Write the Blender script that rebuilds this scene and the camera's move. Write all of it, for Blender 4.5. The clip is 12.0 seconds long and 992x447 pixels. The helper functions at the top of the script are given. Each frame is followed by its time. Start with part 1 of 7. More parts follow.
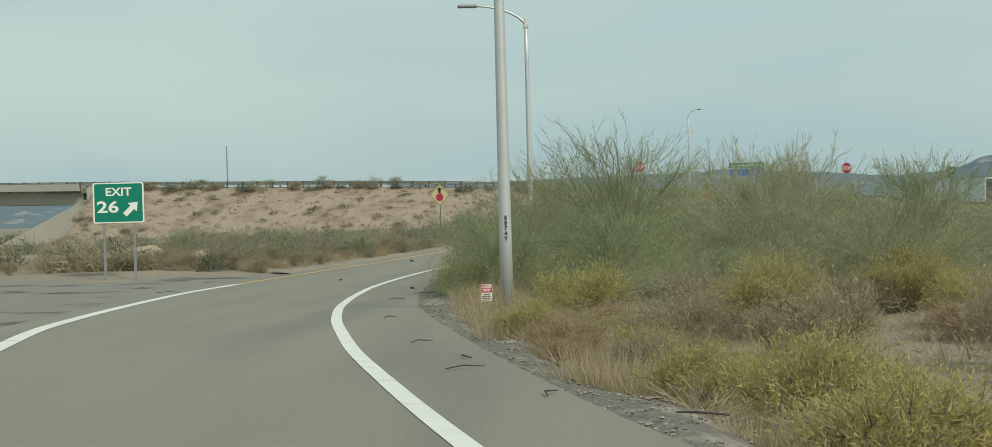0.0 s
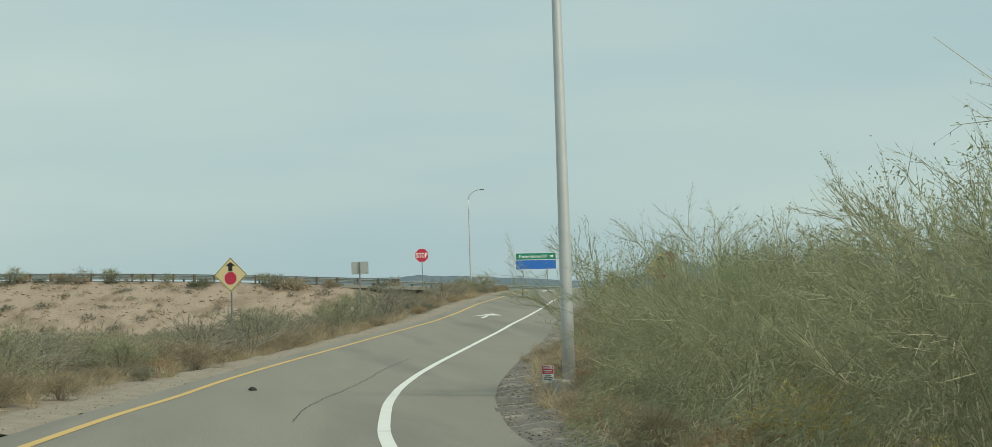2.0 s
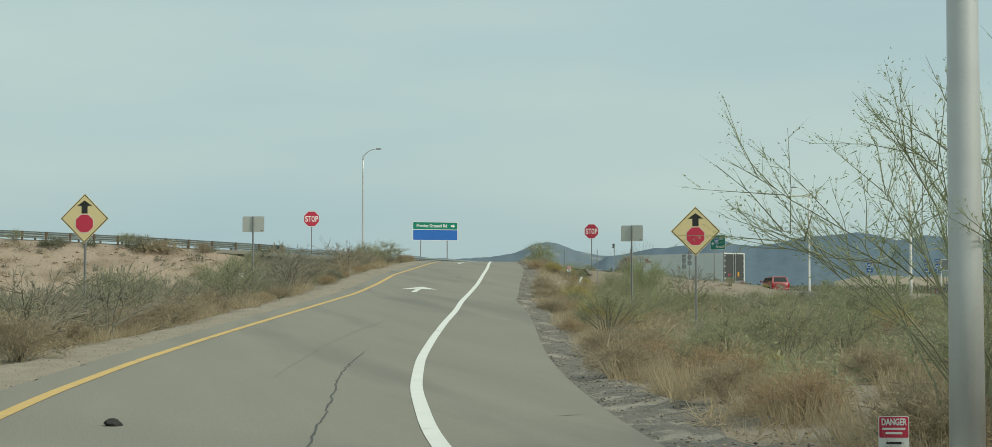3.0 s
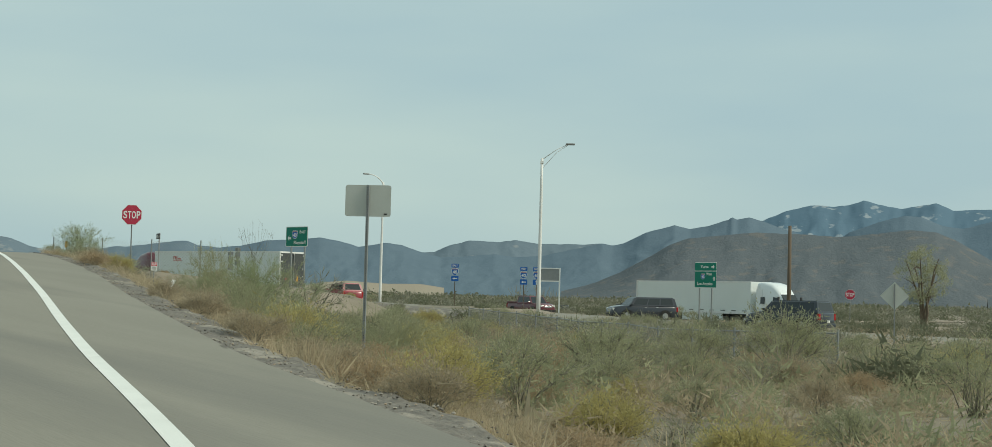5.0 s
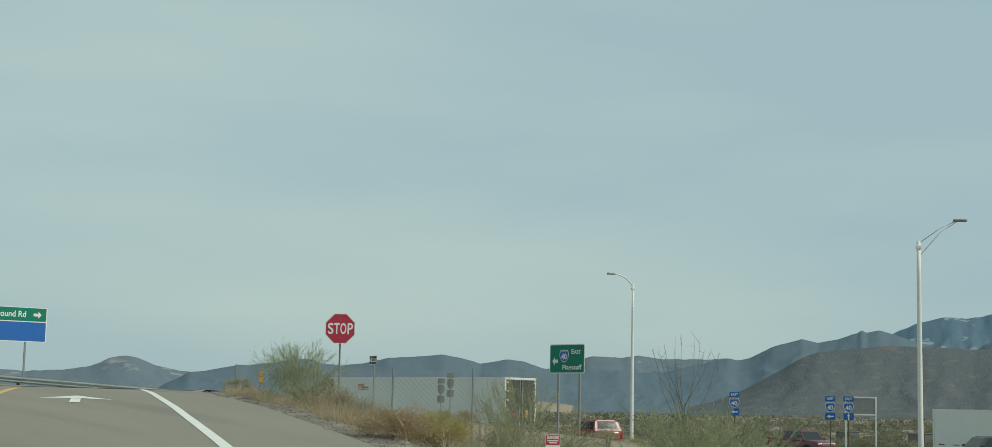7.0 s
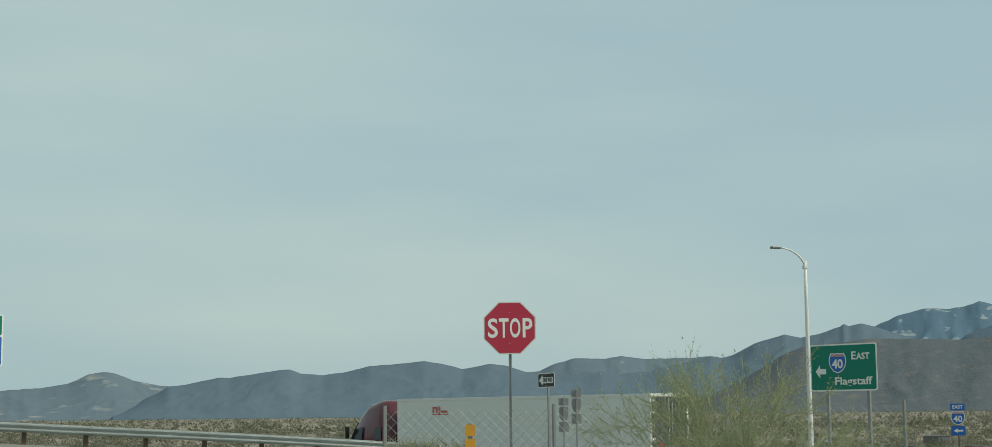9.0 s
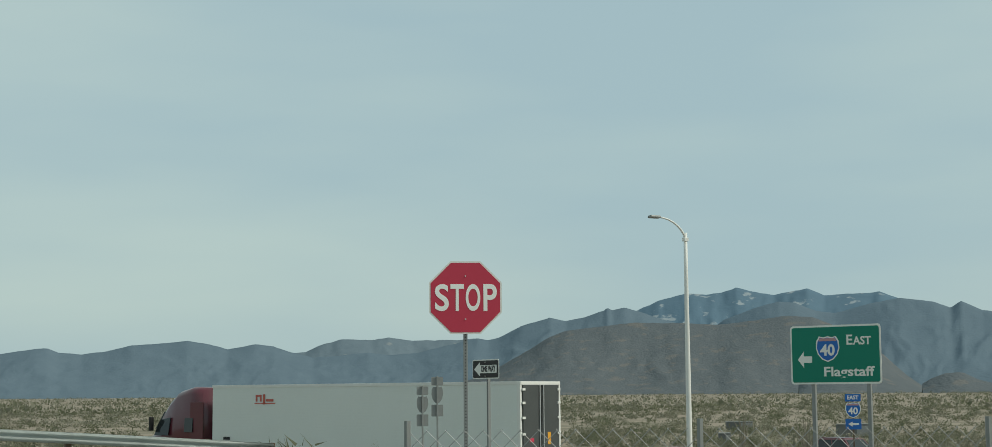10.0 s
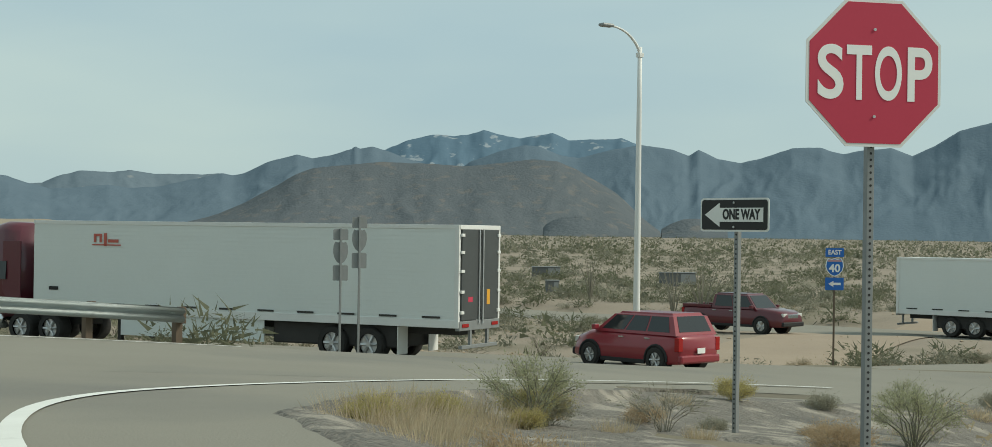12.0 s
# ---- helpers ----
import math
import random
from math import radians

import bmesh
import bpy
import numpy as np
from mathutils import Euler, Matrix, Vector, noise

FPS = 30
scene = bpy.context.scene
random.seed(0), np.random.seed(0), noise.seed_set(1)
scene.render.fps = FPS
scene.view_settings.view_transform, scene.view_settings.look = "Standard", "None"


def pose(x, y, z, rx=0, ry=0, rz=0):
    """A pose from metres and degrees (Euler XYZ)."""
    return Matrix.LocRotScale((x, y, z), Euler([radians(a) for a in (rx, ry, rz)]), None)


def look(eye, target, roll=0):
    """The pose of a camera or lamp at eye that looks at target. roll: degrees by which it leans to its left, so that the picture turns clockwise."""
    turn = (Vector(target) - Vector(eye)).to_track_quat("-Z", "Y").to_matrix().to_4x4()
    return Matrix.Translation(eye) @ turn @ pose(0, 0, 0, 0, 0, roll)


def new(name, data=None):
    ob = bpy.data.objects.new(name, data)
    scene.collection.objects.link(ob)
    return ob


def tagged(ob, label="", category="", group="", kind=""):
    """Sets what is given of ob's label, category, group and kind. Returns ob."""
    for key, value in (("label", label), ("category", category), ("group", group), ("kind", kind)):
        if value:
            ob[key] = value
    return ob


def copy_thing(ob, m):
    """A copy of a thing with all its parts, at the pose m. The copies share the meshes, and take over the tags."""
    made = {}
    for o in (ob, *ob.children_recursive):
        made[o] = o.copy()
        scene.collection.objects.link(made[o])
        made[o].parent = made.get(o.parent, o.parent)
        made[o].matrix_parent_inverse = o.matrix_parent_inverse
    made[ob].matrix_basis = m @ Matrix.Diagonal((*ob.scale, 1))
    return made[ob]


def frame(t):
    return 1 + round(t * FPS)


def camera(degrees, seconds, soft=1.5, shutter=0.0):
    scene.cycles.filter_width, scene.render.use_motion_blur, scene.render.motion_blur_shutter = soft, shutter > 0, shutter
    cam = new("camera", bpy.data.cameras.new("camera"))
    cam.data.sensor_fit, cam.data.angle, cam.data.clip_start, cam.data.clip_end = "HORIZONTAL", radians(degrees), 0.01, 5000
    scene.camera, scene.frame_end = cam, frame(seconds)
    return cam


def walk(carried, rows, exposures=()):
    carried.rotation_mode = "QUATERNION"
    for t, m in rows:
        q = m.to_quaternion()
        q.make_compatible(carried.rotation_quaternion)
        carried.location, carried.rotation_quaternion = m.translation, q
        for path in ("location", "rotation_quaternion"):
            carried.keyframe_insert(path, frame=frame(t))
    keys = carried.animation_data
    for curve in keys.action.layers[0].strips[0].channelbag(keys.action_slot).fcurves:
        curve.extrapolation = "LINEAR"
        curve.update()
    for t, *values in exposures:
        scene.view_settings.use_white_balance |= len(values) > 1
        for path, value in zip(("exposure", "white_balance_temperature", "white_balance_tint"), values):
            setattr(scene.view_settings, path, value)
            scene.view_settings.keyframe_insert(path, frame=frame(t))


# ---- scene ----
cam = camera(35.0, 12.0, soft=0.7)
PATH = [
    (0, (-0.912, -35.163, -0.943), (-1.226, -25.168, -0.990), -1.59),
    (0.5, (-3.054, -27.219, -0.979), (-3.205, -17.223, -0.721), -2.18),
    (1, (-4.830, -19.056, -1.088), (-4.779, -9.064, -0.692), -2.17),
    (1.5, (-6.135, -10.290, -1.162), (-5.472, -0.321, -0.727), -2.62),
    (2, (-6.911, -1.390, -1.340), (-5.274, 8.459, -0.771), -1.82),
    (2.5, (-7.134, 7.191, -1.419), (-5.033, 16.960, -1.038), -0.36),
    (3, (-6.796, 15.551, -1.420), (-4.338, 25.236, -1.007), 0.02),
    (3.5, (-6.028, 23.957, -1.391), (-3.040, 33.490, -0.955), 0.45),
    (3.7, (-5.583, 27.232, -1.360), (-2.333, 36.679, -0.915), 0.68),
    (5.3, (-0.067, 53.466, -0.958), (5.667, 61.645, -0.486), 1.18),
    (5.5, (0.743, 56.703, -0.849), (6.492, 64.871, -0.363), 1.01),
    (6, (2.847, 64.772, -0.514), (8.591, 72.933, 0.113), 1.33),
    (6.5, (4.970, 72.632, -0.207), (10.600, 80.869, 0.468), 1.18),
    (7, (7.104, 80.223, 0.115), (11.959, 88.885, 1.301), 1.18),
    (7.2, (7.913, 83.156, 0.240), (12.181, 92.107, 1.532), 1.70),
    (8.8, (13.490, 104.340, 1.164), (18.385, 112.976, 2.373), -0.25),
    (9, (14.085, 106.627, 1.259), (19.074, 115.208, 2.474), -0.62),
    (9.5, (15.475, 111.973, 1.476), (21.451, 119.917, 2.567), -0.90),
    (10, (16.603, 116.778, 1.644), (22.809, 124.544, 2.729), -0.42),
    (10.5, (17.630, 120.994, 1.762), (23.969, 128.660, 2.788), -0.04),
    (11, (18.809, 124.766, 1.825), (25.681, 131.985, 2.640), 0.15),
    (11.5, (19.901, 128.015, 1.863), (27.244, 134.789, 2.303), 0.18),
    (12, (20.708, 130.607, 1.884), (28.127, 137.312, 1.954), 0.80),
]
walk(cam, [(t, look(eye, target, roll)) for t, eye, target, roll in PATH],
     exposures=[(0.0, 0.12, 6750, 1), (5.5, 0.15, 6650, 0), (7.0, 0.0, 6600, 0), (9.0, 0.03, 6620, 1), (10.5, 0.07, 6640, 2), (11.5, 0.18, 6680, 2), (12.0, 0.18, 6680, 2)])

# ---- world and sun ----
SUN_AZ, SUN_EL = radians(140), radians(42)
world = bpy.data.worlds.new("sky")
scene.world = world
world.use_nodes = True
wn, wl = world.node_tree.nodes, world.node_tree.links
wn.clear()
w_out = wn.new("ShaderNodeOutputWorld")
w_bg = wn.new("ShaderNodeBackground")
w_sky = wn.new("ShaderNodeTexSky")
w_sky.sky_type, w_sky.sun_disc = "NISHITA", False
w_sky.sun_elevation, w_sky.sun_rotation = SUN_EL, SUN_AZ
w_sky.air_density, w_sky.dust_density = 1.0, 3.0
w_co = wn.new("ShaderNodeTexCoord")
w_map = wn.new("ShaderNodeMapping")
w_map.inputs["Scale"].default_value = (1.0, 1.0, 4.6)
w_n = wn.new("ShaderNodeTexNoise")
w_n.inputs["Scale"].default_value, w_n.inputs["Detail"].default_value = 2.0, 4.0
w_n.inputs["Roughness"].default_value = 0.45
w_ramp = wn.new("ShaderNodeValToRGB")
w_ramp.color_ramp.elements[0].position, w_ramp.color_ramp.elements[0].color = 0.34, (3.85, 5.1, 5.78, 1)
w_ramp.color_ramp.elements[1].position, w_ramp.color_ramp.elements[1].color = 0.66, (5.05, 6.1, 6.12, 1)
w_mix = wn.new("ShaderNodeMixRGB")
w_mix.inputs[0].default_value = 0.88
wl.new(w_co.outputs["Generated"], w_map.inputs[0])
wl.new(w_map.outputs[0], w_n.inputs["Vector"])
wl.new(w_n.outputs["Fac"], w_ramp.inputs[0])
wl.new(w_sky.outputs[0], w_mix.inputs[1])
wl.new(w_ramp.outputs[0], w_mix.inputs[2])
wl.new(w_mix.outputs[0], w_bg.inputs[0])
w_bg.inputs[1].default_value = 0.1
wl.new(w_bg.outputs[0], w_out.inputs[0])

sun = new("sun", bpy.data.lights.new("sun", "SUN"))
sun.data.energy, sun.data.angle, sun.data.color = 2.5, radians(12), (1.0, 0.94, 0.84)
sun.matrix_basis = look((0, 0, 60), (-math.sin(SUN_AZ) * 60 * math.cos(SUN_EL), -math.cos(SUN_AZ) * 60 * math.cos(SUN_EL), 60 - 60 * math.sin(SUN_EL)))

# ---- materials ----


def mat(name, a, b=None, rough=0.8, metal=0.0, scale=4.0, fine=60.0, bump=0.0, coord="Object", islands=False, rand=0.0, spec=0.4, stretch=None, dirt=None):
    """A surface of two colours mixed by coarse and fine grain, with relief; dirt adds stains of a third colour."""
    m = bpy.data.materials.new(name)
    m.use_nodes = True
    n, l = m.node_tree.nodes, m.node_tree.links
    p = n["Principled BSDF"]
    p.inputs["Roughness"].default_value = rough
    p.inputs["Metallic"].default_value = metal
    p.inputs["Specular IOR Level"].default_value = spec
    b = b or tuple(c * 0.75 for c in a)
    co = n.new("ShaderNodeTexCoord")
    src = co.outputs[coord]
    if stretch:
        mp = n.new("ShaderNodeMapping")
        mp.inputs["Scale"].default_value = stretch
        l.new(src, mp.inputs[0])
        src = mp.outputs[0]
    n1, n2 = n.new("ShaderNodeTexNoise"), n.new("ShaderNodeTexNoise")
    for q, s in ((n1, scale), (n2, fine)):
        q.inputs["Scale"].default_value, q.inputs["Detail"].default_value = s, 5.0
        l.new(src, q.inputs["Vector"])
    av = n.new("ShaderNodeMath")
    av.operation = "MULTIPLY_ADD"
    l.new(n2.outputs["Fac"], av.inputs[0])
    av.inputs[1].default_value = 0.5
    ad = n.new("ShaderNodeMath")
    ad.operation = "MULTIPLY_ADD"
    l.new(n1.outputs["Fac"], ad.inputs[0])
    ad.inputs[1].default_value, ad.inputs[2].default_value = 0.9, -0.2
    l.new(ad.outputs[0], av.inputs[2])
    last = av.outputs[0]
    if rand:
        src2 = n.new("ShaderNodeNewGeometry").outputs["Random Per Island"] if islands else n.new("ShaderNodeObjectInfo").outputs["Random"]
        rr = n.new("ShaderNodeMath")
        rr.operation = "MULTIPLY_ADD"
        l.new(src2, rr.inputs[0])
        rr.inputs[1].default_value = rand
        l.new(last, rr.inputs[2])
        sb = n.new("ShaderNodeMath")
        sb.operation = "SUBTRACT"
        l.new(rr.outputs[0], sb.inputs[0])
        sb.inputs[1].default_value = rand / 2
        last = sb.outputs[0]
    mx = n.new("ShaderNodeMixRGB")
    mx.use_clamp = True
    l.new(last, mx.inputs[0])
    mx.inputs[1].default_value, mx.inputs[2].default_value = (*a, 1), (*b, 1)
    col = mx.outputs[0]
    if dirt:
        colour, dscale, lo, hi = dirt
        n3 = n.new("ShaderNodeTexNoise")
        n3.inputs["Scale"].default_value, n3.inputs["Detail"].default_value = dscale, 7.0
        l.new(src, n3.inputs["Vector"])
        rg = n.new("ShaderNodeMapRange")
        rg.inputs[1].default_value, rg.inputs[2].default_value = lo, hi
        l.new(n3.outputs["Fac"], rg.inputs[0])
        m2 = n.new("ShaderNodeMixRGB")
        l.new(rg.outputs[0], m2.inputs[0])
        l.new(col, m2.inputs[1])
        m2.inputs[2].default_value = (*colour, 1)
        col = m2.outputs[0]
    l.new(col, p.inputs["Base Color"])
    if bump:
        bp = n.new("ShaderNodeBump")
        bp.inputs["Strength"].default_value, bp.inputs["Distance"].default_value = 1.0, bump
        l.new(n2.outputs["Fac"], bp.inputs["Height"])
        l.new(bp.outputs[0], p.inputs["Normal"])
    return m


def glass(name, colour, rough=0.05):
    m = mat(name, colour, tuple(c * 0.8 for c in colour), rough=rough, spec=0.5, scale=2, fine=9)
    m.node_tree.nodes["Principled BSDF"].inputs["Coat Weight"].default_value = 0.15
    return m


M = {}
M["asphalt"] = mat("worn_asphalt", (0.245, 0.228, 0.188), (0.192, 0.179, 0.147), 0.9, scale=0.35, fine=45, bump=0.006, dirt=((0.15, 0.145, 0.13), 0.12, 0.55, 0.75))
M["asphalt_ramp"] = mat("worn_ramp_asphalt", (0.258, 0.240, 0.198), (0.180, 0.168, 0.138), 0.9, scale=0.9, fine=40, bump=0.004, stretch=(1.0, 0.09, 1.0), dirt=((0.165, 0.156, 0.135), 0.45, 0.54, 0.72))
M["asphalt_old"] = mat("old_cracked_asphalt", (0.26, 0.24, 0.21), (0.17, 0.16, 0.145), 0.95, scale=0.8, fine=30, bump=0.012, dirt=((0.07, 0.066, 0.06), 0.5, 0.54, 0.66))
M["sealant"] = mat("crack_sealant", (0.05, 0.05, 0.048), (0.08, 0.078, 0.07), 0.7, scale=3, fine=40)
M["skid"] = mat("tyre_darkened_asphalt", (0.20, 0.19, 0.17), (0.235, 0.222, 0.197), 0.9, scale=0.8, fine=45, bump=0.005)
M["white_line"] = mat("white_road_paint", (0.74, 0.74, 0.70), (0.60, 0.60, 0.56), 0.7, scale=2, fine=60, bump=0.002, dirt=((0.35, 0.34, 0.31), 1.5, 0.62, 0.8))
M["yellow_line"] = mat("yellow_road_paint", (0.62, 0.42, 0.15), (0.50, 0.33, 0.12), 0.75, scale=2, fine=60, bump=0.002, dirt=((0.3, 0.25, 0.16), 1.5, 0.58, 0.8))
M["desert"] = mat("desert_soil", (0.305, 0.25, 0.192), (0.205, 0.170, 0.132), 0.95, scale=0.25, fine=6, bump=0.03, coord="Object", dirt=((0.16, 0.14, 0.095), 0.09, 0.50, 0.62))
M["embank"] = mat("tan_embankment_soil", (0.385, 0.30, 0.228), (0.26, 0.205, 0.157), 0.95, scale=0.45, fine=4, bump=0.10, dirt=((0.24, 0.185, 0.135), 0.35, 0.50, 0.66))
M["gravel"] = mat("grey_gravel", (0.26, 0.235, 0.200), (0.065, 0.060, 0.053), 0.95, scale=5, fine=14, bump=0.06, dirt=((0.30, 0.27, 0.225), 1.6, 0.54, 0.64))
M["gravel_tan"] = mat("tan_gravelly_dirt", (0.37, 0.315, 0.24), (0.19, 0.165, 0.13), 0.95, scale=2.2, fine=20, bump=0.03)
M["gravel_stone"] = mat("loose_gravel_stone", (0.33, 0.30, 0.255), (0.10, 0.09, 0.078), 0.95, scale=3, fine=22, rand=0.8, islands=True)
M["dirt_road"] = mat("pale_dirt_road", (0.34, 0.27, 0.20), (0.27, 0.21, 0.155), 0.95, scale=0.5, fine=8, bump=0.02)
M["concrete"] = mat("weathered_concrete", (0.42, 0.40, 0.35), (0.33, 0.31, 0.27), 0.9, scale=0.6, fine=14, bump=0.004)
M["galv"] = mat("galvanised_steel", (0.60, 0.61, 0.61), (0.48, 0.49, 0.49), 0.45, 0.35, scale=3, fine=40)
M["galv_dull"] = mat("dull_galvanised_steel", (0.30, 0.31, 0.31), (0.22, 0.23, 0.23), 0.6, 0.45, scale=4, fine=40)
M["galv_dark"] = mat("dark_weathered_steel", (0.15, 0.155, 0.155), (0.11, 0.115, 0.115), 0.7, 0.3, scale=4, fine=40)
M["white_steel"] = mat("white_painted_steel", (0.74, 0.74, 0.72), (0.62, 0.62, 0.60), 0.5, scale=2, fine=30)
M["rail"] = mat("guardrail_steel", (0.52, 0.56, 0.55), (0.42, 0.46, 0.45), 0.5, 0.15, scale=1.5, fine=30)
M["wood_post"] = mat("weathered_timber", (0.16, 0.12, 0.085), (0.10, 0.075, 0.055), 0.9, scale=3, fine=30, bump=0.006, stretch=(1, 1, 0.1))
M["sign_back"] = mat("bare_aluminium", (0.56, 0.57, 0.53), (0.46, 0.47, 0.43), 0.55, 0.35, scale=2, fine=30)
M["red"] = mat("red_sign_sheeting", (0.53, 0.04, 0.082), (0.47, 0.034, 0.07), 0.55, scale=1.5, fine=30)
M["faded_red"] = mat("faded_red_sheeting", (0.48, 0.27, 0.28), (0.42, 0.24, 0.25), 0.55, scale=1.5, fine=30)
M["mark_red"] = mat("orange_red_vinyl", (0.50, 0.12, 0.09), (0.44, 0.10, 0.075), 0.5, scale=1.5, fine=30)
M["sign_white"] = mat("white_sign_sheeting", (0.78, 0.78, 0.75), (0.70, 0.70, 0.67), 0.55, scale=2, fine=30)
M["letter_white"] = mat("bright_white_sheeting", (0.90, 0.90, 0.87), (0.84, 0.84, 0.81), 0.5, scale=2, fine=30)
M["green"] = mat("green_sign_sheeting", (0.0, 0.20, 0.135), (0.0, 0.165, 0.11), 0.5, scale=1, fine=20)
M["blue"] = mat("blue_sign_sheeting", (0.02, 0.14, 0.48), (0.015, 0.11, 0.40), 0.5, scale=1, fine=20)
M["yellow"] = mat("faded_yellow_sheeting", (0.72, 0.60, 0.33), (0.65, 0.54, 0.29), 0.55, scale=1.5, fine=20)
M["amber"] = mat("amber_reflector", (0.72, 0.36, 0.04), (0.62, 0.30, 0.03), 0.45, scale=2, fine=20)
M["black"] = mat("black_sign_ink", (0.02, 0.02, 0.02), (0.03, 0.03, 0.03), 0.6, scale=2, fine=20)
M["rubber"] = mat("tyre_rubber", (0.022, 0.021, 0.020), (0.035, 0.033, 0.03), 0.85, scale=4, fine=50, bump=0.003)
M["rim"] = mat("alloy_rim", (0.6, 0.6, 0.6), (0.45, 0.45, 0.45), 0.35, 0.8, scale=5, fine=40)
M["trailer"] = mat("white_trailer_panel", (0.70, 0.73, 0.71), (0.63, 0.66, 0.64), 0.45, scale=0.6, fine=9)
M["trailer_door"] = mat("dull_trailer_door", (0.10, 0.105, 0.105), (0.06, 0.065, 0.065), 0.4, 0.3, scale=0.8, fine=12)
M["chassis"] = mat("dark_chassis_steel", (0.03, 0.03, 0.03), (0.055, 0.05, 0.045), 0.7, scale=2, fine=20)
M["maroon"] = mat("maroon_paint", (0.11, 0.018, 0.03), (0.085, 0.014, 0.024), 0.3, scale=1, fine=10)
M["truck_red"] = mat("dark_red_paint", (0.115, 0.016, 0.024), (0.09, 0.013, 0.02), 0.3, scale=1, fine=10)
M["soul_red"] = mat("red_car_paint", (0.27, 0.030, 0.042), (0.23, 0.026, 0.036), 0.28, scale=1, fine=10)
M["truck_white"] = mat("white_truck_paint", (0.72, 0.74, 0.74), (0.66, 0.68, 0.68), 0.35, scale=1, fine=10)
M["dark_paint"] = mat("dark_blue_black_paint", (0.022, 0.026, 0.034), (0.03, 0.034, 0.042), 0.28, scale=1, fine=10)
for q in ("maroon", "truck_red", "soul_red", "truck_white", "dark_paint"):
    M[q].node_tree.nodes["Principled BSDF"].inputs["Coat Weight"].default_value = 0.5
M["window"] = glass("tinted_car_glass", (0.025, 0.03, 0.032))
M["lamp_red"] = mat("red_tail_lamp", (0.35, 0.012, 0.012), (0.28, 0.01, 0.01), 0.25, scale=3, fine=20)
M["lamp_clear"] = mat("clear_headlamp", (0.6, 0.6, 0.58), (0.5, 0.5, 0.48), 0.15, scale=3, fine=20)
M["chrome"] = mat("chrome", (0.7, 0.7, 0.7), (0.6, 0.6, 0.6), 0.2, 1.0, scale=3, fine=20)
M["plastic"] = mat("black_plastic", (0.014, 0.014, 0.015), (0.02, 0.02, 0.021), 0.65, scale=3, fine=60, bump=0.001)
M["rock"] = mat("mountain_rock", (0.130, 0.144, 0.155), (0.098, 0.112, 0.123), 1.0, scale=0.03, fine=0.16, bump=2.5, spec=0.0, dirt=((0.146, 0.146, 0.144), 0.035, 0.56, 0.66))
# air haze painted into base colour: ranges beyond the foothill turn bluer
M["rock_mid"] = mat("haze_tinted_range_rock", (0.132, 0.176, 0.213), (0.106, 0.146, 0.182), 1.0, scale=0.02, fine=0.12, bump=1.6, spec=0.0)
M["rock_pale"] = mat("haze_tinted_pale_rock", (0.150, 0.190, 0.222), (0.125, 0.163, 0.194), 1.0, scale=0.02, fine=0.07, bump=1.5, spec=0.0, dirt=((0.26, 0.27, 0.27), 0.012, 0.60, 0.68))
M["rock_far"] = mat("haze_tinted_far_rock", (0.120, 0.182, 0.236), (0.100, 0.157, 0.208), 1.0, scale=0.012, fine=0.05, bump=1.6, spec=0.0, dirt=((0.27, 0.31, 0.34), 0.025, 0.60, 0.66))
M["boulder"] = mat("tan_boulder", (0.42, 0.33, 0.24), (0.30, 0.23, 0.165), 0.95, scale=1.5, fine=12, bump=0.02)
M["bark"] = mat("grey_twig_bark", (0.27, 0.245, 0.19), (0.17, 0.155, 0.12), 0.9, scale=4, fine=40)
M["verde"] = mat("palo_verde_stem", (0.37, 0.36, 0.24), (0.26, 0.255, 0.16), 0.85, scale=3, fine=30, rand=0.5, islands=True)
for key, a, b in (("leaf_olive", (0.400, 0.400, 0.255), (0.285, 0.290, 0.178)), ("leaf_green", (0.380, 0.415, 0.250), (0.270, 0.300, 0.172)), ("leaf_sage", (0.25, 0.245, 0.185), (0.165, 0.165, 0.122)),
                  ("leaf_yellow", (0.51, 0.44, 0.195), (0.39, 0.335, 0.145)), ("leaf_dark", (0.20, 0.205, 0.138), (0.13, 0.135, 0.088)), ("leaf_brown", (0.45, 0.375, 0.262), (0.33, 0.275, 0.188)), ("leaf_rust", (0.48, 0.37, 0.24), (0.36, 0.27, 0.17)),
                  ("leaf_grey", (0.34, 0.325, 0.25), (0.245, 0.235, 0.178)), ("straw", (0.55, 0.455, 0.315), (0.41, 0.33, 0.22))):
    M[key] = mat(key, a, b, 0.9, scale=0.8, fine=5, islands=True, rand=0.9, spec=0.1)
    n, l = M[key].node_tree.nodes, M[key].node_tree.links
    tr, mx = n.new("ShaderNodeBsdfTranslucent"), n.new("ShaderNodeMixShader")
    l.new(n["Principled BSDF"].inputs["Base Color"].links[0].from_socket, tr.inputs[0])
    mx.inputs[0].default_value = 0.5
    l.new(n["Principled BSDF"].outputs[0], mx.inputs[1])
    l.new(tr.outputs[0], mx.inputs[2])
    l.new(mx.outputs[0], n["Material Output"].inputs[0])

# ---- mesh helpers ----


def mesh(bm, name):
    me = bpy.data.meshes.new(name)
    bm.to_mesh(me)
    bm.free()
    return me


def part(name, bm, material, parent=None, label="", smooth=False):
    me = mesh(bm, name)
    me.materials.append(M[material] if isinstance(material, str) else material)
    if smooth:
        for p in me.polygons:
            p.use_smooth = True
    ob = new(name, me)
    if parent is not None:
        ob.parent = parent
    if label:
        ob["label"] = label
    return ob


def thing(name, m, label, category, group="", kind=""):
    ob = new(name)
    ob.empty_display_size = 0.3
    ob.matrix_basis = m
    return tagged(ob, label, category, group, kind)


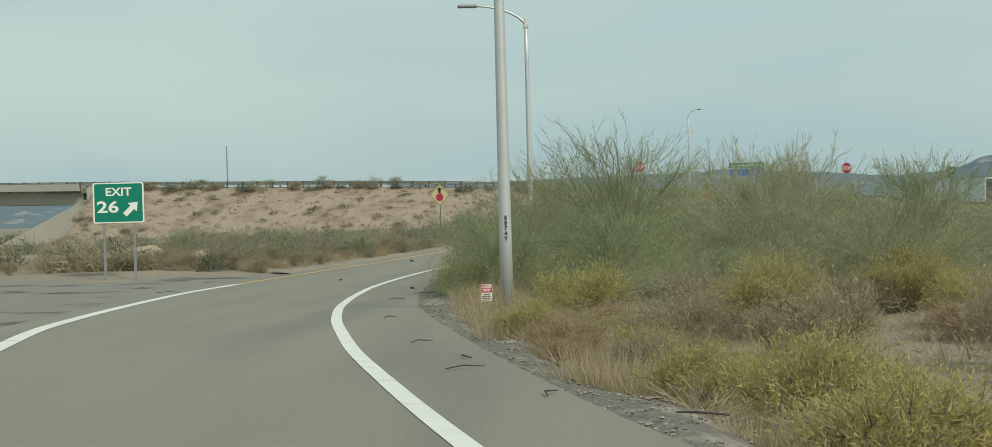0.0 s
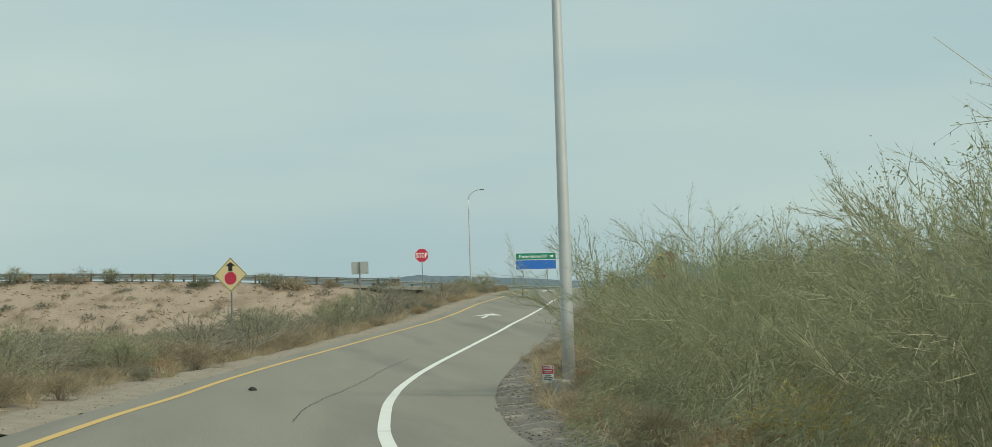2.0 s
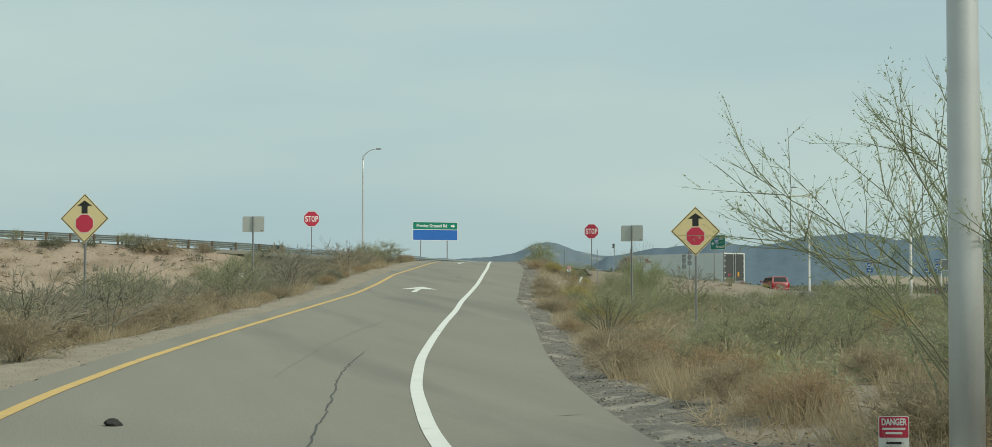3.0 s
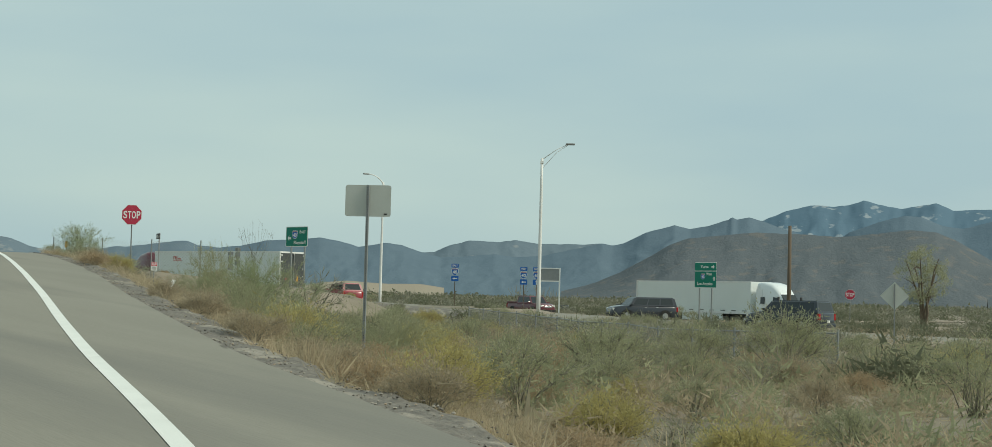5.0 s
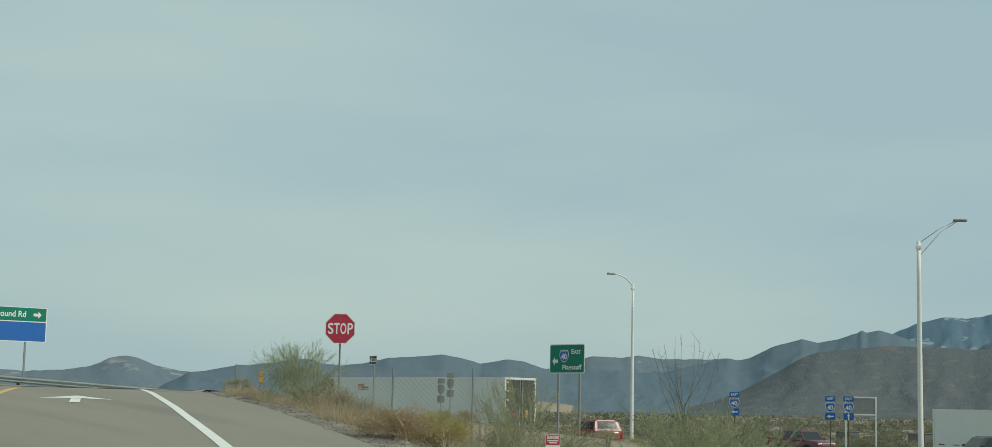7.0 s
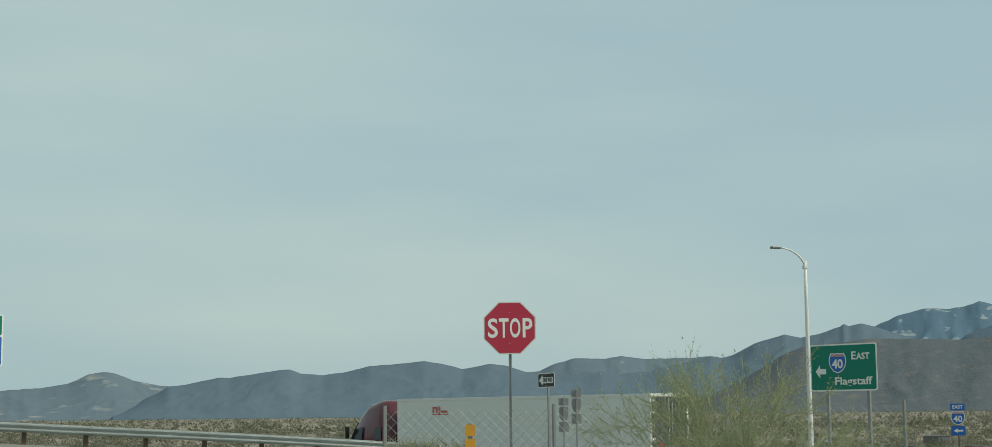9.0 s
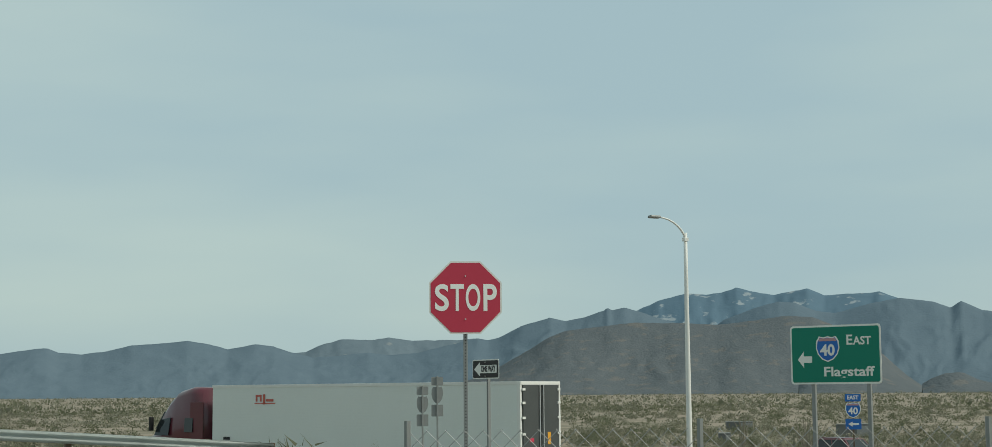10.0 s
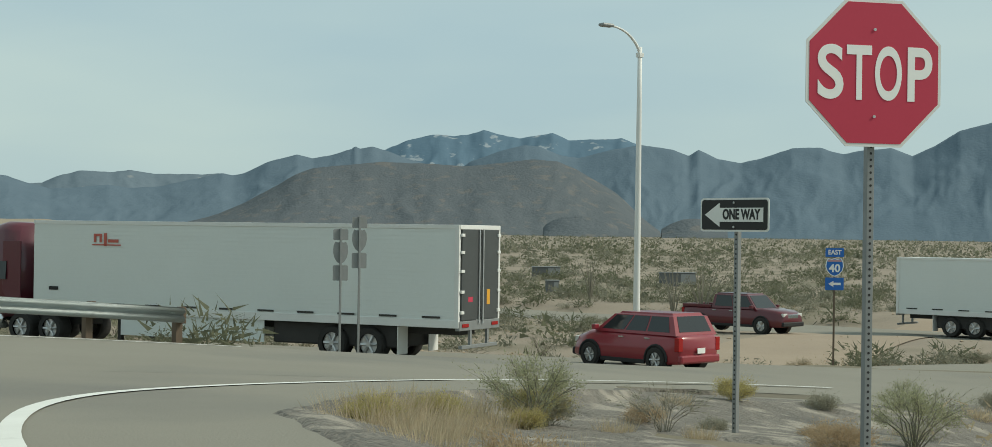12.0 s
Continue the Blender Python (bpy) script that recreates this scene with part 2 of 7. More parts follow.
def box(bm, x0, x1, y0, y1, z0, z1, bevel=0.0):
    g = bmesh.ops.create_cube(bm, size=1.0, matrix=Matrix.Translation(((x0 + x1) / 2, (y0 + y1) / 2, (z0 + z1) / 2)) @ Matrix.Diagonal((x1 - x0, y1 - y0, z1 - z0, 1)))
    if bevel:
        ed = list({e for v in g["verts"] for e in v.link_edges})
        bmesh.ops.bevel(bm, geom=ed, offset=bevel, segments=2, affect="EDGES", profile=0.5)
    return bm


def boxes(*rows, bevel=0.0):
    bm = bmesh.new()
    for r in rows:
        box(bm, *r, bevel=bevel)
    return bm


def tube(bm, pts, radii, sides=8, cap=True):
    """A swept round bar through points, with a radius at each."""
    pts = [Vector(p) for p in pts]
    rings = []
    for i, p in enumerate(pts):
        d = (pts[min(i + 1, len(pts) - 1)] - pts[max(i - 1, 0)]).normalized()
        u = d.orthogonal().normalized() if not rings else (u - d * u.dot(d)).normalized()
        v = d.cross(u)
        r = radii[i] if isinstance(radii, (list, tuple)) else radii
        rings.append([bm.verts.new(p + (u * math.cos(a) + v * math.sin(a)) * r) for a in (k * math.tau / sides for k in range(sides))])
    for a, b in zip(rings, rings[1:]):
        for k in range(sides):
            bm.faces.new((a[k], a[(k + 1) % sides], b[(k + 1) % sides], b[k]))
    if cap:
        bm.faces.new(rings[0][::-1])
        bm.faces.new(rings[-1])
    return bm


def plate(bm, outline, y0, y1, hole=None):
    """A flat plate in the xz plane from y0 (front) to y1, from a convex or simple outline given anticlockwise seen from -y."""
    f = [bm.verts.new((x, y0, z)) for x, z in outline]
    b = [bm.verts.new((x, y1, z)) for x, z in outline]
    bm.faces.new(f)
    bm.faces.new(b[::-1])
    k = len(f)
    for i in range(k):
        bm.faces.new((f[i], b[i], b[(i + 1) % k], f[(i + 1) % k]))
    bmesh.ops.recalc_face_normals(bm, faces=bm.faces)
    return bm


def rounded(w, h, r, n=4):
    out = []
    for cx, cz, a0 in ((w / 2 - r, h / 2 - r, 0), (-w / 2 + r, h / 2 - r, 90), (-w / 2 + r, -h / 2 + r, 180), (w / 2 - r, -h / 2 + r, 270)):
        out += [(cx + r * math.cos(radians(a0 + 90 * k / n)), cz + r * math.sin(radians(a0 + 90 * k / n))) for k in range(n + 1)]
    return out


def polygon(n, r, turn=0.0):
    return [(r * math.cos(math.tau * k / n + turn), r * math.sin(math.tau * k / n + turn)) for k in range(n)]


def text(body, height, x, z, y, material, parent, width=None, align="CENTER", bold=0.0, fine=3, exact=False):
    """Raised lettering in the built-in font, as a mesh standing in the xz plane and read from -y."""
    cu = bpy.data.curves.new("lettering", "FONT")
    cu.body, cu.align_x, cu.align_y, cu.extrude, cu.offset = body, align, "CENTER", 0.0015, bold
    cu.size = height / 0.70
    cu.resolution_u = fine
    tmp = bpy.data.objects.new("lettering", cu)
    scene.collection.objects.link(tmp)
    dg = bpy.context.evaluated_depsgraph_get()
    me = bpy.data.meshes.new_from_object(tmp.evaluated_get(dg))
    bpy.data.objects.remove(tmp)
    xs = [v.co.x for v in me.vertices]
    k = 1.0
    if width and xs:
        k = width / (max(xs) - min(xs))
    ys = [v.co.y for v in me.vertices]
    q, mid = (height / (max(ys) - min(ys)), (max(ys) + min(ys)) / 2) if exact else (1.0, 0.0)
    me.transform(Matrix.Translation((x, y, z)) @ Matrix.Rotation(radians(90), 4, "X") @ Matrix.Diagonal((k, q, 1, 1)) @ Matrix.Translation((0, -mid, 0)))
    me.materials.append(M[material])
    ob = new("lettering", me)
    ob.parent = parent
    return ob


def lerp_fn(rows):
    xs, ys = [r[0] for r in rows], [r[1] for r in rows]
    return lambda v: float(np.interp(v, xs, ys))


def smooth_fn(rows, span=8.0):
    """A curve through rows of (y, value), rounded over a few metres."""
    xs, ys = [r[0] for r in rows], [r[1] for r in rows]
    t = np.arange(xs[0], xs[-1] + 0.25, 0.25)
    n = int(span / 0.25)
    k = np.hanning(n + 2)[1:-1]
    v = np.interp(t, xs, ys)
    v = np.convolve(np.concatenate([2 * v[0] - v[n:0:-1], v, 2 * v[-1] - v[-2:-n - 2:-1]]), k / k.sum(), "same")[n:-n]
    return lambda y: float(np.interp(y, t, v))


# ---- plan: the ramp climbs along +y to a crossroad ----
line_right = smooth_fn([(-70, 8.20), (-36, 0.83), (-30, -0.51), (-24, -1.85), (-18, -3.08), (-12, -4.07), (-6, -4.82), (0, -5.32), (6, -5.57), (12, -5.48), (18, -5.17), (24, -4.55), (30, -3.74), (36, -2.68), (42, -1.39), (48, 0.09), (54, 1.66), (60, 3.32), (66, 4.88), (72, 6.55), (80, 8.79), (90, 11.48), (100, 14.16), (110, 16.75), (120, 19.37), (134.5, 23.35), (140, 25.30)], 6.0)
line_left = smooth_fn([(-70, 3.65), (-36, -3.55), (-30, -4.88), (-24, -6.11), (-18, -7.34), (-12, -8.55), (-6, -9.46), (0, -10.15), (6, -10.43), (12, -10.12), (18, -9.57), (24, -8.86), (30, -8.12), (36, -7.35), (42, -6.21), (48, -4.77), (54, -3.10), (60, -1.28), (66, 0.52), (72, 2.32), (80, 4.50), (90, 7.07), (100, 10.01), (110, 12.98), (120, 15.84), (140, 21.20)], 6.0)
edge_right = smooth_fn([(-70, 9.85), (-36, 2.20), (-30, 0.79), (-24, -0.59), (-18, -1.65), (-12, -2.60), (-6, -3.33), (0, -3.83), (6, -4.07), (12, -4.00), (18, -3.60), (24, -2.79), (30, -1.74), (36, -0.47), (42, 0.90), (48, 2.43), (54, 3.98), (60, 5.42), (66, 6.72), (72, 8.44), (80, 10.62), (90, 13.51), (100, 16.26), (110, 18.72), (120, 21.03), (134, 25.20), (140, 27.30)], 6.0)
edge_left = lambda y: line_left(y) - 0.75
grade = smooth_fn([(-70, -2.28), (-36, -2.25), (-30, -2.26), (-24, -2.33), (-18, -2.39), (-12, -2.45), (-6, -2.58), (0, -2.69), (6, -2.74), (12, -2.77), (18, -2.79), (24, -2.76), (30, -2.78), (36, -2.74), (42, -2.64), (48, -2.49), (54, -2.29), (60, -2.06), (66, -1.83), (72, -1.60), (80, -1.24), (90, -0.76), (100, -0.34), (110, 0.09), (120, 0.42), (130, 0.59), (140, 0.60)], 6.0)

# crossroad: centre line points with height, from the overpass down to the flats
CROSS = [(-140, 187, 4.9), (-100, 179, 4.9), (-63, 171, 4.3), (-40, 166.4, 3.6), (-15, 161.4, 2.95), (5, 157.5, 1.87), (22, 153.8, 0.7), (37, 151, -0.2), (48, 149.5, -1.15), (56, 147, -1.75),
         (61.5, 140, -2.1), (64.5, 130, -2.4), (66.5, 118, -2.75), (72, 100, -2.85), (84, 75, -3.0), (104, 35, -3.0)]
FRONT = [(54, 149.5, -1.7), (68, 151.5, -2.2), (80, 148.5, -2.7), (98, 146, -3.1), (130, 141, -3.2), (190, 132, -3.2)]
ONRAMP = [(60.6, 145, -1.78), (58.0, 152, -1.84), (55.1, 162, -1.97), (50.6, 178.5, -2.12), (36, 212, -2.6), (10, 262, -3.1)]
NORTH = [(98.5, 146, -3.1), (98.5, 160, -3.2), (97, 185, -3.2), (95, 240, -3.1)]


def smooth_line(rows, step=1.0):
    a = np.array(rows, float)
    for _ in range(3):
        q = np.empty((2 * len(a) - 2, 3))
        q[0::2], q[1::2] = 0.75 * a[:-1] + 0.25 * a[1:], 0.25 * a[:-1] + 0.75 * a[1:]
        a = np.vstack([a[:1], q, a[-1:]])
    d = np.concatenate([[0], np.cumsum(np.linalg.norm(np.diff(a[:, :2], axis=0), axis=1))])
    s = np.arange(0, d[-1], step)
    return np.stack([np.interp(s, d, a[:, k]) for k in range(3)], 1)


cross, front, onramp, north = smooth_line(CROSS), smooth_line(FRONT), smooth_line(ONRAMP), smooth_line(NORTH)
CROSS_HALF, FRONT_HALF, ONRAMP_HALF = 6.2, 4.0, 3.6


def near_line(line, X, Y):
    """Distance from a line and the line's height there, for arrays of places."""
    best, z = np.full(X.shape, 1e9), np.zeros(X.shape)
    for px, py, pz in line[::2]:
        d = np.hypot(X - px, Y - py)
        k = d < best
        best, z = np.where(k, d, best), np.where(k, pz, z)
    return best, z


def cross_y(X):
    return np.interp(X, cross[:, 0], cross[:, 1])


def apron_left(Y):
    return np.interp(Y, [128, 134, 140, 145, 150], [16.8, 17.6, 16.5, 12.0, 3.0])


def apron_right(Y):
    return np.interp(Y, [128, 134, 137, 139, 140.5, 142, 143.3, 144.4, 150], [23.2, 25.5, 26.9, 28.1, 29.1, 31.0, 34.0, 38.5, 46.0])


def apron_z(X, Y):
    """The pavement where the ramp meets the crossroad."""
    w = np.clip((Y - 130) / np.maximum(cross_y(X) - 5.0 - 130, 1), 0, 1)
    w = w * w * (3 - 2 * w)
    return np.vectorize(grade)(np.clip(Y, -70, 139)) * (1 - w) + np.interp(X, cross[:, 0], cross[:, 2]) * w


def terrain(X, Y):
    """Height of the natural ground with the road beds cut into it."""
    xf = X.ravel()
    yf = Y.ravel()
    lump = np.array([noise.noise((x * 0.05, y * 0.05, 0.3)) * 0.35 + noise.noise((x * 0.3, y * 0.3, 1.7)) * 0.10 for x, y in zip(xf, yf)]).reshape(X.shape)
    far = np.hypot(X - 30, Y - 110)
    base = -2.75 + np.clip((far - 150) / 1800, 0, 1.2) * 3.0 + lump * np.clip(1.2 - far / 400, 0.2, 1)
    yy = np.clip(Y, -70, 140)
    g = np.vectorize(grade)(yy)
    er, el = np.vectorize(edge_right)(yy), np.vectorize(edge_left)(yy)
    out = np.where(X > er, X - er, np.where(X < el, el - X, 0.0)) + np.clip(Y - 146, 0, 1e9) * 0.6
    side = np.where(X > er, 2.5, 6.5)
    w = np.clip((out - 0.4) / (side * np.maximum(np.abs(g - base), 0.5)), 0, 1)
    w = w * w * (3 - 2 * w)
    h = g * (1 - w) + base * w
    h = np.where(out < 0.35, g - 0.09, h - 0.03)
    h = np.where((Y < 21) & (X < el + 1) & (X > el - 40), np.minimum(h, -2.62 + 0 * h) - 0.12 * (Y < 20), h)
    # the corner between ramp and crossroad is filled almost level with them
    ar = apron_right(Y)
    fill = apron_z(X, Y) - 0.15 - 0.35 * np.clip(136 - Y, 0, 1e9) - 0.05 * np.clip(X - ar, 0, 1e9) - 0.45 * np.clip(X - 47, 0, 1e9)
    h = np.where((X > ar - 1) & (Y > 122) & (Y < cross_y(X)), np.maximum(h, fill), h)
    for line, half, slope in ((cross, CROSS_HALF, 2.4), (front, FRONT_HALF, 5), (onramp, ONRAMP_HALF, 5), (north, 4.5, 6)):
        d, z = near_line(line, X, Y)
        o = d - half
        if line is cross:
            bridge = X < -58.3
            z = np.where(bridge, -2.8, z)
        w2 = np.clip((o - 0.8) / (slope * np.maximum(np.abs(z - h), 0.6)), 0, 1)
        w2 = w2 * w2 * (3 - 2 * w2) * 0.4 + w2 * 0.6
        hh = (z + lump * 0.25 * (o > 2)) * (1 - w2) + h * w2
        h = np.where(o < 1.0, z - 0.10, hh)
    dc, _ = near_line(cross, X, Y)
    inside = (dc > CROSS_HALF + 0.6) & (Y > 128) & (Y < cross_y(X) + 1) & (X > apron_left(Y) - 0.8) & (X < apron_right(Y) + 1.5)
    return np.where(inside, np.minimum(h, apron_z(X, Y) - 0.11), h)


def axis(lo, hi, a, b, step, growth=1.22):
    mid = list(np.arange(a, b + step / 2, step))
    s, left, v = step, [], a
    while v > lo:
        s *= growth
        v -= s
        left.append(v)
    s, right, v = step, [], b
    while v < hi:
        s *= growth
        v += s
        right.append(v)
    return np.array(left[::-1] + mid + right)


GX, GY = axis(-4300, 4300, -70, 120, 1.25), axis(-1500, 4300, -50, 215, 1.25)
gx, gy = np.meshgrid(GX, GY, indexing="ij")
gz = terrain(gx, gy)
nx, ny = gx.shape


def ground_z(x, y):
    i = int(np.clip(np.searchsorted(GX, x) - 1, 0, nx - 2))
    j = int(np.clip(np.searchsorted(GY, y) - 1, 0, ny - 2))
    u, v = (x - GX[i]) / (GX[i + 1] - GX[i]), (y - GY[j]) / (GY[j + 1] - GY[j])
    return float(gz[i, j] * (1 - u) * (1 - v) + gz[i + 1, j] * u * (1 - v) + gz[i, j + 1] * (1 - u) * v + gz[i + 1, j + 1] * u * v)


me = bpy.data.meshes.new("ground")
ids = np.arange(nx * ny).reshape(nx, ny)
faces = np.stack([ids[:-1, :-1], ids[1:, :-1], ids[1:, 1:], ids[:-1, 1:]], -1).reshape(-1, 4)
me.from_pydata(np.stack([gx, gy, gz], -1).reshape(-1, 3).tolist(), [], faces.tolist())
me.materials.append(M["desert"])
me.materials.append(M["embank"])
cxm, cym = gx[:-1, :-1].ravel(), gy[:-1, :-1].ravel()
dcr, _ = near_line(cross, cxm, cym)
bank = (dcr < 34) & (cxm < 14) & (cym < 180) & (gz[:-1, :-1].ravel() > -2.4)
for p, k in zip(me.polygons, bank):
    p.use_smooth = True
    p.material_index = int(k)
ground = tagged(new("ground", me), "sandy desert ground with a tan embankment", "ground", kind="structure")


def ribbon(name, left, right, ys, lift, material, label, category="road", skirt=0.12):
    """A strip of pavement between two edges, following the grade, with a skirt at its sides."""
    bm = bmesh.new()
    rows = []
    for y in ys:
        xl, xr = left(y), right(y)
        z = grade(y) + lift
        rows.append([bm.verts.new((xl, y, z - skirt)), *[bm.verts.new((xl + (xr - xl) * k / 4, y, z)) for k in range(5)], bm.verts.new((xr, y, z - skirt))])
    for a, b in zip(rows, rows[1:]):
        for k in range(6):
            bm.faces.new((a[k], a[k + 1], b[k + 1], b[k]))
    return tagged(part(name, bm, material), label, category, kind="structure")


def strip(name, line, off0, off1, lift, material, label, skirt=0.15, s0=0, s1=None, category="road", lay=False):
    """A strip along a road's centre line between two offsets to its right."""
    pts = line[s0:s1]
    t = np.gradient(pts[:, :2], axis=0)
    t /= np.linalg.norm(t, axis=1)[:, None]
    nrm = np.stack([t[:, 1], -t[:, 0]], 1)
    bm = bmesh.new()
    rows = []
    for p, n in zip(pts, nrm):
        a, b = p[:2] + n * off0, p[:2] + n * off1
        z = p[2] + lift
        if lay:
            rows.append([bm.verts.new((*q, ground_z(*q) + lift)) for q in (a * (1 - k / 6) + b * k / 6 for k in range(7))])
        else:
            rows.append([bm.verts.new((*a, z - skirt)), bm.verts.new((*a, z)), bm.verts.new((*b, z)), bm.verts.new((*b, z - skirt))])
    for a, b in zip(rows, rows[1:]):
        for k in range(len(a) - 1):
            bm.faces.new((a[k], b[k], b[k + 1], a[k + 1]))
    if skirt and not lay:
        bm.faces.new(rows[0])
        bm.faces.new(rows[-1][::-1])
    bmesh.ops.recalc_face_normals(bm, faces=bm.faces)
    return tagged(part(name, bm, material), label, category, kind="structure")


YS = list(np.arange(-60, 138.1, 0.5))
ribbon("road", edge_left, edge_right, YS, 0.0, "asphalt_ramp", "worn grey asphalt exit ramp climbing to the crossroad")
ribbon("line_yellow", lambda y: line_left(y) - 0.09, lambda y: line_left(y) + 0.09, [y for y in YS if 11.5 <= y <= 124], 0.006, "yellow_line", "faded yellow left edge line on the ramp", "road line", 0.0)
ribbon("line_white_left", lambda y: line_left(y) - 0.13, lambda y: line_left(y) + 0.13, [y for y in YS if y <= 11.5], 0.006, "white_line", "white gore line on the ramp", "road line", 0.0)
ribbon("line_white_right", lambda y: line_right(y) - 0.085, lambda y: line_right(y) + 0.085, [y for y in YS if y <= 134.5], 0.006, "white_line", "white right edge line on the ramp", "road line", 0.0)


def drape(name, left, right, ys, lift, material, label, category, n=6):
    """A thin strip laid over the ground."""
    bm = bmesh.new()
    rows = []
    for y in ys:
        xl, xr = left(y), right(y)
        row = []
        for k in range(n + 1):
            x = xl + (xr - xl) * k / n
            z = max(ground_z(x, y), grade(y) - 0.07 if k == 0 else -99) + lift + 0.05 * noise.noise((x * 1.7, y * 1.7, 0)) + 0.03 * noise.noise((x * 5.1, y * 5.1, 2)) - (0.06 if k == n else 0)
            row.append(bm.verts.new((x, y, z)))
        rows.append(row)
    for a, b in zip(rows, rows[1:]):
        for k in range(n):
            bm.faces.new((a[k], a[k + 1], b[k + 1], b[k]))
    return tagged(part(name, bm, material, smooth=True), label, category, kind="structure")


drape("gravel_verge", lambda y: edge_right(y) - 0.05 + 0.07 * noise.noise((y * 1.3, 4, 0)), lambda y: edge_right(y) + 0.95 + 0.5 * noise.noise((y * 0.4, 0, 3)), [y for y in YS if y < 135], 0.05, "gravel", "loose grey gravel verge beside the ramp", "verge")
drape("dirt_verge", lambda y: edge_left(y) + 0.05, lambda y: edge_left(y) - 1.3 - 0.6 * noise.noise((y * 0.4, 0, 9)), [y for y in YS if 21 < y < 131], 0.05, "gravel_tan", "gravelly dirt verge beside the ramp", "verge")
strip("crossroad", cross, -CROSS_HALF, CROSS_HALF, 0.0, "asphalt", "grey asphalt crossroad coming down from the overpass", s0=78, skirt=0.7)
strip("frontage_road", front, -FRONT_HALF, FRONT_HALF, 0.02, "asphalt", "grey asphalt side road", s0=6)
strip("on_ramp", onramp, -ONRAMP_HALF, ONRAMP_HALF, 0.015, "asphalt", "grey asphalt freeway on-ramp", s0=2)
strip("side_street", north, -4.2, 4.2, 0.03, "asphalt", "grey asphalt side street", s0=3)
strip("dirt_track", smooth_line([(66, 161, -2.45), (88, 169, -2.6), (120, 172, -2.65), (170, 170, -2.7)]), -3.5, 3.5, 0.05, "dirt_road", "pale dirt track beside the side road", lay=True)
strip("crossroad_line", cross, -5.7, -5.55, 0.008, "white_line", "white edge line of the crossroad", 0.0, 78, 185, "road line")
bm = bmesh.new()
rows = []
for k in range(180, 212):
    p, q = cross[k], cross[k + 1] - cross[k]
    q = q / np.linalg.norm(q[:2])
    o = float(np.interp(k, [177, 180, 184, 190, 197, 211], [6.45, 6.2, 4.9, 5.2, 3.4, 3.4])) + 0.35 * noise.noise((k * 0.7, 0, 2))
    row = []
    for w in (o, o + 0.12, o * 0.6 + 2.6, o * 0.3 + 4.5, 6.5, 7.4, 8.4, 9.6, 11.0, 12.5):
        x, y = p[0] + q[1] * w, p[1] - q[0] * w
        z = p[2] + 0.03 if w < 6.6 else ground_z(x, y) + (0.075 if w < 12 else -0.12)
        row.append(bm.verts.new((x, y, z + 0.02 * noise.noise((k * 1.3, w * 2, 5)) - (0.22 if k in (180, 211) else 0.06 if w == o else 0))))
    rows.append(row)
for a, b in zip(rows, rows[1:]):
    for k in range(9):
        bm.faces.new((a[k], a[k + 1], b[k + 1], b[k]))
tagged(part("gravel_island", bm, "gravel", smooth=True), "dark gravel edge of the crossroad", "verge", kind="structure")
strip("crossroad_centre_line", cross, -0.18, -0.06, 0.008, "yellow_line", "yellow centre line of the crossroad", 0.0, 78, 160, "road line")

# paved gore left of the ramp
bm = bmesh.new()
rows = []
for y in np.arange(-60, 20.6, 1.0):
    x1 = edge_left(y) + 0.02
    x0 = -45.0
    rows.append([bm.verts.new((x0 + (x1 - x0) * k / 8, y + (0.8 * noise.noise((k * 1.3, 5, 2)) if y > 19.4 else 0), grade(y) * (k / 8) ** 2 + (-2.62) * (1 - (k / 8) ** 2) - 0.012)) for k in range(9)])
for a, b in zip(rows, rows[1:]):
    for k in range(8):
        bm.faces.new((a[k], a[k + 1], b[k + 1], b[k]))
tagged(part("gore_pavement", bm, "asphalt_old"), "old cracked asphalt of the freeway gore", "pavement", kind="structure")

# apron joining the ramp to the crossroad
bm = bmesh.new()
rows = []
for y in np.arange(131, 150.1, 0.75):
    xl, xr = float(apron_left(y)), float(apron_right(y))
    row = []
    for j in range(-1, 18):
        x = xl + (xr - xl) * min(max(j, 0), 16) / 16 + (-0.5 if j < 0 else 0.5 if j > 16 else 0)
        yq = min(y, float(cross_y(x)) - 4.5)
        row.append(bm.verts.new((x, yq, float(apron_z(np.array([x]), np.array([yq]))[0]) + (0.012 if 0 <= j <= 16 else -0.3))))
    rows.append(row)
for a, b in zip(rows, rows[1:]):
    for j in range(18):
        bm.faces.new((a[j], a[j + 1], b[j + 1], b[j]))
tagged(part("apron", bm, "asphalt"), "asphalt apron where the ramp joins the crossroad", "pavement", kind="structure")

# gravel shoulder along the apron's outer edge
bm = bmesh.new()
rows = []
for y in np.arange(127, 147.1, 0.3):
    x0 = float(apron_right(y)) - 0.25 + 0.25 * noise.noise((y * 0.9, 3, 1))
    row = []
    for j in range(20):
        x = x0 + 0.3 * j
        yq = min(y, float(cross_y(x)) - 5.2)
        z = max(ground_z(x, yq), float(apron_z(np.array([x]), np.array([yq]))[0]) - 0.06 * max(0, j - 2) ** 0.8) + 0.03 + 0.035 * noise.noise((x * 2.2, y * 2.2, 1)) + 0.02 * noise.noise((x * 6, y * 6, 3))
        row.append(bm.verts.new((x, yq, z - (0.12 if j == 0 else 0.3 if j == 19 else 0))))
    rows.append(row)
for a, b in zip(rows, rows[1:]):
    for j in range(19):
        bm.faces.new((a[j], a[j + 1], b[j + 1], b[j]))
tagged(part("gravel_shoulder", bm, "gravel", smooth=True), "dark loose gravel beside the ramp corner", "verge", kind="structure")

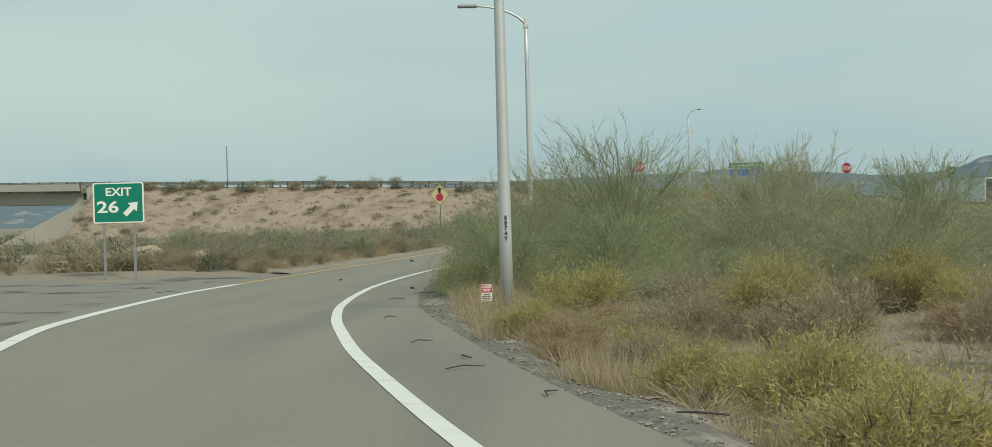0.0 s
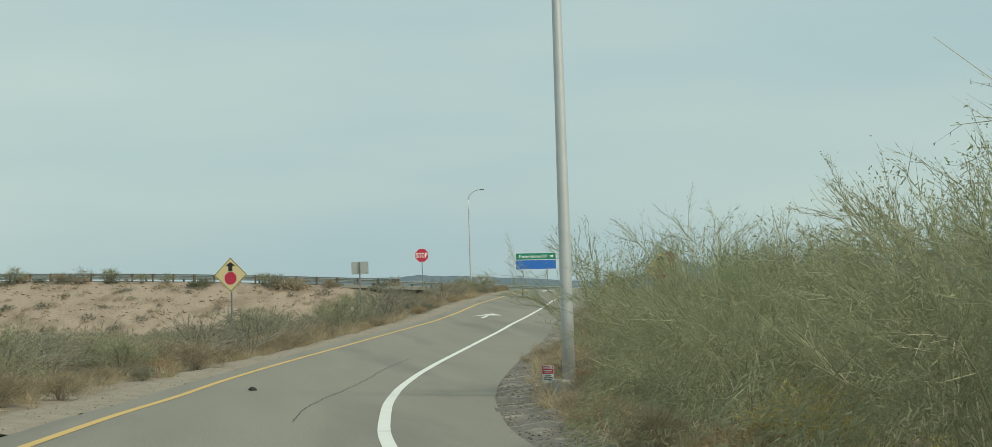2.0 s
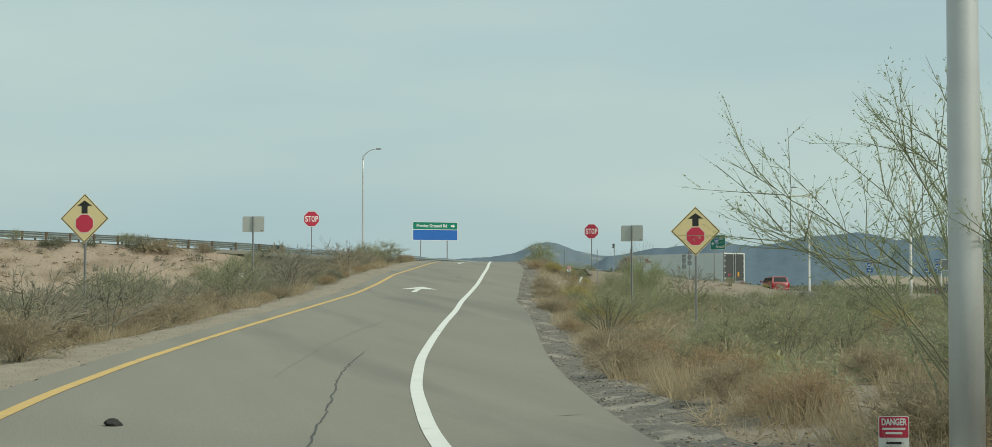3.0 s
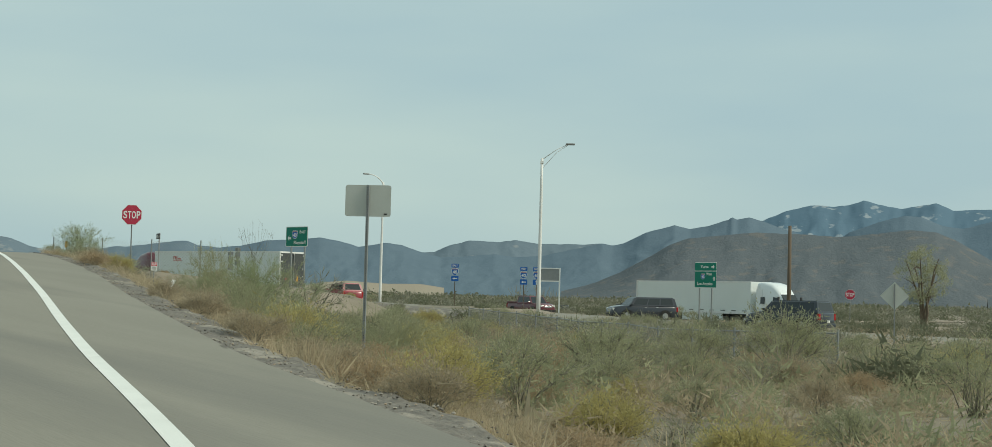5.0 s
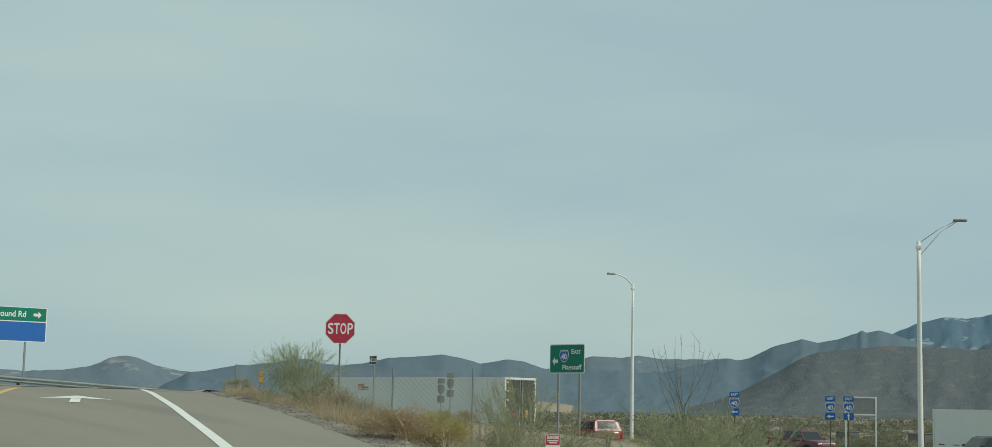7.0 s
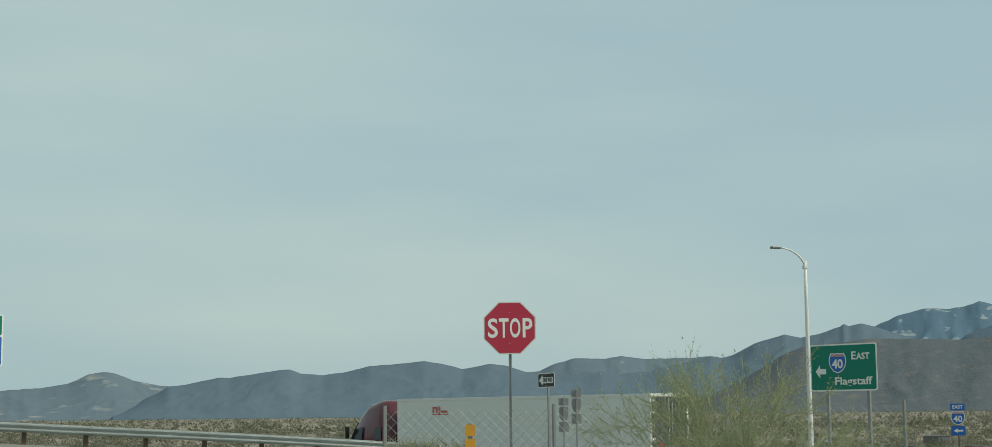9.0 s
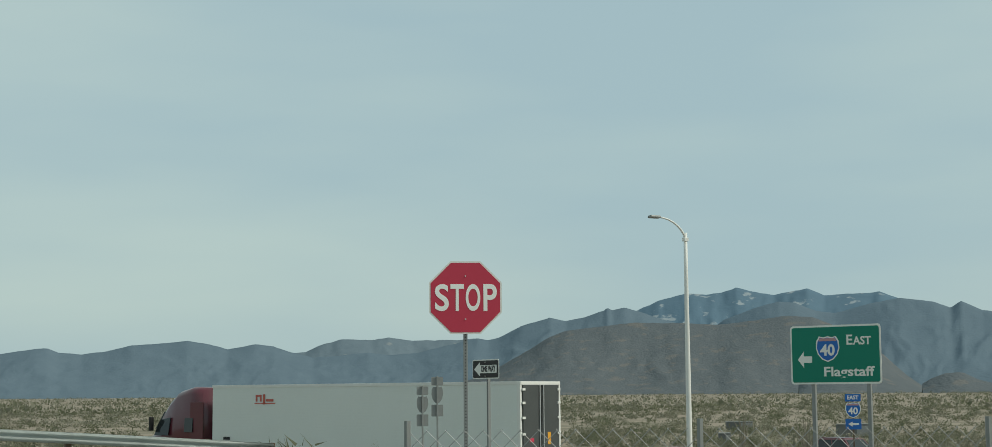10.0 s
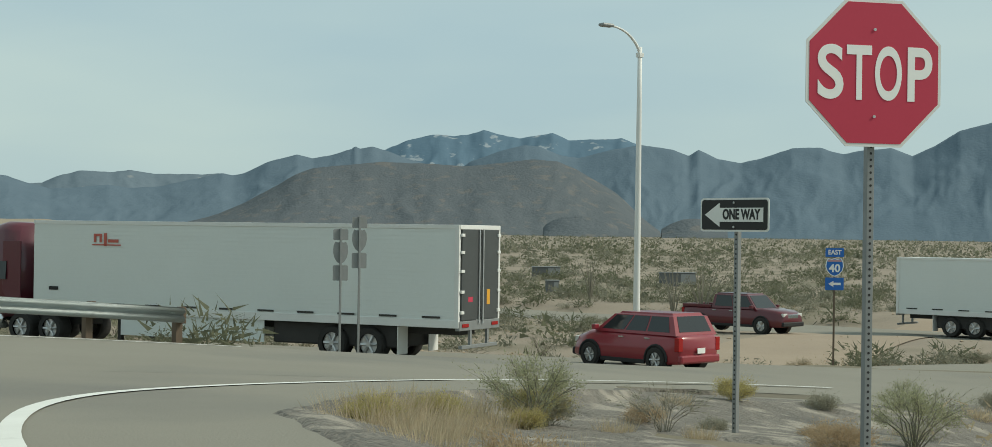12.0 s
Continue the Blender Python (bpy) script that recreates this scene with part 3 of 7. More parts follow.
# curved edge line where the ramp turns into the crossroad
bm = bmesh.new()
rows = []
corner = [(23.35, 134.3), (24.4, 136.5), (25.6, 138.7), (26.2, 139.85), (26.85, 140.85), (27.65, 141.9), (28.7, 142.95), (29.9, 143.8), (32.4, 145.0), (35.6, 146.1), (38.4, 146.8), (41.2, 147.4), (44.0, 148.1), (46.7, 148.6), (49.5, 148.7), (51.8, 148.3)]
cs = smooth_line([(x, y, 0) for x, y in corner], 0.4)
for i, (x, y, _) in enumerate(cs):
    t = Vector(cs[min(i + 1, len(cs) - 1)][:2]) - Vector(cs[max(i - 1, 0)][:2])
    t.normalize()
    n = Vector((t.y, -t.x)) * 0.08
    k = int(np.clip(np.argmin(np.hypot(cross[:, 0] - x, cross[:, 1] - y)), 1, len(cross) - 2))
    d = cross[k + 1] - cross[k - 1]
    road = cross[k, 2] + d[2] * ((x - cross[k, 0]) * d[0] + (y - cross[k, 1]) * d[1]) / (d[0] ** 2 + d[1] ** 2)
    z = max(float(apron_z(np.array([x]), np.array([y]))[0]) + 0.022, road + 0.014 if math.hypot(x - cross[k, 0], y - cross[k, 1]) < CROSS_HALF + 0.3 else -9)
    rows.append((bm.verts.new((x - n.x, y - n.y, z)), bm.verts.new((x + n.x, y + n.y, z))))
for a, b in zip(rows, rows[1:]):
    bm.faces.new((a[0], a[1], b[1], b[0]))
tagged(part("line_white_corner", bm, "white_line"), "white curved edge line at the ramp corner", "road line", kind="structure")

# ---- mountains ----
HUB = (12.0, 95.0, 1.0)


def range_of_hills(name, profile, dist, depth, material, label, rugged, seed, relief=0.055, low=-8.0):
    """A mountain range: ridge heights in degrees by bearing from the hub, with spurs and gullies that run down to the plain."""
    hgt = lerp_fn(profile)
    lo, hi = profile[0][0], profile[-1][0]
    step = math.degrees(6.0 / dist)
    bm = bmesh.new()
    rows = []
    nb = 40
    for k in range(int((hi - lo) / step) + 1):
        az = lo + k * step
        a = radians(az - 0.12)
        slope = math.tan(radians(hgt(az)))
        s = a * dist
        top = slope * dist + HUB[2] + rugged * (noise.noise((s / 60, seed, 0)) + 0.6 * noise.noise((s / 22, seed, 4)))
        row = []
        for j in range(nb + 1):
            u = j / nb
            r = dist - depth * (1 - u)
            warp = 90 * noise.noise((s / 330, r / 420, seed)) + 26 * noise.noise((s / 90, r / 120, seed + 3))
            spur = sum(w * (1 - 2.2 * abs(noise.noise(((s + warp) / L, r / (2.6 * L), seed + L)))) for L, w in ((270, 1.0), (120, 0.62), (52, 0.36), (23, 0.17)))
            z = low + (top - low) * (u ** 1.15 + relief * (spur - 0.75) * math.sin(math.pi * min(u, 0.90)) ** 0.7)
            z = min(z, HUB[2] + slope * r * 0.985 - 1.0) if j < nb else top
            row.append(bm.verts.new((HUB[0] + r * math.sin(a), HUB[1] + r * math.cos(a), max(z, low - 3) if j else low - 10)))
        row.append(bm.verts.new((HUB[0] + (dist + 180) * math.sin(a), HUB[1] + (dist + 180) * math.cos(a), low - 10)))
        rows.append(row)
    for a, b in zip(rows, rows[1:]):
        for j in range(nb + 1):
            bm.faces.new((a[j], a[j + 1], b[j + 1], b[j]))
    return tagged(part(name, bm, material, smooth=True), label, "mountain", kind="structure")


# the four far ranges use rock colours with distance haze mixed in
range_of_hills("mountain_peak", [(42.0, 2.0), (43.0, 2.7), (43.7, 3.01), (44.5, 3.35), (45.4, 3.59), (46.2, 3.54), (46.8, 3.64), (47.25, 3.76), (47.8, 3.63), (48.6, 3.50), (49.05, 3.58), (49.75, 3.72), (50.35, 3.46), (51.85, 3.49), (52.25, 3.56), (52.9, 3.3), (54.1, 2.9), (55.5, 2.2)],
               4650, 620, "rock_far", "mountain peaks tinted haze blue with pale rock patches", 3.0, 1.3)
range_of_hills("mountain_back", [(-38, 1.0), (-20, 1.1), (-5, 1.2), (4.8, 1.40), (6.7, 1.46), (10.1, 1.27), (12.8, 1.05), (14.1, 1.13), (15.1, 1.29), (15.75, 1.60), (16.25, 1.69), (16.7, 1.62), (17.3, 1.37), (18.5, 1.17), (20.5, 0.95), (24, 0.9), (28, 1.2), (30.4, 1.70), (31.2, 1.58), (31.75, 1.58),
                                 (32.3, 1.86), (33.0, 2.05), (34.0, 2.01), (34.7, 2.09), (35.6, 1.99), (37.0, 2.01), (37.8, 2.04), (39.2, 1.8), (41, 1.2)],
               4500, 560, "rock_pale", "hills in a pale haze tint behind the range", 2.5, 7.1)
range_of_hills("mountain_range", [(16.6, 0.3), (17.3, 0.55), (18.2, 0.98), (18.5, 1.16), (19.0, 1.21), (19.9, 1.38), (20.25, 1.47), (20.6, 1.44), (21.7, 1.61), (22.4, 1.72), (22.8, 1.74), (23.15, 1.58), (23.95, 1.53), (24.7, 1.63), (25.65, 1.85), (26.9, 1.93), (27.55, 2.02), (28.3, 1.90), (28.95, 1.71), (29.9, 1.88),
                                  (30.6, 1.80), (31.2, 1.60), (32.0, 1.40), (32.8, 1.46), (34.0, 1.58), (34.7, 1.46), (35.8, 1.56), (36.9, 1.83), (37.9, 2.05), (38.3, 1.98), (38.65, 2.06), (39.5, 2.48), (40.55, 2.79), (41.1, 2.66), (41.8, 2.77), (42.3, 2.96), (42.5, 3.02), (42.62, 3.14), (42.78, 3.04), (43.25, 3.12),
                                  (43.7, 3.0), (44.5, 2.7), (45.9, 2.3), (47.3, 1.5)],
               4250, 620, "rock_mid", "haze-tinted desert mountain range with a twin horn", 1.6, 3.7)
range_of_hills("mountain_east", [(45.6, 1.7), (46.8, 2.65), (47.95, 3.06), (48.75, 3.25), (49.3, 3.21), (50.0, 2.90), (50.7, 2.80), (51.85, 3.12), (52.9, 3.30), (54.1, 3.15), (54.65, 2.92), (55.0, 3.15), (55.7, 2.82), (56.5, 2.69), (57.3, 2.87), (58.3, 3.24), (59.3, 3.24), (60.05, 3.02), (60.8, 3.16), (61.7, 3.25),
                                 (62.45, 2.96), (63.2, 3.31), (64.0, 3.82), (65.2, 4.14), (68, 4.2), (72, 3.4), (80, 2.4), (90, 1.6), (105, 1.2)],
               4350, 620, "rock_mid", "haze-tinted eastern mountain range", 2.0, 5.2)
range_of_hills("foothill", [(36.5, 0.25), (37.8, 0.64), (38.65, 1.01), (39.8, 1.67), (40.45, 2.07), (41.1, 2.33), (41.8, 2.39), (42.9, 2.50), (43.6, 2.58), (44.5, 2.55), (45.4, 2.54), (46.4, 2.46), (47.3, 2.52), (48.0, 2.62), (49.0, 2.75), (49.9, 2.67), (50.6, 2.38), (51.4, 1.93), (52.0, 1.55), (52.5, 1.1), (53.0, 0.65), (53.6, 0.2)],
               3500, 520, "rock", "dark blue-grey rocky foothill before the range", 1.5, 9.4)
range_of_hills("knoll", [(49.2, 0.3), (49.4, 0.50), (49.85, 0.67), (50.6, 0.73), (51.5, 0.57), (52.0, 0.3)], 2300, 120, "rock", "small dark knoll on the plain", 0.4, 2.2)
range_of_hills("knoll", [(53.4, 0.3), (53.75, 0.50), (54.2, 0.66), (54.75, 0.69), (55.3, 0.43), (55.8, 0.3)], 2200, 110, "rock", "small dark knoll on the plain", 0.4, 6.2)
range_of_hills("sand_mound", [(27.2, 0.18), (28.0, 0.34), (28.8, 0.41), (29.7, 0.36), (30.4, 0.33), (31.6, 0.36), (32.6, 0.22)], 1500, 60, "gravel_tan", "pale sand mound on the plain", 0.3, 8.8)

# ---- signs ----


def post(parent, z0, z1, w=0.06, x=0.0, y=0.035, material="galv_dull"):
    bm = boxes((x - w / 2, x + w / 2, y, y + w, z0, z1), bevel=w * 0.08)
    p = part("post", bm, material, parent)
    n = int((z1 - z0) / 0.0508)
    me = mesh(plate(bmesh.new(), polygon(6, 0.0115), -0.0015, 0.004), "post_hole")
    me.materials.append(M["black"])
    for k in range(1, n):
        h = new("post_hole", me)
        h.location = (x, y, z0 + k * (z1 - z0) / n)
        h.parent = p
    return p


def bolt(parent, x, z, y=-0.012, r=0.012):
    bm = bmesh.new()
    plate(bm, [(x + a, z + b) for a, b in polygon(8, r)], y - 0.004, y + 0.004)
    part("bolt", bm, "galv", parent)


def place(x, y, z, rz):
    return pose(x, y, z, 0, 0, rz)


def stop_sign(x, y, z, rz, size, base, label, lean=0.0):
    s = thing("stop_sign", place(x, y, z, rz) @ pose(0, 0, 0, 0, lean, 0), label, "stop sign", "stop signs")
    r = size / 2 / math.cos(math.pi / 8)
    bm = plate(bmesh.new(), polygon(8, r, math.pi / 8), 0.0, 0.004)
    part("backing", bm, "sign_back", s, "bare aluminium back")
    bm = plate(bmesh.new(), polygon(8, r, math.pi / 8), -0.004, -0.0005)
    part("border", bm, "sign_white", s, "white border")
    bm = plate(bmesh.new(), polygon(8, r * 0.955, math.pi / 8), -0.007, -0.0042)
    face = part("face", bm, "red", s, "red octagonal face")
    for ch, cx, cw in (("S", -0.325, 0.19), ("T", -0.113, 0.185), ("O", 0.104, 0.20), ("P", 0.328, 0.185)):
        text(ch, size * 0.37, cx * size, 0.0, -0.009, "letter_white", face, cw * size, bold=0.010 * size, fine=8, exact=True)
    bolt(s, 0, size * 0.295)
    bolt(s, 0, -size * 0.295)
    post(s, base - z, size * 0.42, 0.064 if size > 1 else 0.055)
    return s


def guide_panel(name, x, y, z, rz, w, h, base, fields, label, posts, backing="green", group=""):
    """A road sign panel with a white border; fields are coloured areas (x0, x1, z0, z1, material)."""
    s = thing(name, place(x, y, z, rz), label, "road sign", group)
    part("backing", plate(bmesh.new(), rounded(w, h, 0.07), 0.002, 0.008), "sign_back", s, "bare aluminium back")
    part("border", plate(bmesh.new(), rounded(w, h, 0.07), -0.003, 0.0015), "sign_white", s, "white border")
    face = None
    for x0, x1, z0, z1, m in fields:
        bm = plate(bmesh.new(), [(a + (x0 + x1) / 2, b + (z0 + z1) / 2) for a, b in rounded(x1 - x0, z1 - z0, 0.05)], -0.006, -0.0032)
        face = part("face", bm, m, s)
    for px in posts:
        part("post", boxes((px - 0.045, px + 0.045, 0.012, 0.09, base - z, h * 0.48), bevel=0.008), "galv_dull", s)
    for dx in (-w * 0.3, w * 0.3):
        part("brace", boxes((-w * 0.46, w * 0.46, 0.0085, 0.0115, (0.22 if dx > 0 else -0.28) * h, (0.28 if dx > 0 else -0.22) * h)), "galv_dull", s)
    return s, face


def arrow(parent, x, z, length, width, angle, material, y=-0.009, name="arrow"):
    """A solid arrow that points along +x before it is turned by angle."""
    L, w = length, width
    pts = [(L * 0.5, 0), (0.08 * L, w * 0.5), (0.08 * L, w * 0.2), (-L * 0.5, w * 0.2), (-L * 0.5, -w * 0.2), (0.08 * L, -w * 0.2), (0.08 * L, -w * 0.5)]
    c, s = math.cos(radians(angle)), math.sin(radians(angle))
    bm = plate(bmesh.new(), [(x + a * c - b * s, z + a * s + b * c) for a, b in pts], y - 0.0015, y + 0.0015)
    return part(name, bm, material, parent)


def shield_outline(w, h):
    pts = [(0, 0.5), (0.18, 0.46), (0.36, 0.5), (0.47, 0.32), (0.5, 0.05), (0.42, -0.2), (0.24, -0.4), (0, -0.5)]
    pts = [(a * w, b * h) for a, b in pts]
    return (pts + [(-a, b) for a, b in pts[-2:0:-1]])[::-1]


def interstate_shield(parent, x, z, w, h, y, digits="40"):
    off = lambda o: [(a + x, b + z) for a, b in o]
    sh = part("shield", plate(bmesh.new(), off(shield_outline(w, h)), y - 0.002, y + 0.002), "sign_white", parent, "interstate shield")
    part("shield_field", plate(bmesh.new(), off(shield_outline(w * 0.9, h * 0.9)), y - 0.005, y - 0.0025), "blue", sh)
    part("shield_band", plate(bmesh.new(), off([(-w * 0.385, h * 0.31), (w * 0.385, h * 0.31), (w * 0.33, h * 0.42), (-w * 0.33, h * 0.42)]), y - 0.008, y - 0.0055), "faded_red", sh, "faded red band")
    text(digits, h * 0.42, x, z - 0.06 * h, y - 0.008, "sign_white", sh, w * 0.62, bold=0.01)
    return sh


# stop signs at the ramp end
stop_sign(31.91, 136.73, 3.20, -34, 1.165, ground_z(31.91, 136.73), "large red octagonal stop sign on a punched steel post")
stop_sign(9.71, 140.14, 4.10, -14, 1.22, 1.2, "red stop sign on a steel post facing the ramp")

# exit gore sign
s, face = guide_panel("exit_sign", -15.45, 18.1, -0.13, 10, 1.70, 1.38, -2.75, [(-0.80, 0.80, -0.65, 0.65, "green")], "green exit sign with white lettering on two steel posts", (-0.5, 0.5))
text("EXIT", 0.27, 0.0, 0.36, -0.009, "sign_white", face, 0.86, bold=0.008)
text("26", 0.38, -0.36, -0.16, -0.009, "sign_white", face, 0.72, bold=0.012)
arrow(face, 0.42, -0.2, 0.62, 0.42, 45, "sign_white")

# guide sign to the freeway
s, face = guide_panel("guide_sign", 43.74, 138.97, 2.47, -76.5, 2.13, 1.28, -1.1, [(-1.03, 1.03, -0.60, 0.60, "green")], "green guide sign with an interstate shield on two posts", (-0.55, 0.75))
arrow(face, -0.72, -0.10, 0.34, 0.36, 180, "sign_white")
interstate_shield(face, -0.17, 0.12, 0.56, 0.56, -0.010)
text("E", 0.21, 0.34, 0.30, -0.009, "sign_white", face, 0.14, bold=0.006)
text("AST", 0.17, 0.64, 0.28, -0.009, "sign_white", face, 0.42, bold=0.006)
text("Flagstaff", 0.20, 0.30, -0.38, -0.009, "sign_white", face, 1.18, bold=0.006)

# guide sign on the side road
s, face = guide_panel("guide_sign", 73.94, 134.17, 0.91, -85, 2.1, 1.86, -2.6, [(-1.05, 1.05, 0.32, 0.88, "green"), (-1.05, 1.05, -0.88, 0.27, "green")], "green two-panel guide sign on two posts", (-0.6, 0.6))
text("Yucca", 0.20, -0.1, 0.60, -0.009, "sign_white", s, 0.8, bold=0.006)
arrow(s, 0.72, 0.60, 0.3, 0.28, 0, "sign_white")
text("West", 0.18, 0.35, 0.08, -0.009, "sign_white", s, 0.55, bold=0.006)
interstate_shield(s, -0.25, -0.10, 0.42, 0.42, -0.010)
text("Los Angeles", 0.20, -0.05, -0.62, -0.009, "sign_white", s, 1.5, bold=0.006)
arrow(s, 0.85, -0.25, 0.3, 0.28, 90, "sign_white")

# road name sign across the crossroad
s, face = guide_panel("road_name_sign", 24.25, 161.2, 4.0, 6, 4.5, 1.75, 0.3, [(-2.2, 2.2, 0.17, 0.84, "green"), (-2.2, 2.2, -0.84, 0.12, "blue")], "green and blue road name sign on two posts", (-1.45, 1.2))
text("Proving Ground Rd", 0.30, -0.35, 0.50, -0.009, "sign_white", s, 3.0, bold=0.008)
arrow(s, 1.75, 0.50, 0.42, 0.36, 0, "sign_white")


def stop_ahead(x, y, z, rz, base):
    s = thing("stop_ahead_sign", place(x, y, z, rz), "yellow diamond stop ahead sign on a steel post", "warning sign", "stop ahead signs")
    d = 1.29 / 2
    dia = lambda k: [(0, -d * k), (d * k, 0), (0, d * k), (-d * k, 0)]
    part("backing", plate(bmesh.new(), dia(1.0), 0.0, 0.005), "sign_back", s, "bare aluminium back")
    part("edge", plate(bmesh.new(), dia(1.0), -0.003, -0.0005), "yellow", s)
    part("border", plate(bmesh.new(), dia(0.965), -0.006, -0.0035), "black", s, "black border line")
    face = part("face", plate(bmesh.new(), dia(0.925), -0.009, -0.0065), "yellow", s, "faded yellow face")
    o = part("octagon", plate(bmesh.new(), [(a, b - 0.13) for a, b in polygon(8, 0.262, math.pi / 8)], -0.0115, -0.0092), "sign_white", face)
    part("octagon_face", plate(bmesh.new(), [(a, b - 0.13) for a, b in polygon(8, 0.25, math.pi / 8)], -0.0135, -0.0117), "red", o)
    arrow(face, 0, 0.30, 0.34, 0.40, 90, "black", -0.0115)
    post(s, base - z, 0.5, 0.055)
    return s


stop_ahead(8.29, 53.9, 0.07, -25, -2.6)
stop_ahead(-7.11, 57.65, 0.39, -20, -2.6)


def back_panel(x, y, z, rz, base):
    s = thing("sign_back", place(x, y, z, rz), "pale sign panel seen from the back on a punched post", "road sign", "sign backs")
    part("panel", plate(bmesh.new(), rounded(0.97, 0.66, 0.05), 0.0, 0.004), "sign_back", s)
    post(s, base - z, 0.33, 0.06, y=-0.065)
    part("sticker", boxes((0.34, 0.41, -0.003, -0.001, -0.29, -0.26)), "black", s)
    return s


back_panel(14.73, 77.43, 0.87, -40, -2.3)
back_panel(-0.40, 82.4, 1.29, -26, -1.9)


def one_way(x, y, z, rz, base):
    s = thing("one_way_sign", place(x, y, z, rz), "black and white one way sign on a steel post", "road sign")
    part("panel", plate(bmesh.new(), rounded(0.95, 0.36, 0.04), 0.0, 0.005), "sign_white", s)
    f = part("face", plate(bmesh.new(), rounded(0.91, 0.32, 0.03), -0.004, -0.0005), "black", s)
    pts = [(-0.41, 0), (-0.20, -0.13), (-0.20, -0.075), (0.40, -0.075), (0.40, 0.075), (-0.20, 0.075), (-0.20, 0.13)]
    a = part("arrow", plate(bmesh.new(), pts, -0.007, -0.0045), "sign_white", f)
    text("ONE WAY", 0.105, 0.10, 0.0, -0.009, "black", a, 0.52, bold=0.006)
    bolt(s, 0, 0.13)
    bolt(s, 0, -0.13)
    post(s, base - z, 0.15, 0.055)


one_way(34.87, 139.98, 2.13, -97, -0.2)


def route_marker(x, y, z, rz, base, banner, arrow_angle, back=False, group="route markers"):
    s = thing("route_marker", place(x, y, z, rz), "blue interstate route marker stack on a slim post" if not back else "route marker stack seen from the back on a slim post", "road sign", group)
    m, w = ("galv_dull", 0.42) if back else ("blue", 0.62)
    for name, dz, h in (("banner", 0.50, 0.30), ("arrow_plate", -0.55, 0.42)):
        p = part(name, plate(bmesh.new(), [(a, b + dz) for a, b in rounded(w, h, 0.03)], 0, 0.005), m, s)
        if not back:
            if name == "banner":
                text(banner, 0.15, 0, dz, -0.004, "sign_white", p, 0.44, bold=0.006)
            else:
                arrow(p, 0, dz, 0.42, 0.2, arrow_angle, "sign_white", -0.004)
    if back:
        part("shield", plate(bmesh.new(), shield_outline(0.42, 0.62), 0, 0.005), "galv_dull", s)
        part("post", boxes((-0.03, 0.03, -0.06, -0.002, base - z, 0.68), bevel=0.006), "galv_dull", s)
    else:
        interstate_shield(s, 0, 0, 0.62, 0.62, 0.0)
        part("post", boxes((-0.03, 0.03, 0.01, 0.06, base - z, 0.6), bevel=0.006), "wood_post", s)


route_marker(67.4, 157.5, 0.94, -48, ground_z(67.4, 157.5), "EAST", 180)
route_marker(71.26, 153.2, 0.78, -55, ground_z(71, 153.2), "WEST", 180)
route_marker(71.9, 152.3, 0.78, -55, ground_z(71.8, 152.2), "EAST", 90)
route_marker(49.85, 162.67, 1.32, -30, ground_z(49.85, 162.67), "", 0, True)
route_marker(50.36, 162.47, 1.66, -30, ground_z(50.36, 162.47), "", 0, True)


def warning_plate(x, y, z, rz, base):
    s = thing("danger_sign", place(x, y, z, rz), "small red and white danger sign on a stake", "warning sign", "danger signs")
    part("panel", plate(bmesh.new(), rounded(0.20, 0.29, 0.012), 0, 0.003), "sign_white", s)
    r = part("header", plate(bmesh.new(), [(a, b + 0.072) for a, b in rounded(0.19, 0.135, 0.008)], -0.003, -0.0005), "red", s)
    text("DANGER", 0.042, 0, 0.105, -0.0045, "sign_white", r, 0.165, bold=0.002)
    for k, (dz, w, m) in enumerate(((0.062, 0.15, "sign_white"), (0.034, 0.11, "sign_white"), (-0.03, 0.10, "black"), (-0.062, 0.14, "black"), (-0.094, 0.13, "black"))):
        part("print_line", boxes((-w / 2, w / 2, -0.0045, -0.003, dz - 0.007, dz + 0.007)), m, r if k < 2 else s)
    part("stake", boxes((-0.018, 0.018, 0.004, 0.03, base - z, 0.12), bevel=0.004), "galv_dull", s)


warning_plate(-1.95, -8.3, -2.25, 4, -2.8)
warning_plate(-1.72, 24.95, -2.40, -15, -3.05)
warning_plate(18.48, 98.8, -0.33, -25, ground_z(18.53, 99.01))

def tag_stake(x, y, z, rz, material):
    g = ground_z(x, y)
    s = thing("marker_stake", place(x, y, g, rz), "small pale tag on a thin steel stake", "marker", "marker stakes")
    part("stake", boxes((-0.018, 0.018, 0.004, 0.03, -0.2, z - g), bevel=0.004), "galv_dull", s)
    part("tag", plate(bmesh.new(), [(a, b + z - g - 0.10) for a, b in rounded(0.16, 0.20, 0.012)], -0.004, 0.003), material, s)


tag_stake(-0.73, 84.2, -0.75, -20, "sign_white")

# leaning white marker post
s = thing("marker_post", place(19.1, 99.3, ground_z(19.1, 99.3), -30) @ pose(0, 0, 0, 0, 24, 0), "leaning white marker post beside the ramp", "post")
part("shaft", boxes((-0.06, 0.06, -0.02, 0.02, -0.4, 0.66), bevel=0.012), "sign_white", s)
part("cap", boxes((-0.063, 0.063, -0.023, 0.023, 0.66, 0.70), bevel=0.01), "sign_white", s)

# amber object marker
s = thing("object_marker", place(24.0, 124.4, ground_z(24, 124.4), -32), "amber reflector marker on a steel post", "marker")
part("post", boxes((-0.03, 0.03, 0.01, 0.05, -0.1, 0.95), bevel=0.006), "galv_dull", s)
for dz in (0.68, 0.86):
    part("reflector", plate(bmesh.new(), [(a, b + dz) for a, b in rounded(0.13, 0.15, 0.015)], -0.006, 0.006), "amber", s)

# ---- poles ----


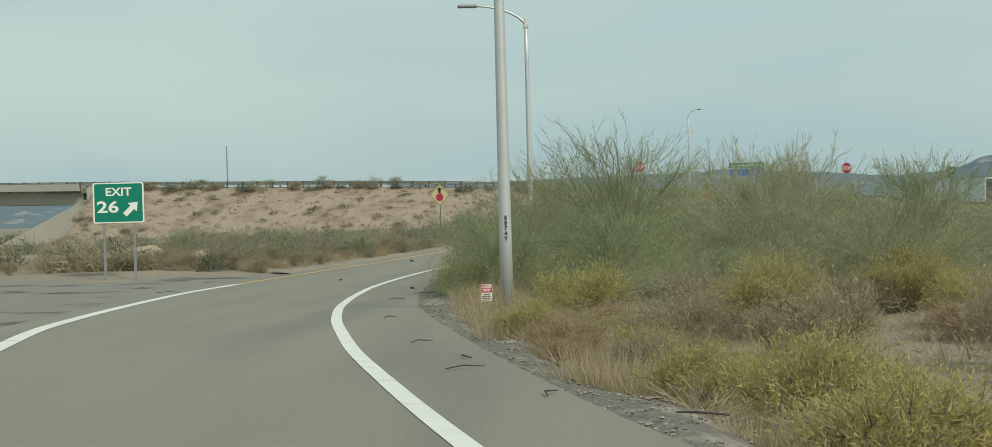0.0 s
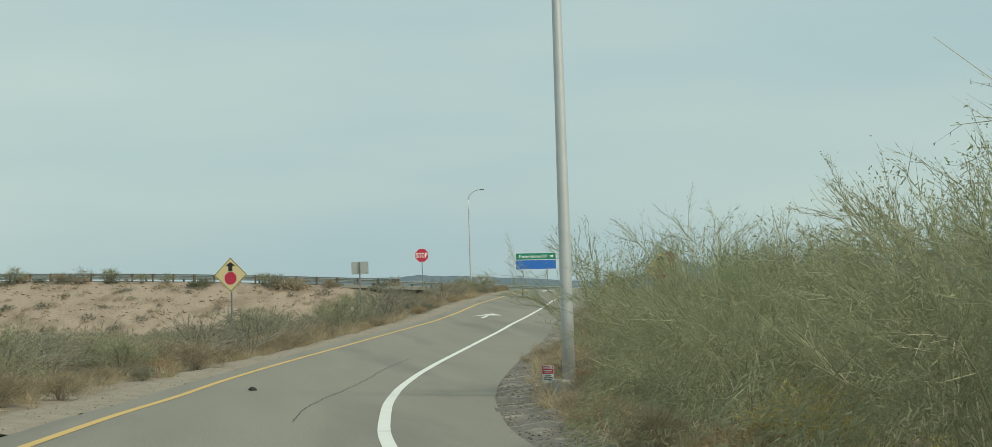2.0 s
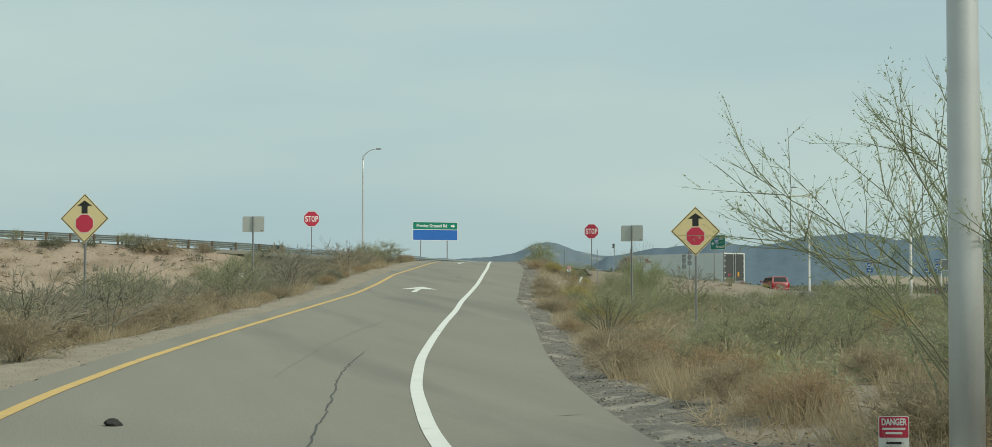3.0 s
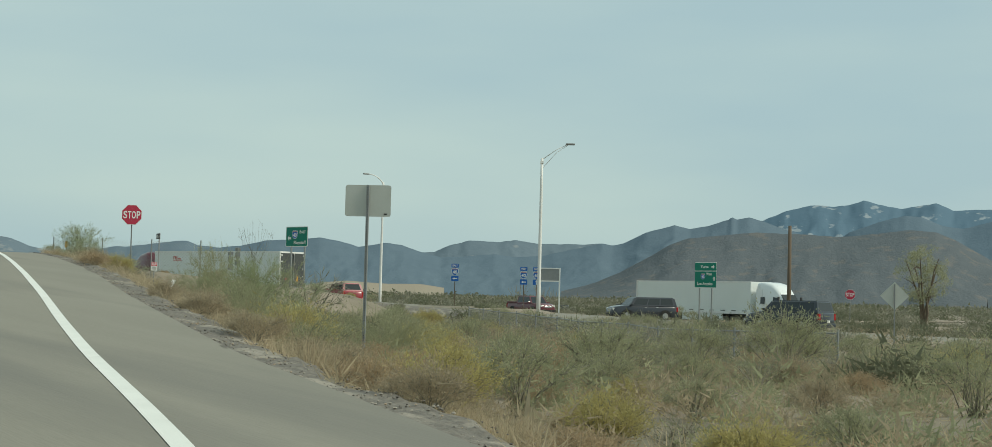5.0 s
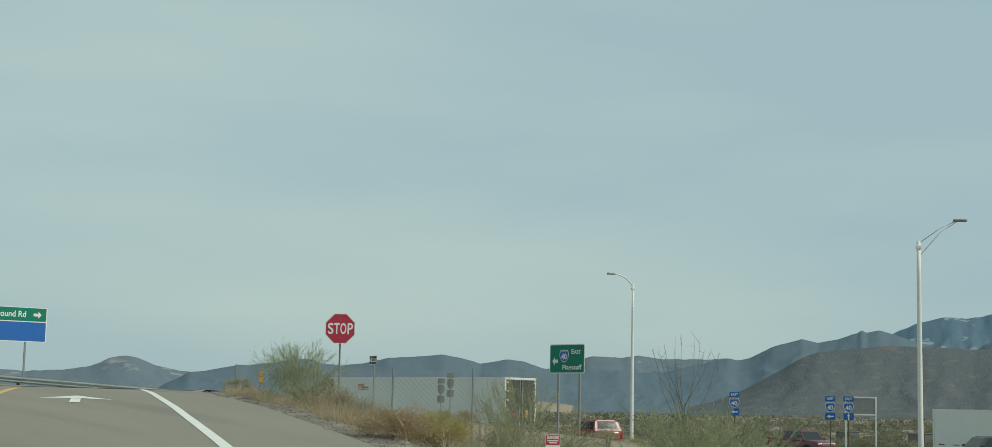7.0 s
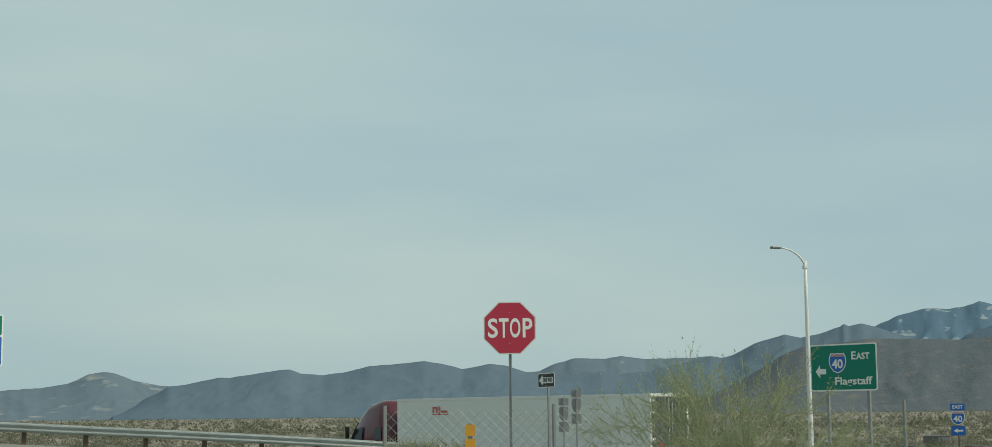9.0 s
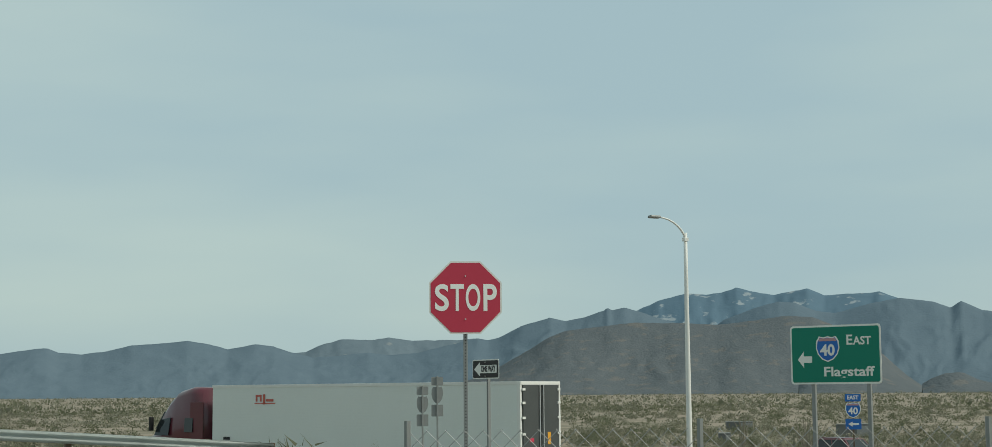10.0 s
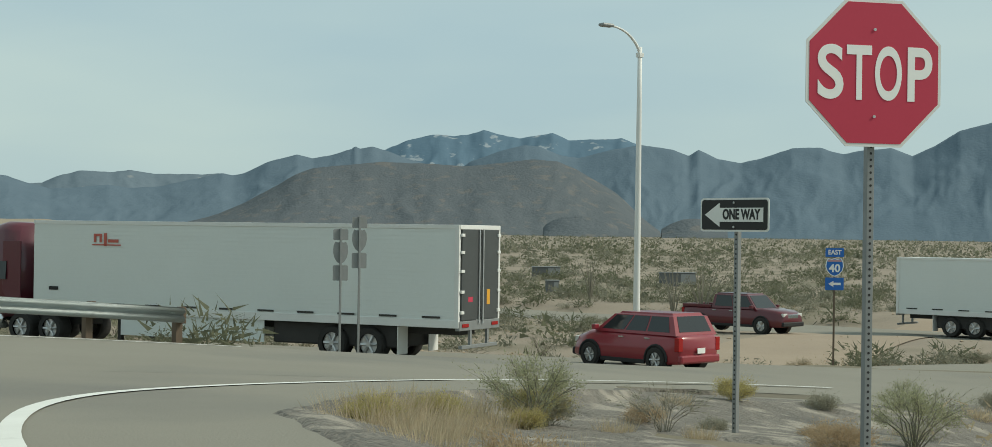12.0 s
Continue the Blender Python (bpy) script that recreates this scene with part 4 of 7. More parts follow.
def lamp_pole(x, y, base, top, reach, rise, heading, r0, r1, material, label, truss=False, footing=False):
    """A tapered street lamp with a curved mast arm; heading turns the arm's way from +x."""
    s = thing("street_lamp", pose(x, y, base, 0, 0, heading), label, "street lamp", "street lamps")
    h = top - base
    bm = bmesh.new()
    tube(bm, [(0, 0, h * k / 6) for k in range(7)], [r0 + (r1 - r0) * k / 6 for k in range(7)], 14)
    p = part("pole", bm, material, s, smooth=True)
    bm = boxes((-r0 * 1.9, r0 * 1.9, -r0 * 1.9, r0 * 1.9, -0.05, 0.05), bevel=0.01)
    part("base_plate", bm, "galv_dull", s)
    if footing:
        part("footing", boxes((-0.24, 0.24, -0.24, 0.24, -0.5, 0.42), bevel=0.03), "concrete", s, "worn concrete footing")
    bm = bmesh.new()
    if truss:
        tube(bm, [(0, 0, h - 0.1), (reach * 0.5, 0, h + rise * 0.62), (reach * 0.9, 0, h + rise)], 0.025, 6)
        tube(bm, [(0, 0, h - 0.7), (reach * 0.5, 0, h + rise * 0.42), (reach * 0.9, 0, h + rise * 0.96)], 0.02, 6)
    else:
        tube(bm, [(0, 0, h - 0.25)] + [(reach * 0.86 * (a / 90) ** 1.5, 0, h - 0.25 + (rise + 0.25) * math.sin(radians(a))) for a in range(12, 91, 13)],
             [0.055] + [0.05 - 0.0025 * k for k in range(7)], 8)
    part("arm", bm, material, s, smooth=True)
    bm = boxes((reach * 0.80, reach * 1.12, -0.14, 0.14, h + rise - 0.06, h + rise + 0.06), bevel=0.05)
    part("lamp_head", bm, "galv_dull", s, "flat cobra-head lamp")
    bm = boxes((-r1 * 1.3, r1 * 1.3, -r1 * 1.3, r1 * 1.3, h - 0.35, h - 0.2), bevel=0.01)
    part("collar", bm, material, s)
    return s, p


s, pole1 = lamp_pole(-1.60, -8.35, -2.75, 6.5, 2.6, 0.55, 185, 0.115, 0.07, "galv", "tall galvanised street lamp beside the ramp")
for k, ch in enumerate("5074Y"):
    me = text(ch, 0.068, 0, 1.77 - k * 0.088, -0.115, "black", pole1, None, bold=0.004)
    me.rotation_euler = (0, 0, radians(-185 + 8))
lamp_pole(-1.45, 24.5, -2.9, 6.5, 2.3, 0.5, 188, 0.115, 0.07, "galv", "tall galvanised street lamp among the shrubs", footing=True)
lamp_pole(16.95, 159.0, ground_z(16.95, 159) - 0.05, 10.85, 1.5, 0.6, -20, 0.11, 0.06, "galv", "grey street lamp across the crossroad")
lamp_pole(63.41, 162.74, ground_z(63.4, 162.7) - 0.05, 8.3, 1.6, 0.6, 170, 0.13, 0.075, "white_steel", "white street lamp beside the on-ramp")
lamp_pole(57.72, 131.9, ground_z(57.7, 131.9) - 0.05, 8.05, 1.9, 0.95, -35, 0.13, 0.085, "white_steel", "white street lamp with a braced arm", truss=True)

s = thing("utility_pole", pose(78.55, 130.45, ground_z(78.55, 130.45) - 0.1, 0, 0, 0), "brown weathered wooden utility pole", "pole")
bm = bmesh.new()
tube(bm, [(0, 0, 0), (0.02, 0, 3.5), (0, 0, 7.6)], [0.17, 0.15, 0.12], 10)
part("shaft", bm, "wood_post", s, smooth=True)
bm = boxes((-0.3, 0.3, -0.3, 0.3, 0, 0.75), bevel=0.04)
part("footing", bm, "concrete", s, "pale concrete footing")

# thin mast on the embankment
s = thing("mast", pose(-41, 163, ground_z(-41, 163), 0, 0, 0), "thin dark mast beside the overpass road", "pole")
bm = bmesh.new()
tube(bm, [(0, 0, 0), (0, 0, 5.2)], [0.09, 0.06], 8)
part("shaft", bm, "galv_dull", s)
part("cap", boxes((-0.09, 0.09, -0.09, 0.09, 5.2, 5.32), bevel=0.02), "galv_dull", s)

# ---- guard rails, bridge, fences ----
WBEAM = [(0.0, 0.155), (0.04, 0.13), (0.083, 0.095), (0.083, 0.06), (0.0, 0.02), (0.0, -0.02), (0.083, -0.06), (0.083, -0.095), (0.04, -0.13), (0.0, -0.155)]


def guard_rail(line, off, s0, s1, face, label):
    """A W-beam rail with posts along a road; face: +1 when the rail's front looks to the road's right."""
    pts = line[s0:s1:2]
    t = np.gradient(pts[:, :2], axis=0)
    t /= np.linalg.norm(t, axis=1)[:, None]
    nrm = np.stack([t[:, 1], -t[:, 0]], 1)
    root = thing("guard_rail", pose(0, 0, 0), label, "guard rail", "guard rails", "structure")
    bm = bmesh.new()
    rows = []
    for p, n in zip(pts, nrm):
        q = p[:2] + n * off
        rows.append([bm.verts.new((q[0] - n[0] * a * face, q[1] - n[1] * a * face, p[2] + 0.56 + b)) for a, b in WBEAM])
    for a, b in zip(rows, rows[1:]):
        for k in range(len(WBEAM) - 1):
            bm.faces.new((a[k], a[k + 1], b[k + 1], b[k]))
    bmesh.ops.solidify(bm, geom=bm.faces[:], thickness=0.012)
    part("beam", bm, "rail", root, smooth=True)
    pm = mesh(boxes((-0.075, 0.075, -0.1, 0.1, -0.6, 0.70), bevel=0.01), "rail_post")
    pm.materials.append(M["wood_post"])
    bk = mesh(boxes((-0.07, 0.07, -0.08, 0.08, -0.17, 0.17), bevel=0.01), "block")
    bk.materials.append(M["wood_post"])
    for p, n, d in zip(pts, nrm, t):
        ang = math.atan2(d[1], d[0])
        q = p[:2] + n * (off + 0.27 * face)
        o = new("rail_post", pm)
        o.location, o.rotation_euler, o.parent = (q[0], q[1], p[2]), (0, 0, ang), root
        q = p[:2] + n * (off + 0.09 * face)
        o = new("block", bk)
        o.location, o.rotation_euler, o.parent = (q[0], q[1], p[2] + 0.56), (0, 0, ang), root
    return root


def index_at(line, x):
    return int(np.argmin(np.abs(line[:, 0] - x)))


guard_rail(cross, CROSS_HALF + 0.1, index_at(cross, -100), index_at(cross, 12), 1, "long galvanised guard rail on wooden posts along the crossroad")
guard_rail(cross, -CROSS_HALF - 0.1, index_at(cross, -100), index_at(cross, 40.5), -1, "galvanised guard rail on wooden posts beyond the crossroad")

br = thing("bridge", pose(0, 0, 0), "pale concrete overpass bridge across the freeway", "bridge", kind="structure")
bs = cross[index_at(cross, -139):index_at(cross, -57.8)]


def bridge_sweep(name, prof, material):
    bm = bmesh.new()
    t = np.gradient(bs[:, :2], axis=0)
    t /= np.linalg.norm(t, axis=1)[:, None]
    rows = []
    for p, d in list(zip(bs, t))[::4] + [(bs[-1], t[-1])]:
        n = (d[1], -d[0])
        rows.append([bm.verts.new((p[0] + n[0] * o, p[1] + n[1] * o, p[2] + z)) for o, z in prof])
    k = len(prof)
    for a, b in zip(rows, rows[1:]):
        for i in range(k):
            bm.faces.new((a[i], a[(i + 1) % k], b[(i + 1) % k], b[i]))
    bm.faces.new(rows[0])
    bm.faces.new(rows[-1][::-1])
    bmesh.ops.recalc_face_normals(bm, faces=bm.faces)
    return part(name, bm, material, br)


bridge_sweep("deck", [(-7.2, -0.02), (7.2, -0.02), (7.2, -0.45), (-7.2, -0.45)], "concrete")
for o in (-7.0, 7.0):
    bridge_sweep("parapet", [(o - 0.2, -0.02), (o + 0.2, -0.02), (o + 0.2, 0.45), (o - 0.2, 0.45)], "concrete")
for o in (-5.5, -1.8, 1.8, 5.5):
    bridge_sweep("girder", [(o - 0.3, -0.46), (o + 0.3, -0.46), (o + 0.25, -2.2), (o - 0.25, -2.2)], "concrete")
a0 = bs[-1]
part("abutment", boxes((a0[0] - 0.2, a0[0] + 1.4, a0[1] - 7.6, a0[1] + 7.6, -2.5, a0[2] - 0.02)), "concrete", br)
bm = bmesh.new()
v = [bm.verts.new(c) for c in ((a0[0], a0[1] - 9, a0[2] - 1.6), (a0[0], a0[1] + 9, a0[2] - 1.6), (a0[0] - 11, a0[1] + 9, -2.9), (a0[0] - 11, a0[1] - 9, -2.9), (a0[0], a0[1] - 9, -3.2), (a0[0], a0[1] + 9, -3.2))]
for f in ((0, 1, 2, 3), (0, 3, 4), (1, 5, 2), (0, 4, 5, 1), (3, 2, 5, 4)):
    bm.faces.new([v[i] for i in f])
part("slope_paving", bm, "concrete", br, "sloping concrete paving")


def wire_fence(points, height, label, spacing=3.0, mesh_wire=True, material="galv_dull", top=True, level=None):
    """A fence of posts and wires over a row of places; the wire net is made of crossing thin bars."""
    root = thing("wire_fence", pose(0, 0, 0), label, "fence", "fences")
    pts = []
    for (xa, ya), (xb, yb) in zip(points, points[1:]):
        n = max(1, round(math.hypot(xb - xa, yb - ya) / spacing))
        pts += [(xa + (xb - xa) * k / n, ya + (yb - ya) * k / n) for k in range(n)]
    pts.append(points[-1])
    zs = [ground_z(*p) for p in pts]
    bm = bmesh.new()
    if level is not None:
        zs = [level - height] * len(pts)
    tube(bm, [(0, 0, -0.3 if level is None else -2.0), (0, 0, height + 0.08)], 0.03, 6)
    pm = mesh(bm, "fence_post")
    pm.materials.append(M[material])
    for p, z in zip(pts, zs):
        o = new("fence_post", pm)
        o.location, o.parent = (*p, z), root
    for k in range(len(pts) - 1):
        a, b = Vector((*pts[k], zs[k])), Vector((*pts[k + 1], zs[k + 1]))
        bm = bmesh.new()
        L = (b - a).length
        if top:
            tube(bm, [a + Vector((0, 0, height)), b + Vector((0, 0, height))], 0.018, 5)
        if mesh_wire:
            n = int(L / 0.16)
            for i in range(-int(height / 0.16), n):
                for s in (0, 1):
                    u0, u1 = max(0, i * 0.16), min(L, i * 0.16 + height)
                    if u1 <= u0:
                        continue
                    z0, z1 = (u0 - i * 0.16), (u1 - i * 0.16)
                    if s:
                        z0, z1 = height - z0, height - z1
                    tube(bm, [a.lerp(b, u0 / L) + Vector((0, 0, z0)), a.lerp(b, u1 / L) + Vector((0, 0, z1))], 0.0035, 3, False)
        else:
            for z in (0.3, 0.6, 0.9, 1.15):
                tube(bm, [a + Vector((0, 0, z)), b + Vector((0, 0, z))], 0.004, 4, False)
        part("wire_panel", bm, "galv_dull", root)["kind"] = "stuff"
    return root


wire_fence([(24.5, 127.9), (30.6, 123.4)], 1.3, "grey chain-link fence beside the ramp end", 2.4, level=1.35, top=False)
wire_fence([(8.2, 135.0), (12.5, 131.0)], 1.2, "grey chain-link fence near the crossroad", 3.2)
wire_fence([(37, 108), (31, 93), (25.5, 79.5), (23, 72)], 1.05, "long grey chain-link fence below the ramp", 3.0)

# ---- vehicles ----


def ring_loft(bm, stations, r=0.12):
    """A closed hull from stations along x: (x, half width below, half width above, z below, z above)."""
    rings = []
    for x, wb, wt, z0, z1 in stations:
        rr = min(r, (z1 - z0) * 0.45, wt * 0.45)
        pts = [(-wb, z0 + rr * 0.6), (-wb + rr * 0.6, z0), (wb - rr * 0.6, z0), (wb, z0 + rr * 0.6), ((wb + wt) / 2 + 0.01, (z0 + z1) / 2), (wt, z1 - rr), (wt - rr * 0.35, z1 - rr * 0.35), (wt - rr, z1), (-wt + rr, z1), (-wt + rr * 0.35, z1 - rr * 0.35), (-wt, z1 - rr), (-(wb + wt) / 2 - 0.01, (z0 + z1) / 2)]
        rings.append([bm.verts.new((x, y, z)) for y, z in pts])
    n = 12
    for a, b in zip(rings, rings[1:]):
        for k in range(n):
            bm.faces.new((a[k], a[(k + 1) % n], b[(k + 1) % n], b[k]))
    bm.faces.new(rings[0][::-1])
    bm.faces.new(rings[-1])
    bmesh.ops.recalc_face_normals(bm, faces=bm.faces)
    return bm


def wheel(parent, x, y, r, w, material="rim", side=1):
    bm = bmesh.new()
    prof = [(r * 0.62, -w / 2), (r * 0.93, -w / 2), (r, -w * 0.36), (r, w * 0.36), (r * 0.93, w / 2), (r * 0.62, w / 2)]
    n = 24
    rings = [[bm.verts.new((x + p * math.cos(math.tau * k / n), y + o, r + p * math.sin(math.tau * k / n))) for p, o in prof] for k in range(n)]
    for i in range(n):
        a, b = rings[i], rings[(i + 1) % n]
        for k in range(len(prof) - 1):
            bm.faces.new((a[k], a[k + 1], b[k + 1], b[k]))
    bmesh.ops.recalc_face_normals(bm, faces=bm.faces)
    wh = part("wheel", bm, "rubber", parent, smooth=False)
    bm = bmesh.new()
    yo = y + side * w * 0.43
    tube(bm, [(x, y - w * 0.2, r), (x, yo - side * 0.03, r)], r * 0.63, 20)
    for k in range(6):
        a = math.tau * k / 6
        c, s = math.cos(a), math.sin(a)
        tube(bm, [(x + c * r * 0.12, yo, r + s * r * 0.12), (x + c * r * 0.56, yo, r + s * r * 0.56)], r * 0.085, 5)
    tube(bm, [(x, yo - side * 0.02, r), (x, yo + side * 0.03, r)], r * 0.17, 10)
    part("rim", bm, material, wh)
    return wh


def pane(parent, quad, out=0.008, inset=0.0, material="window", name="window"):
    """A window laid just proud of a quad of body corners."""
    q = [Vector(p) for p in quad]
    c = sum(q, Vector()) / 4
    n = (q[1] - q[0]).cross(q[3] - q[0]).normalized()
    bm = bmesh.new()
    f = [bm.verts.new(p.lerp(c, inset) + n * out) for p in q]
    b = [bm.verts.new(p.lerp(c, inset) - n * 0.004) for p in q]
    bm.faces.new(f)
    for i in range(4):
        bm.faces.new((f[i], b[i], b[(i + 1) % 4], f[(i + 1) % 4]))
    bmesh.ops.recalc_face_normals(bm, faces=bm.faces)
    return part(name, bm, material, parent)


def passenger_car(name, m, label, category, paint, L, W, H, wb, wr, belt, hood, roof_front, roof_rear, glass_front, glass_rear, ground_clear=0.22, bed=None, plate_mat="sign_white"):
    """A car with its front at +x; heights of belt and hood, and where the glass meets roof and body."""
    s = thing(name, m, label, category)
    hw = W / 2
    f = L / 2
    st = [(-f, hw * 0.80, hw * 0.84, ground_clear + 0.14, belt - 0.10), (-f + 0.10, hw * 0.93, hw * 0.93, ground_clear + 0.02, belt - 0.01), (-f + 0.5, hw, hw * 0.97, ground_clear, belt), (0, hw, hw * 0.97, ground_clear, belt),
          (glass_front - 0.05, hw, hw * 0.96, ground_clear, belt), (glass_front + 0.25, hw, hw * 0.93, ground_clear, hood + 0.04), (f - 0.45, hw * 0.98, hw * 0.88, ground_clear, hood - 0.05), (f - 0.12, hw * 0.92, hw * 0.80, ground_clear + 0.04, hood - 0.14), (f, hw * 0.78, hw * 0.70, ground_clear + 0.16, hood - 0.26)]
    part("body", ring_loft(bmesh.new(), st, 0.14), paint, s, smooth=True)
    tw = hw * 0.76
    cab_back = roof_rear
    bl = hw * 0.95
    lo = [(glass_rear, -bl, belt - 0.03), (glass_front, -bl, belt - 0.03), (glass_front, bl, belt - 0.03), (glass_rear, bl, belt - 0.03)]
    hi = [(roof_rear, -tw, H), (roof_front, -tw, H - 0.02), (roof_front, tw, H - 0.02), (roof_rear, tw, H)]
    bm = bmesh.new()
    a, b = [bm.verts.new(p) for p in lo], [bm.verts.new(p) for p in hi]
    for i in range(4):
        bm.faces.new((a[i], a[(i + 1) % 4], b[(i + 1) % 4], b[i]))
    top = bm.faces.new(b)
    bm.faces.new(a[::-1])
    bmesh.ops.bevel(bm, geom=list(top.edges), offset=0.09, segments=3, affect="EDGES")
    cabin = part("cabin", bm, paint, s, "painted roof and pillars", smooth=False)

    def side(i0, i1, j0, j1, u0, u1, v0, v1):
        A, B, C, D = Vector(lo[i0]), Vector(lo[i1]), Vector(hi[i1]), Vector(hi[i0])
        pt = lambda u, v: A.lerp(B, u).lerp(D.lerp(C, u), v)
        return [pt(u0, v0), pt(u1, v0), pt(u1, v1), pt(u0, v1)]

    n_win = 3 if (roof_front - roof_rear) > 1.9 else 2
    cuts = [0.06, 0.36, 0.64, 0.95] if n_win == 3 else [0.06, 0.50, 0.95]
    for k in range(n_win):
        pane(cabin, side(0, 1, 0, 1, cuts[k] + 0.012, cuts[k + 1] - 0.012, 0.14, 0.84))
        pane(cabin, side(2, 3, 2, 3, 1 - cuts[k + 1] + 0.012, 1 - cuts[k] - 0.012, 0.14, 0.84))
    pane(cabin, side(1, 2, 1, 2, 0.06, 0.94, 0.08, 0.88), name="windscreen")
    pane(cabin, side(3, 0, 3, 0, 0.10, 0.90, 0.16, 0.86), name="rear_window")
    for sx in (-1, 1):
        for xx in (wb / 2, -wb / 2):
            wheel(s, xx, sx * (hw - 0.07), wr, 0.24, side=sx)
            bm = bmesh.new()
            pts = [(xx + (wr + 0.07) * math.cos(radians(q)), sx * (hw + 0.004), wr + (wr + 0.07) * math.sin(radians(q))) for q in range(-5, 186, 19)]
            tube(bm, pts, 0.035, 6)
            part("wheel_arch", bm, "plastic", s)
            bm = bmesh.new()
            tube(bm, [(xx, sx * (hw - 0.30), wr + 0.02), (xx, sx * (hw + 0.003), wr + 0.02)], wr + 0.05, 20)
            part("wheel_well", bm, "plastic", s)
        part("headlamp", boxes((f - 0.16, f - 0.02, sx * hw * 0.62 - 0.17, sx * hw * 0.62 + 0.17, hood - 0.34, hood - 0.17), bevel=0.03), "lamp_clear", s, "clear headlamp")
        part("tail_lamp", boxes((-f - 0.01, -f + 0.16, sx * hw * 0.86 - 0.09, sx * hw * 0.86 + 0.09, belt - 0.46, belt - 0.08), bevel=0.02), "lamp_red", s, "red tail lamp")
        part("mirror", boxes((glass_front - 0.25, glass_front - 0.1, sx * (hw + 0.10) - 0.1, sx * (hw + 0.10) + 0.1, belt + 0.02, belt + 0.17), bevel=0.03), paint, s)
        for hx in (0.05, -0.95):
            part("door_handle", boxes((hx - 0.1, hx + 0.1, sx * (hw * 0.99) - 0.02, sx * (hw * 0.99) + 0.02, belt - 0.16, belt - 0.12), bevel=0.008), "chrome", s)
        part("sill", boxes((-wb / 2 + wr + 0.08, wb / 2 - wr - 0.08, sx * (hw - 0.02) - 0.03, sx * (hw - 0.02) + 0.03, ground_clear - 0.02, ground_clear + 0.10), bevel=0.01), "plastic", s)
    part("grille", boxes((f - 0.06, f + 0.012, -hw * 0.42, hw * 0.42, hood - 0.40, hood - 0.22), bevel=0.02), "chrome", s)
    part("front_bumper", boxes((f - 0.16, f + 0.06, -hw * 0.86, hw * 0.86, ground_clear + 0.06, ground_clear + 0.28), bevel=0.05), "plastic", s)
    part("rear_bumper", boxes((-f - 0.07, -f + 0.16, -hw * 0.90, hw * 0.90, ground_clear + 0.05, ground_clear + 0.28), bevel=0.05), paint if bed is None else "chrome", s)
    part("number_plate", boxes((-f - 0.082, -f - 0.06, -0.16, 0.16, ground_clear + 0.32 if bed is None else ground_clear + 0.1, ground_clear + 0.47 if bed is None else ground_clear + 0.24)), plate_mat, s, "plain pale number plate")
    if bed:
        part("bed_liner", boxes((-f + 0.12, glass_rear - 0.08, -hw * 0.82, hw * 0.82, belt - 0.02, belt + 0.012)), "plastic", s, "dark open load bed")
        for sx in (-1, 1):
            part("bed_rail", boxes((-f + 0.08, glass_rear - 0.02, sx * hw * 0.9 - 0.06, sx * hw * 0.9 + 0.06, belt - 0.02, belt + 0.12), bevel=0.02), paint, s)
        part("tailgate", boxes((-f - 0.01, -f + 0.10, -hw * 0.88, hw * 0.88, belt - 0.5, belt + 0.12), bevel=0.02), paint, s)
    return s


def on_ground(x, y, rz, dz=0.0, line=None):
    z = ground_z(x, y) + 0.12 if line is None else float(line[int(np.argmin(np.hypot(line[:, 0] - x, line[:, 1] - y))), 2]) + 0.02
    return pose(x, y, z + dz, 0, 0, rz)


passenger_car("hatchback", on_ground(57.35, 157.9, 84, line=onramp), "boxy red hatchback car on the on-ramp", "car", "soul_red", 4.2, 1.82, 1.64, 2.57, 0.34, 1.06, 1.0, 0.40, -1.72, 1.15, -1.99)
passenger_car("pickup_truck", pose(86.3, 173.5, ground_z(86.3, 173.5) + 0.06, 0, 0, -92), "dark red crew-cab pickup truck on the dirt track", "pickup truck", "truck_red", 5.95, 2.0, 1.92, 3.6, 0.40, 1.20, 1.20, 0.85, -1.05, 1.5, -1.15, 0.34, bed=True)
passenger_car("suv", on_ground(66.3, 117.8, 104, line=cross), "dark sport utility car on the crossroad", "car", "dark_paint", 5.2, 2.02, 1.90, 2.95, 0.40, 1.22, 1.16, 0.72, -2.35, 1.3, -2.5, 0.28)
passenger_car("suv", on_ground(79.5, 148.2, 163, line=front), "dark sport utility car on the side road", "car", "dark_paint", 5.6, 2.04, 1.90, 3.3, 0.40, 1.22, 1.16, 0.85, -2.5, 1.45, -2.68, 0.28)


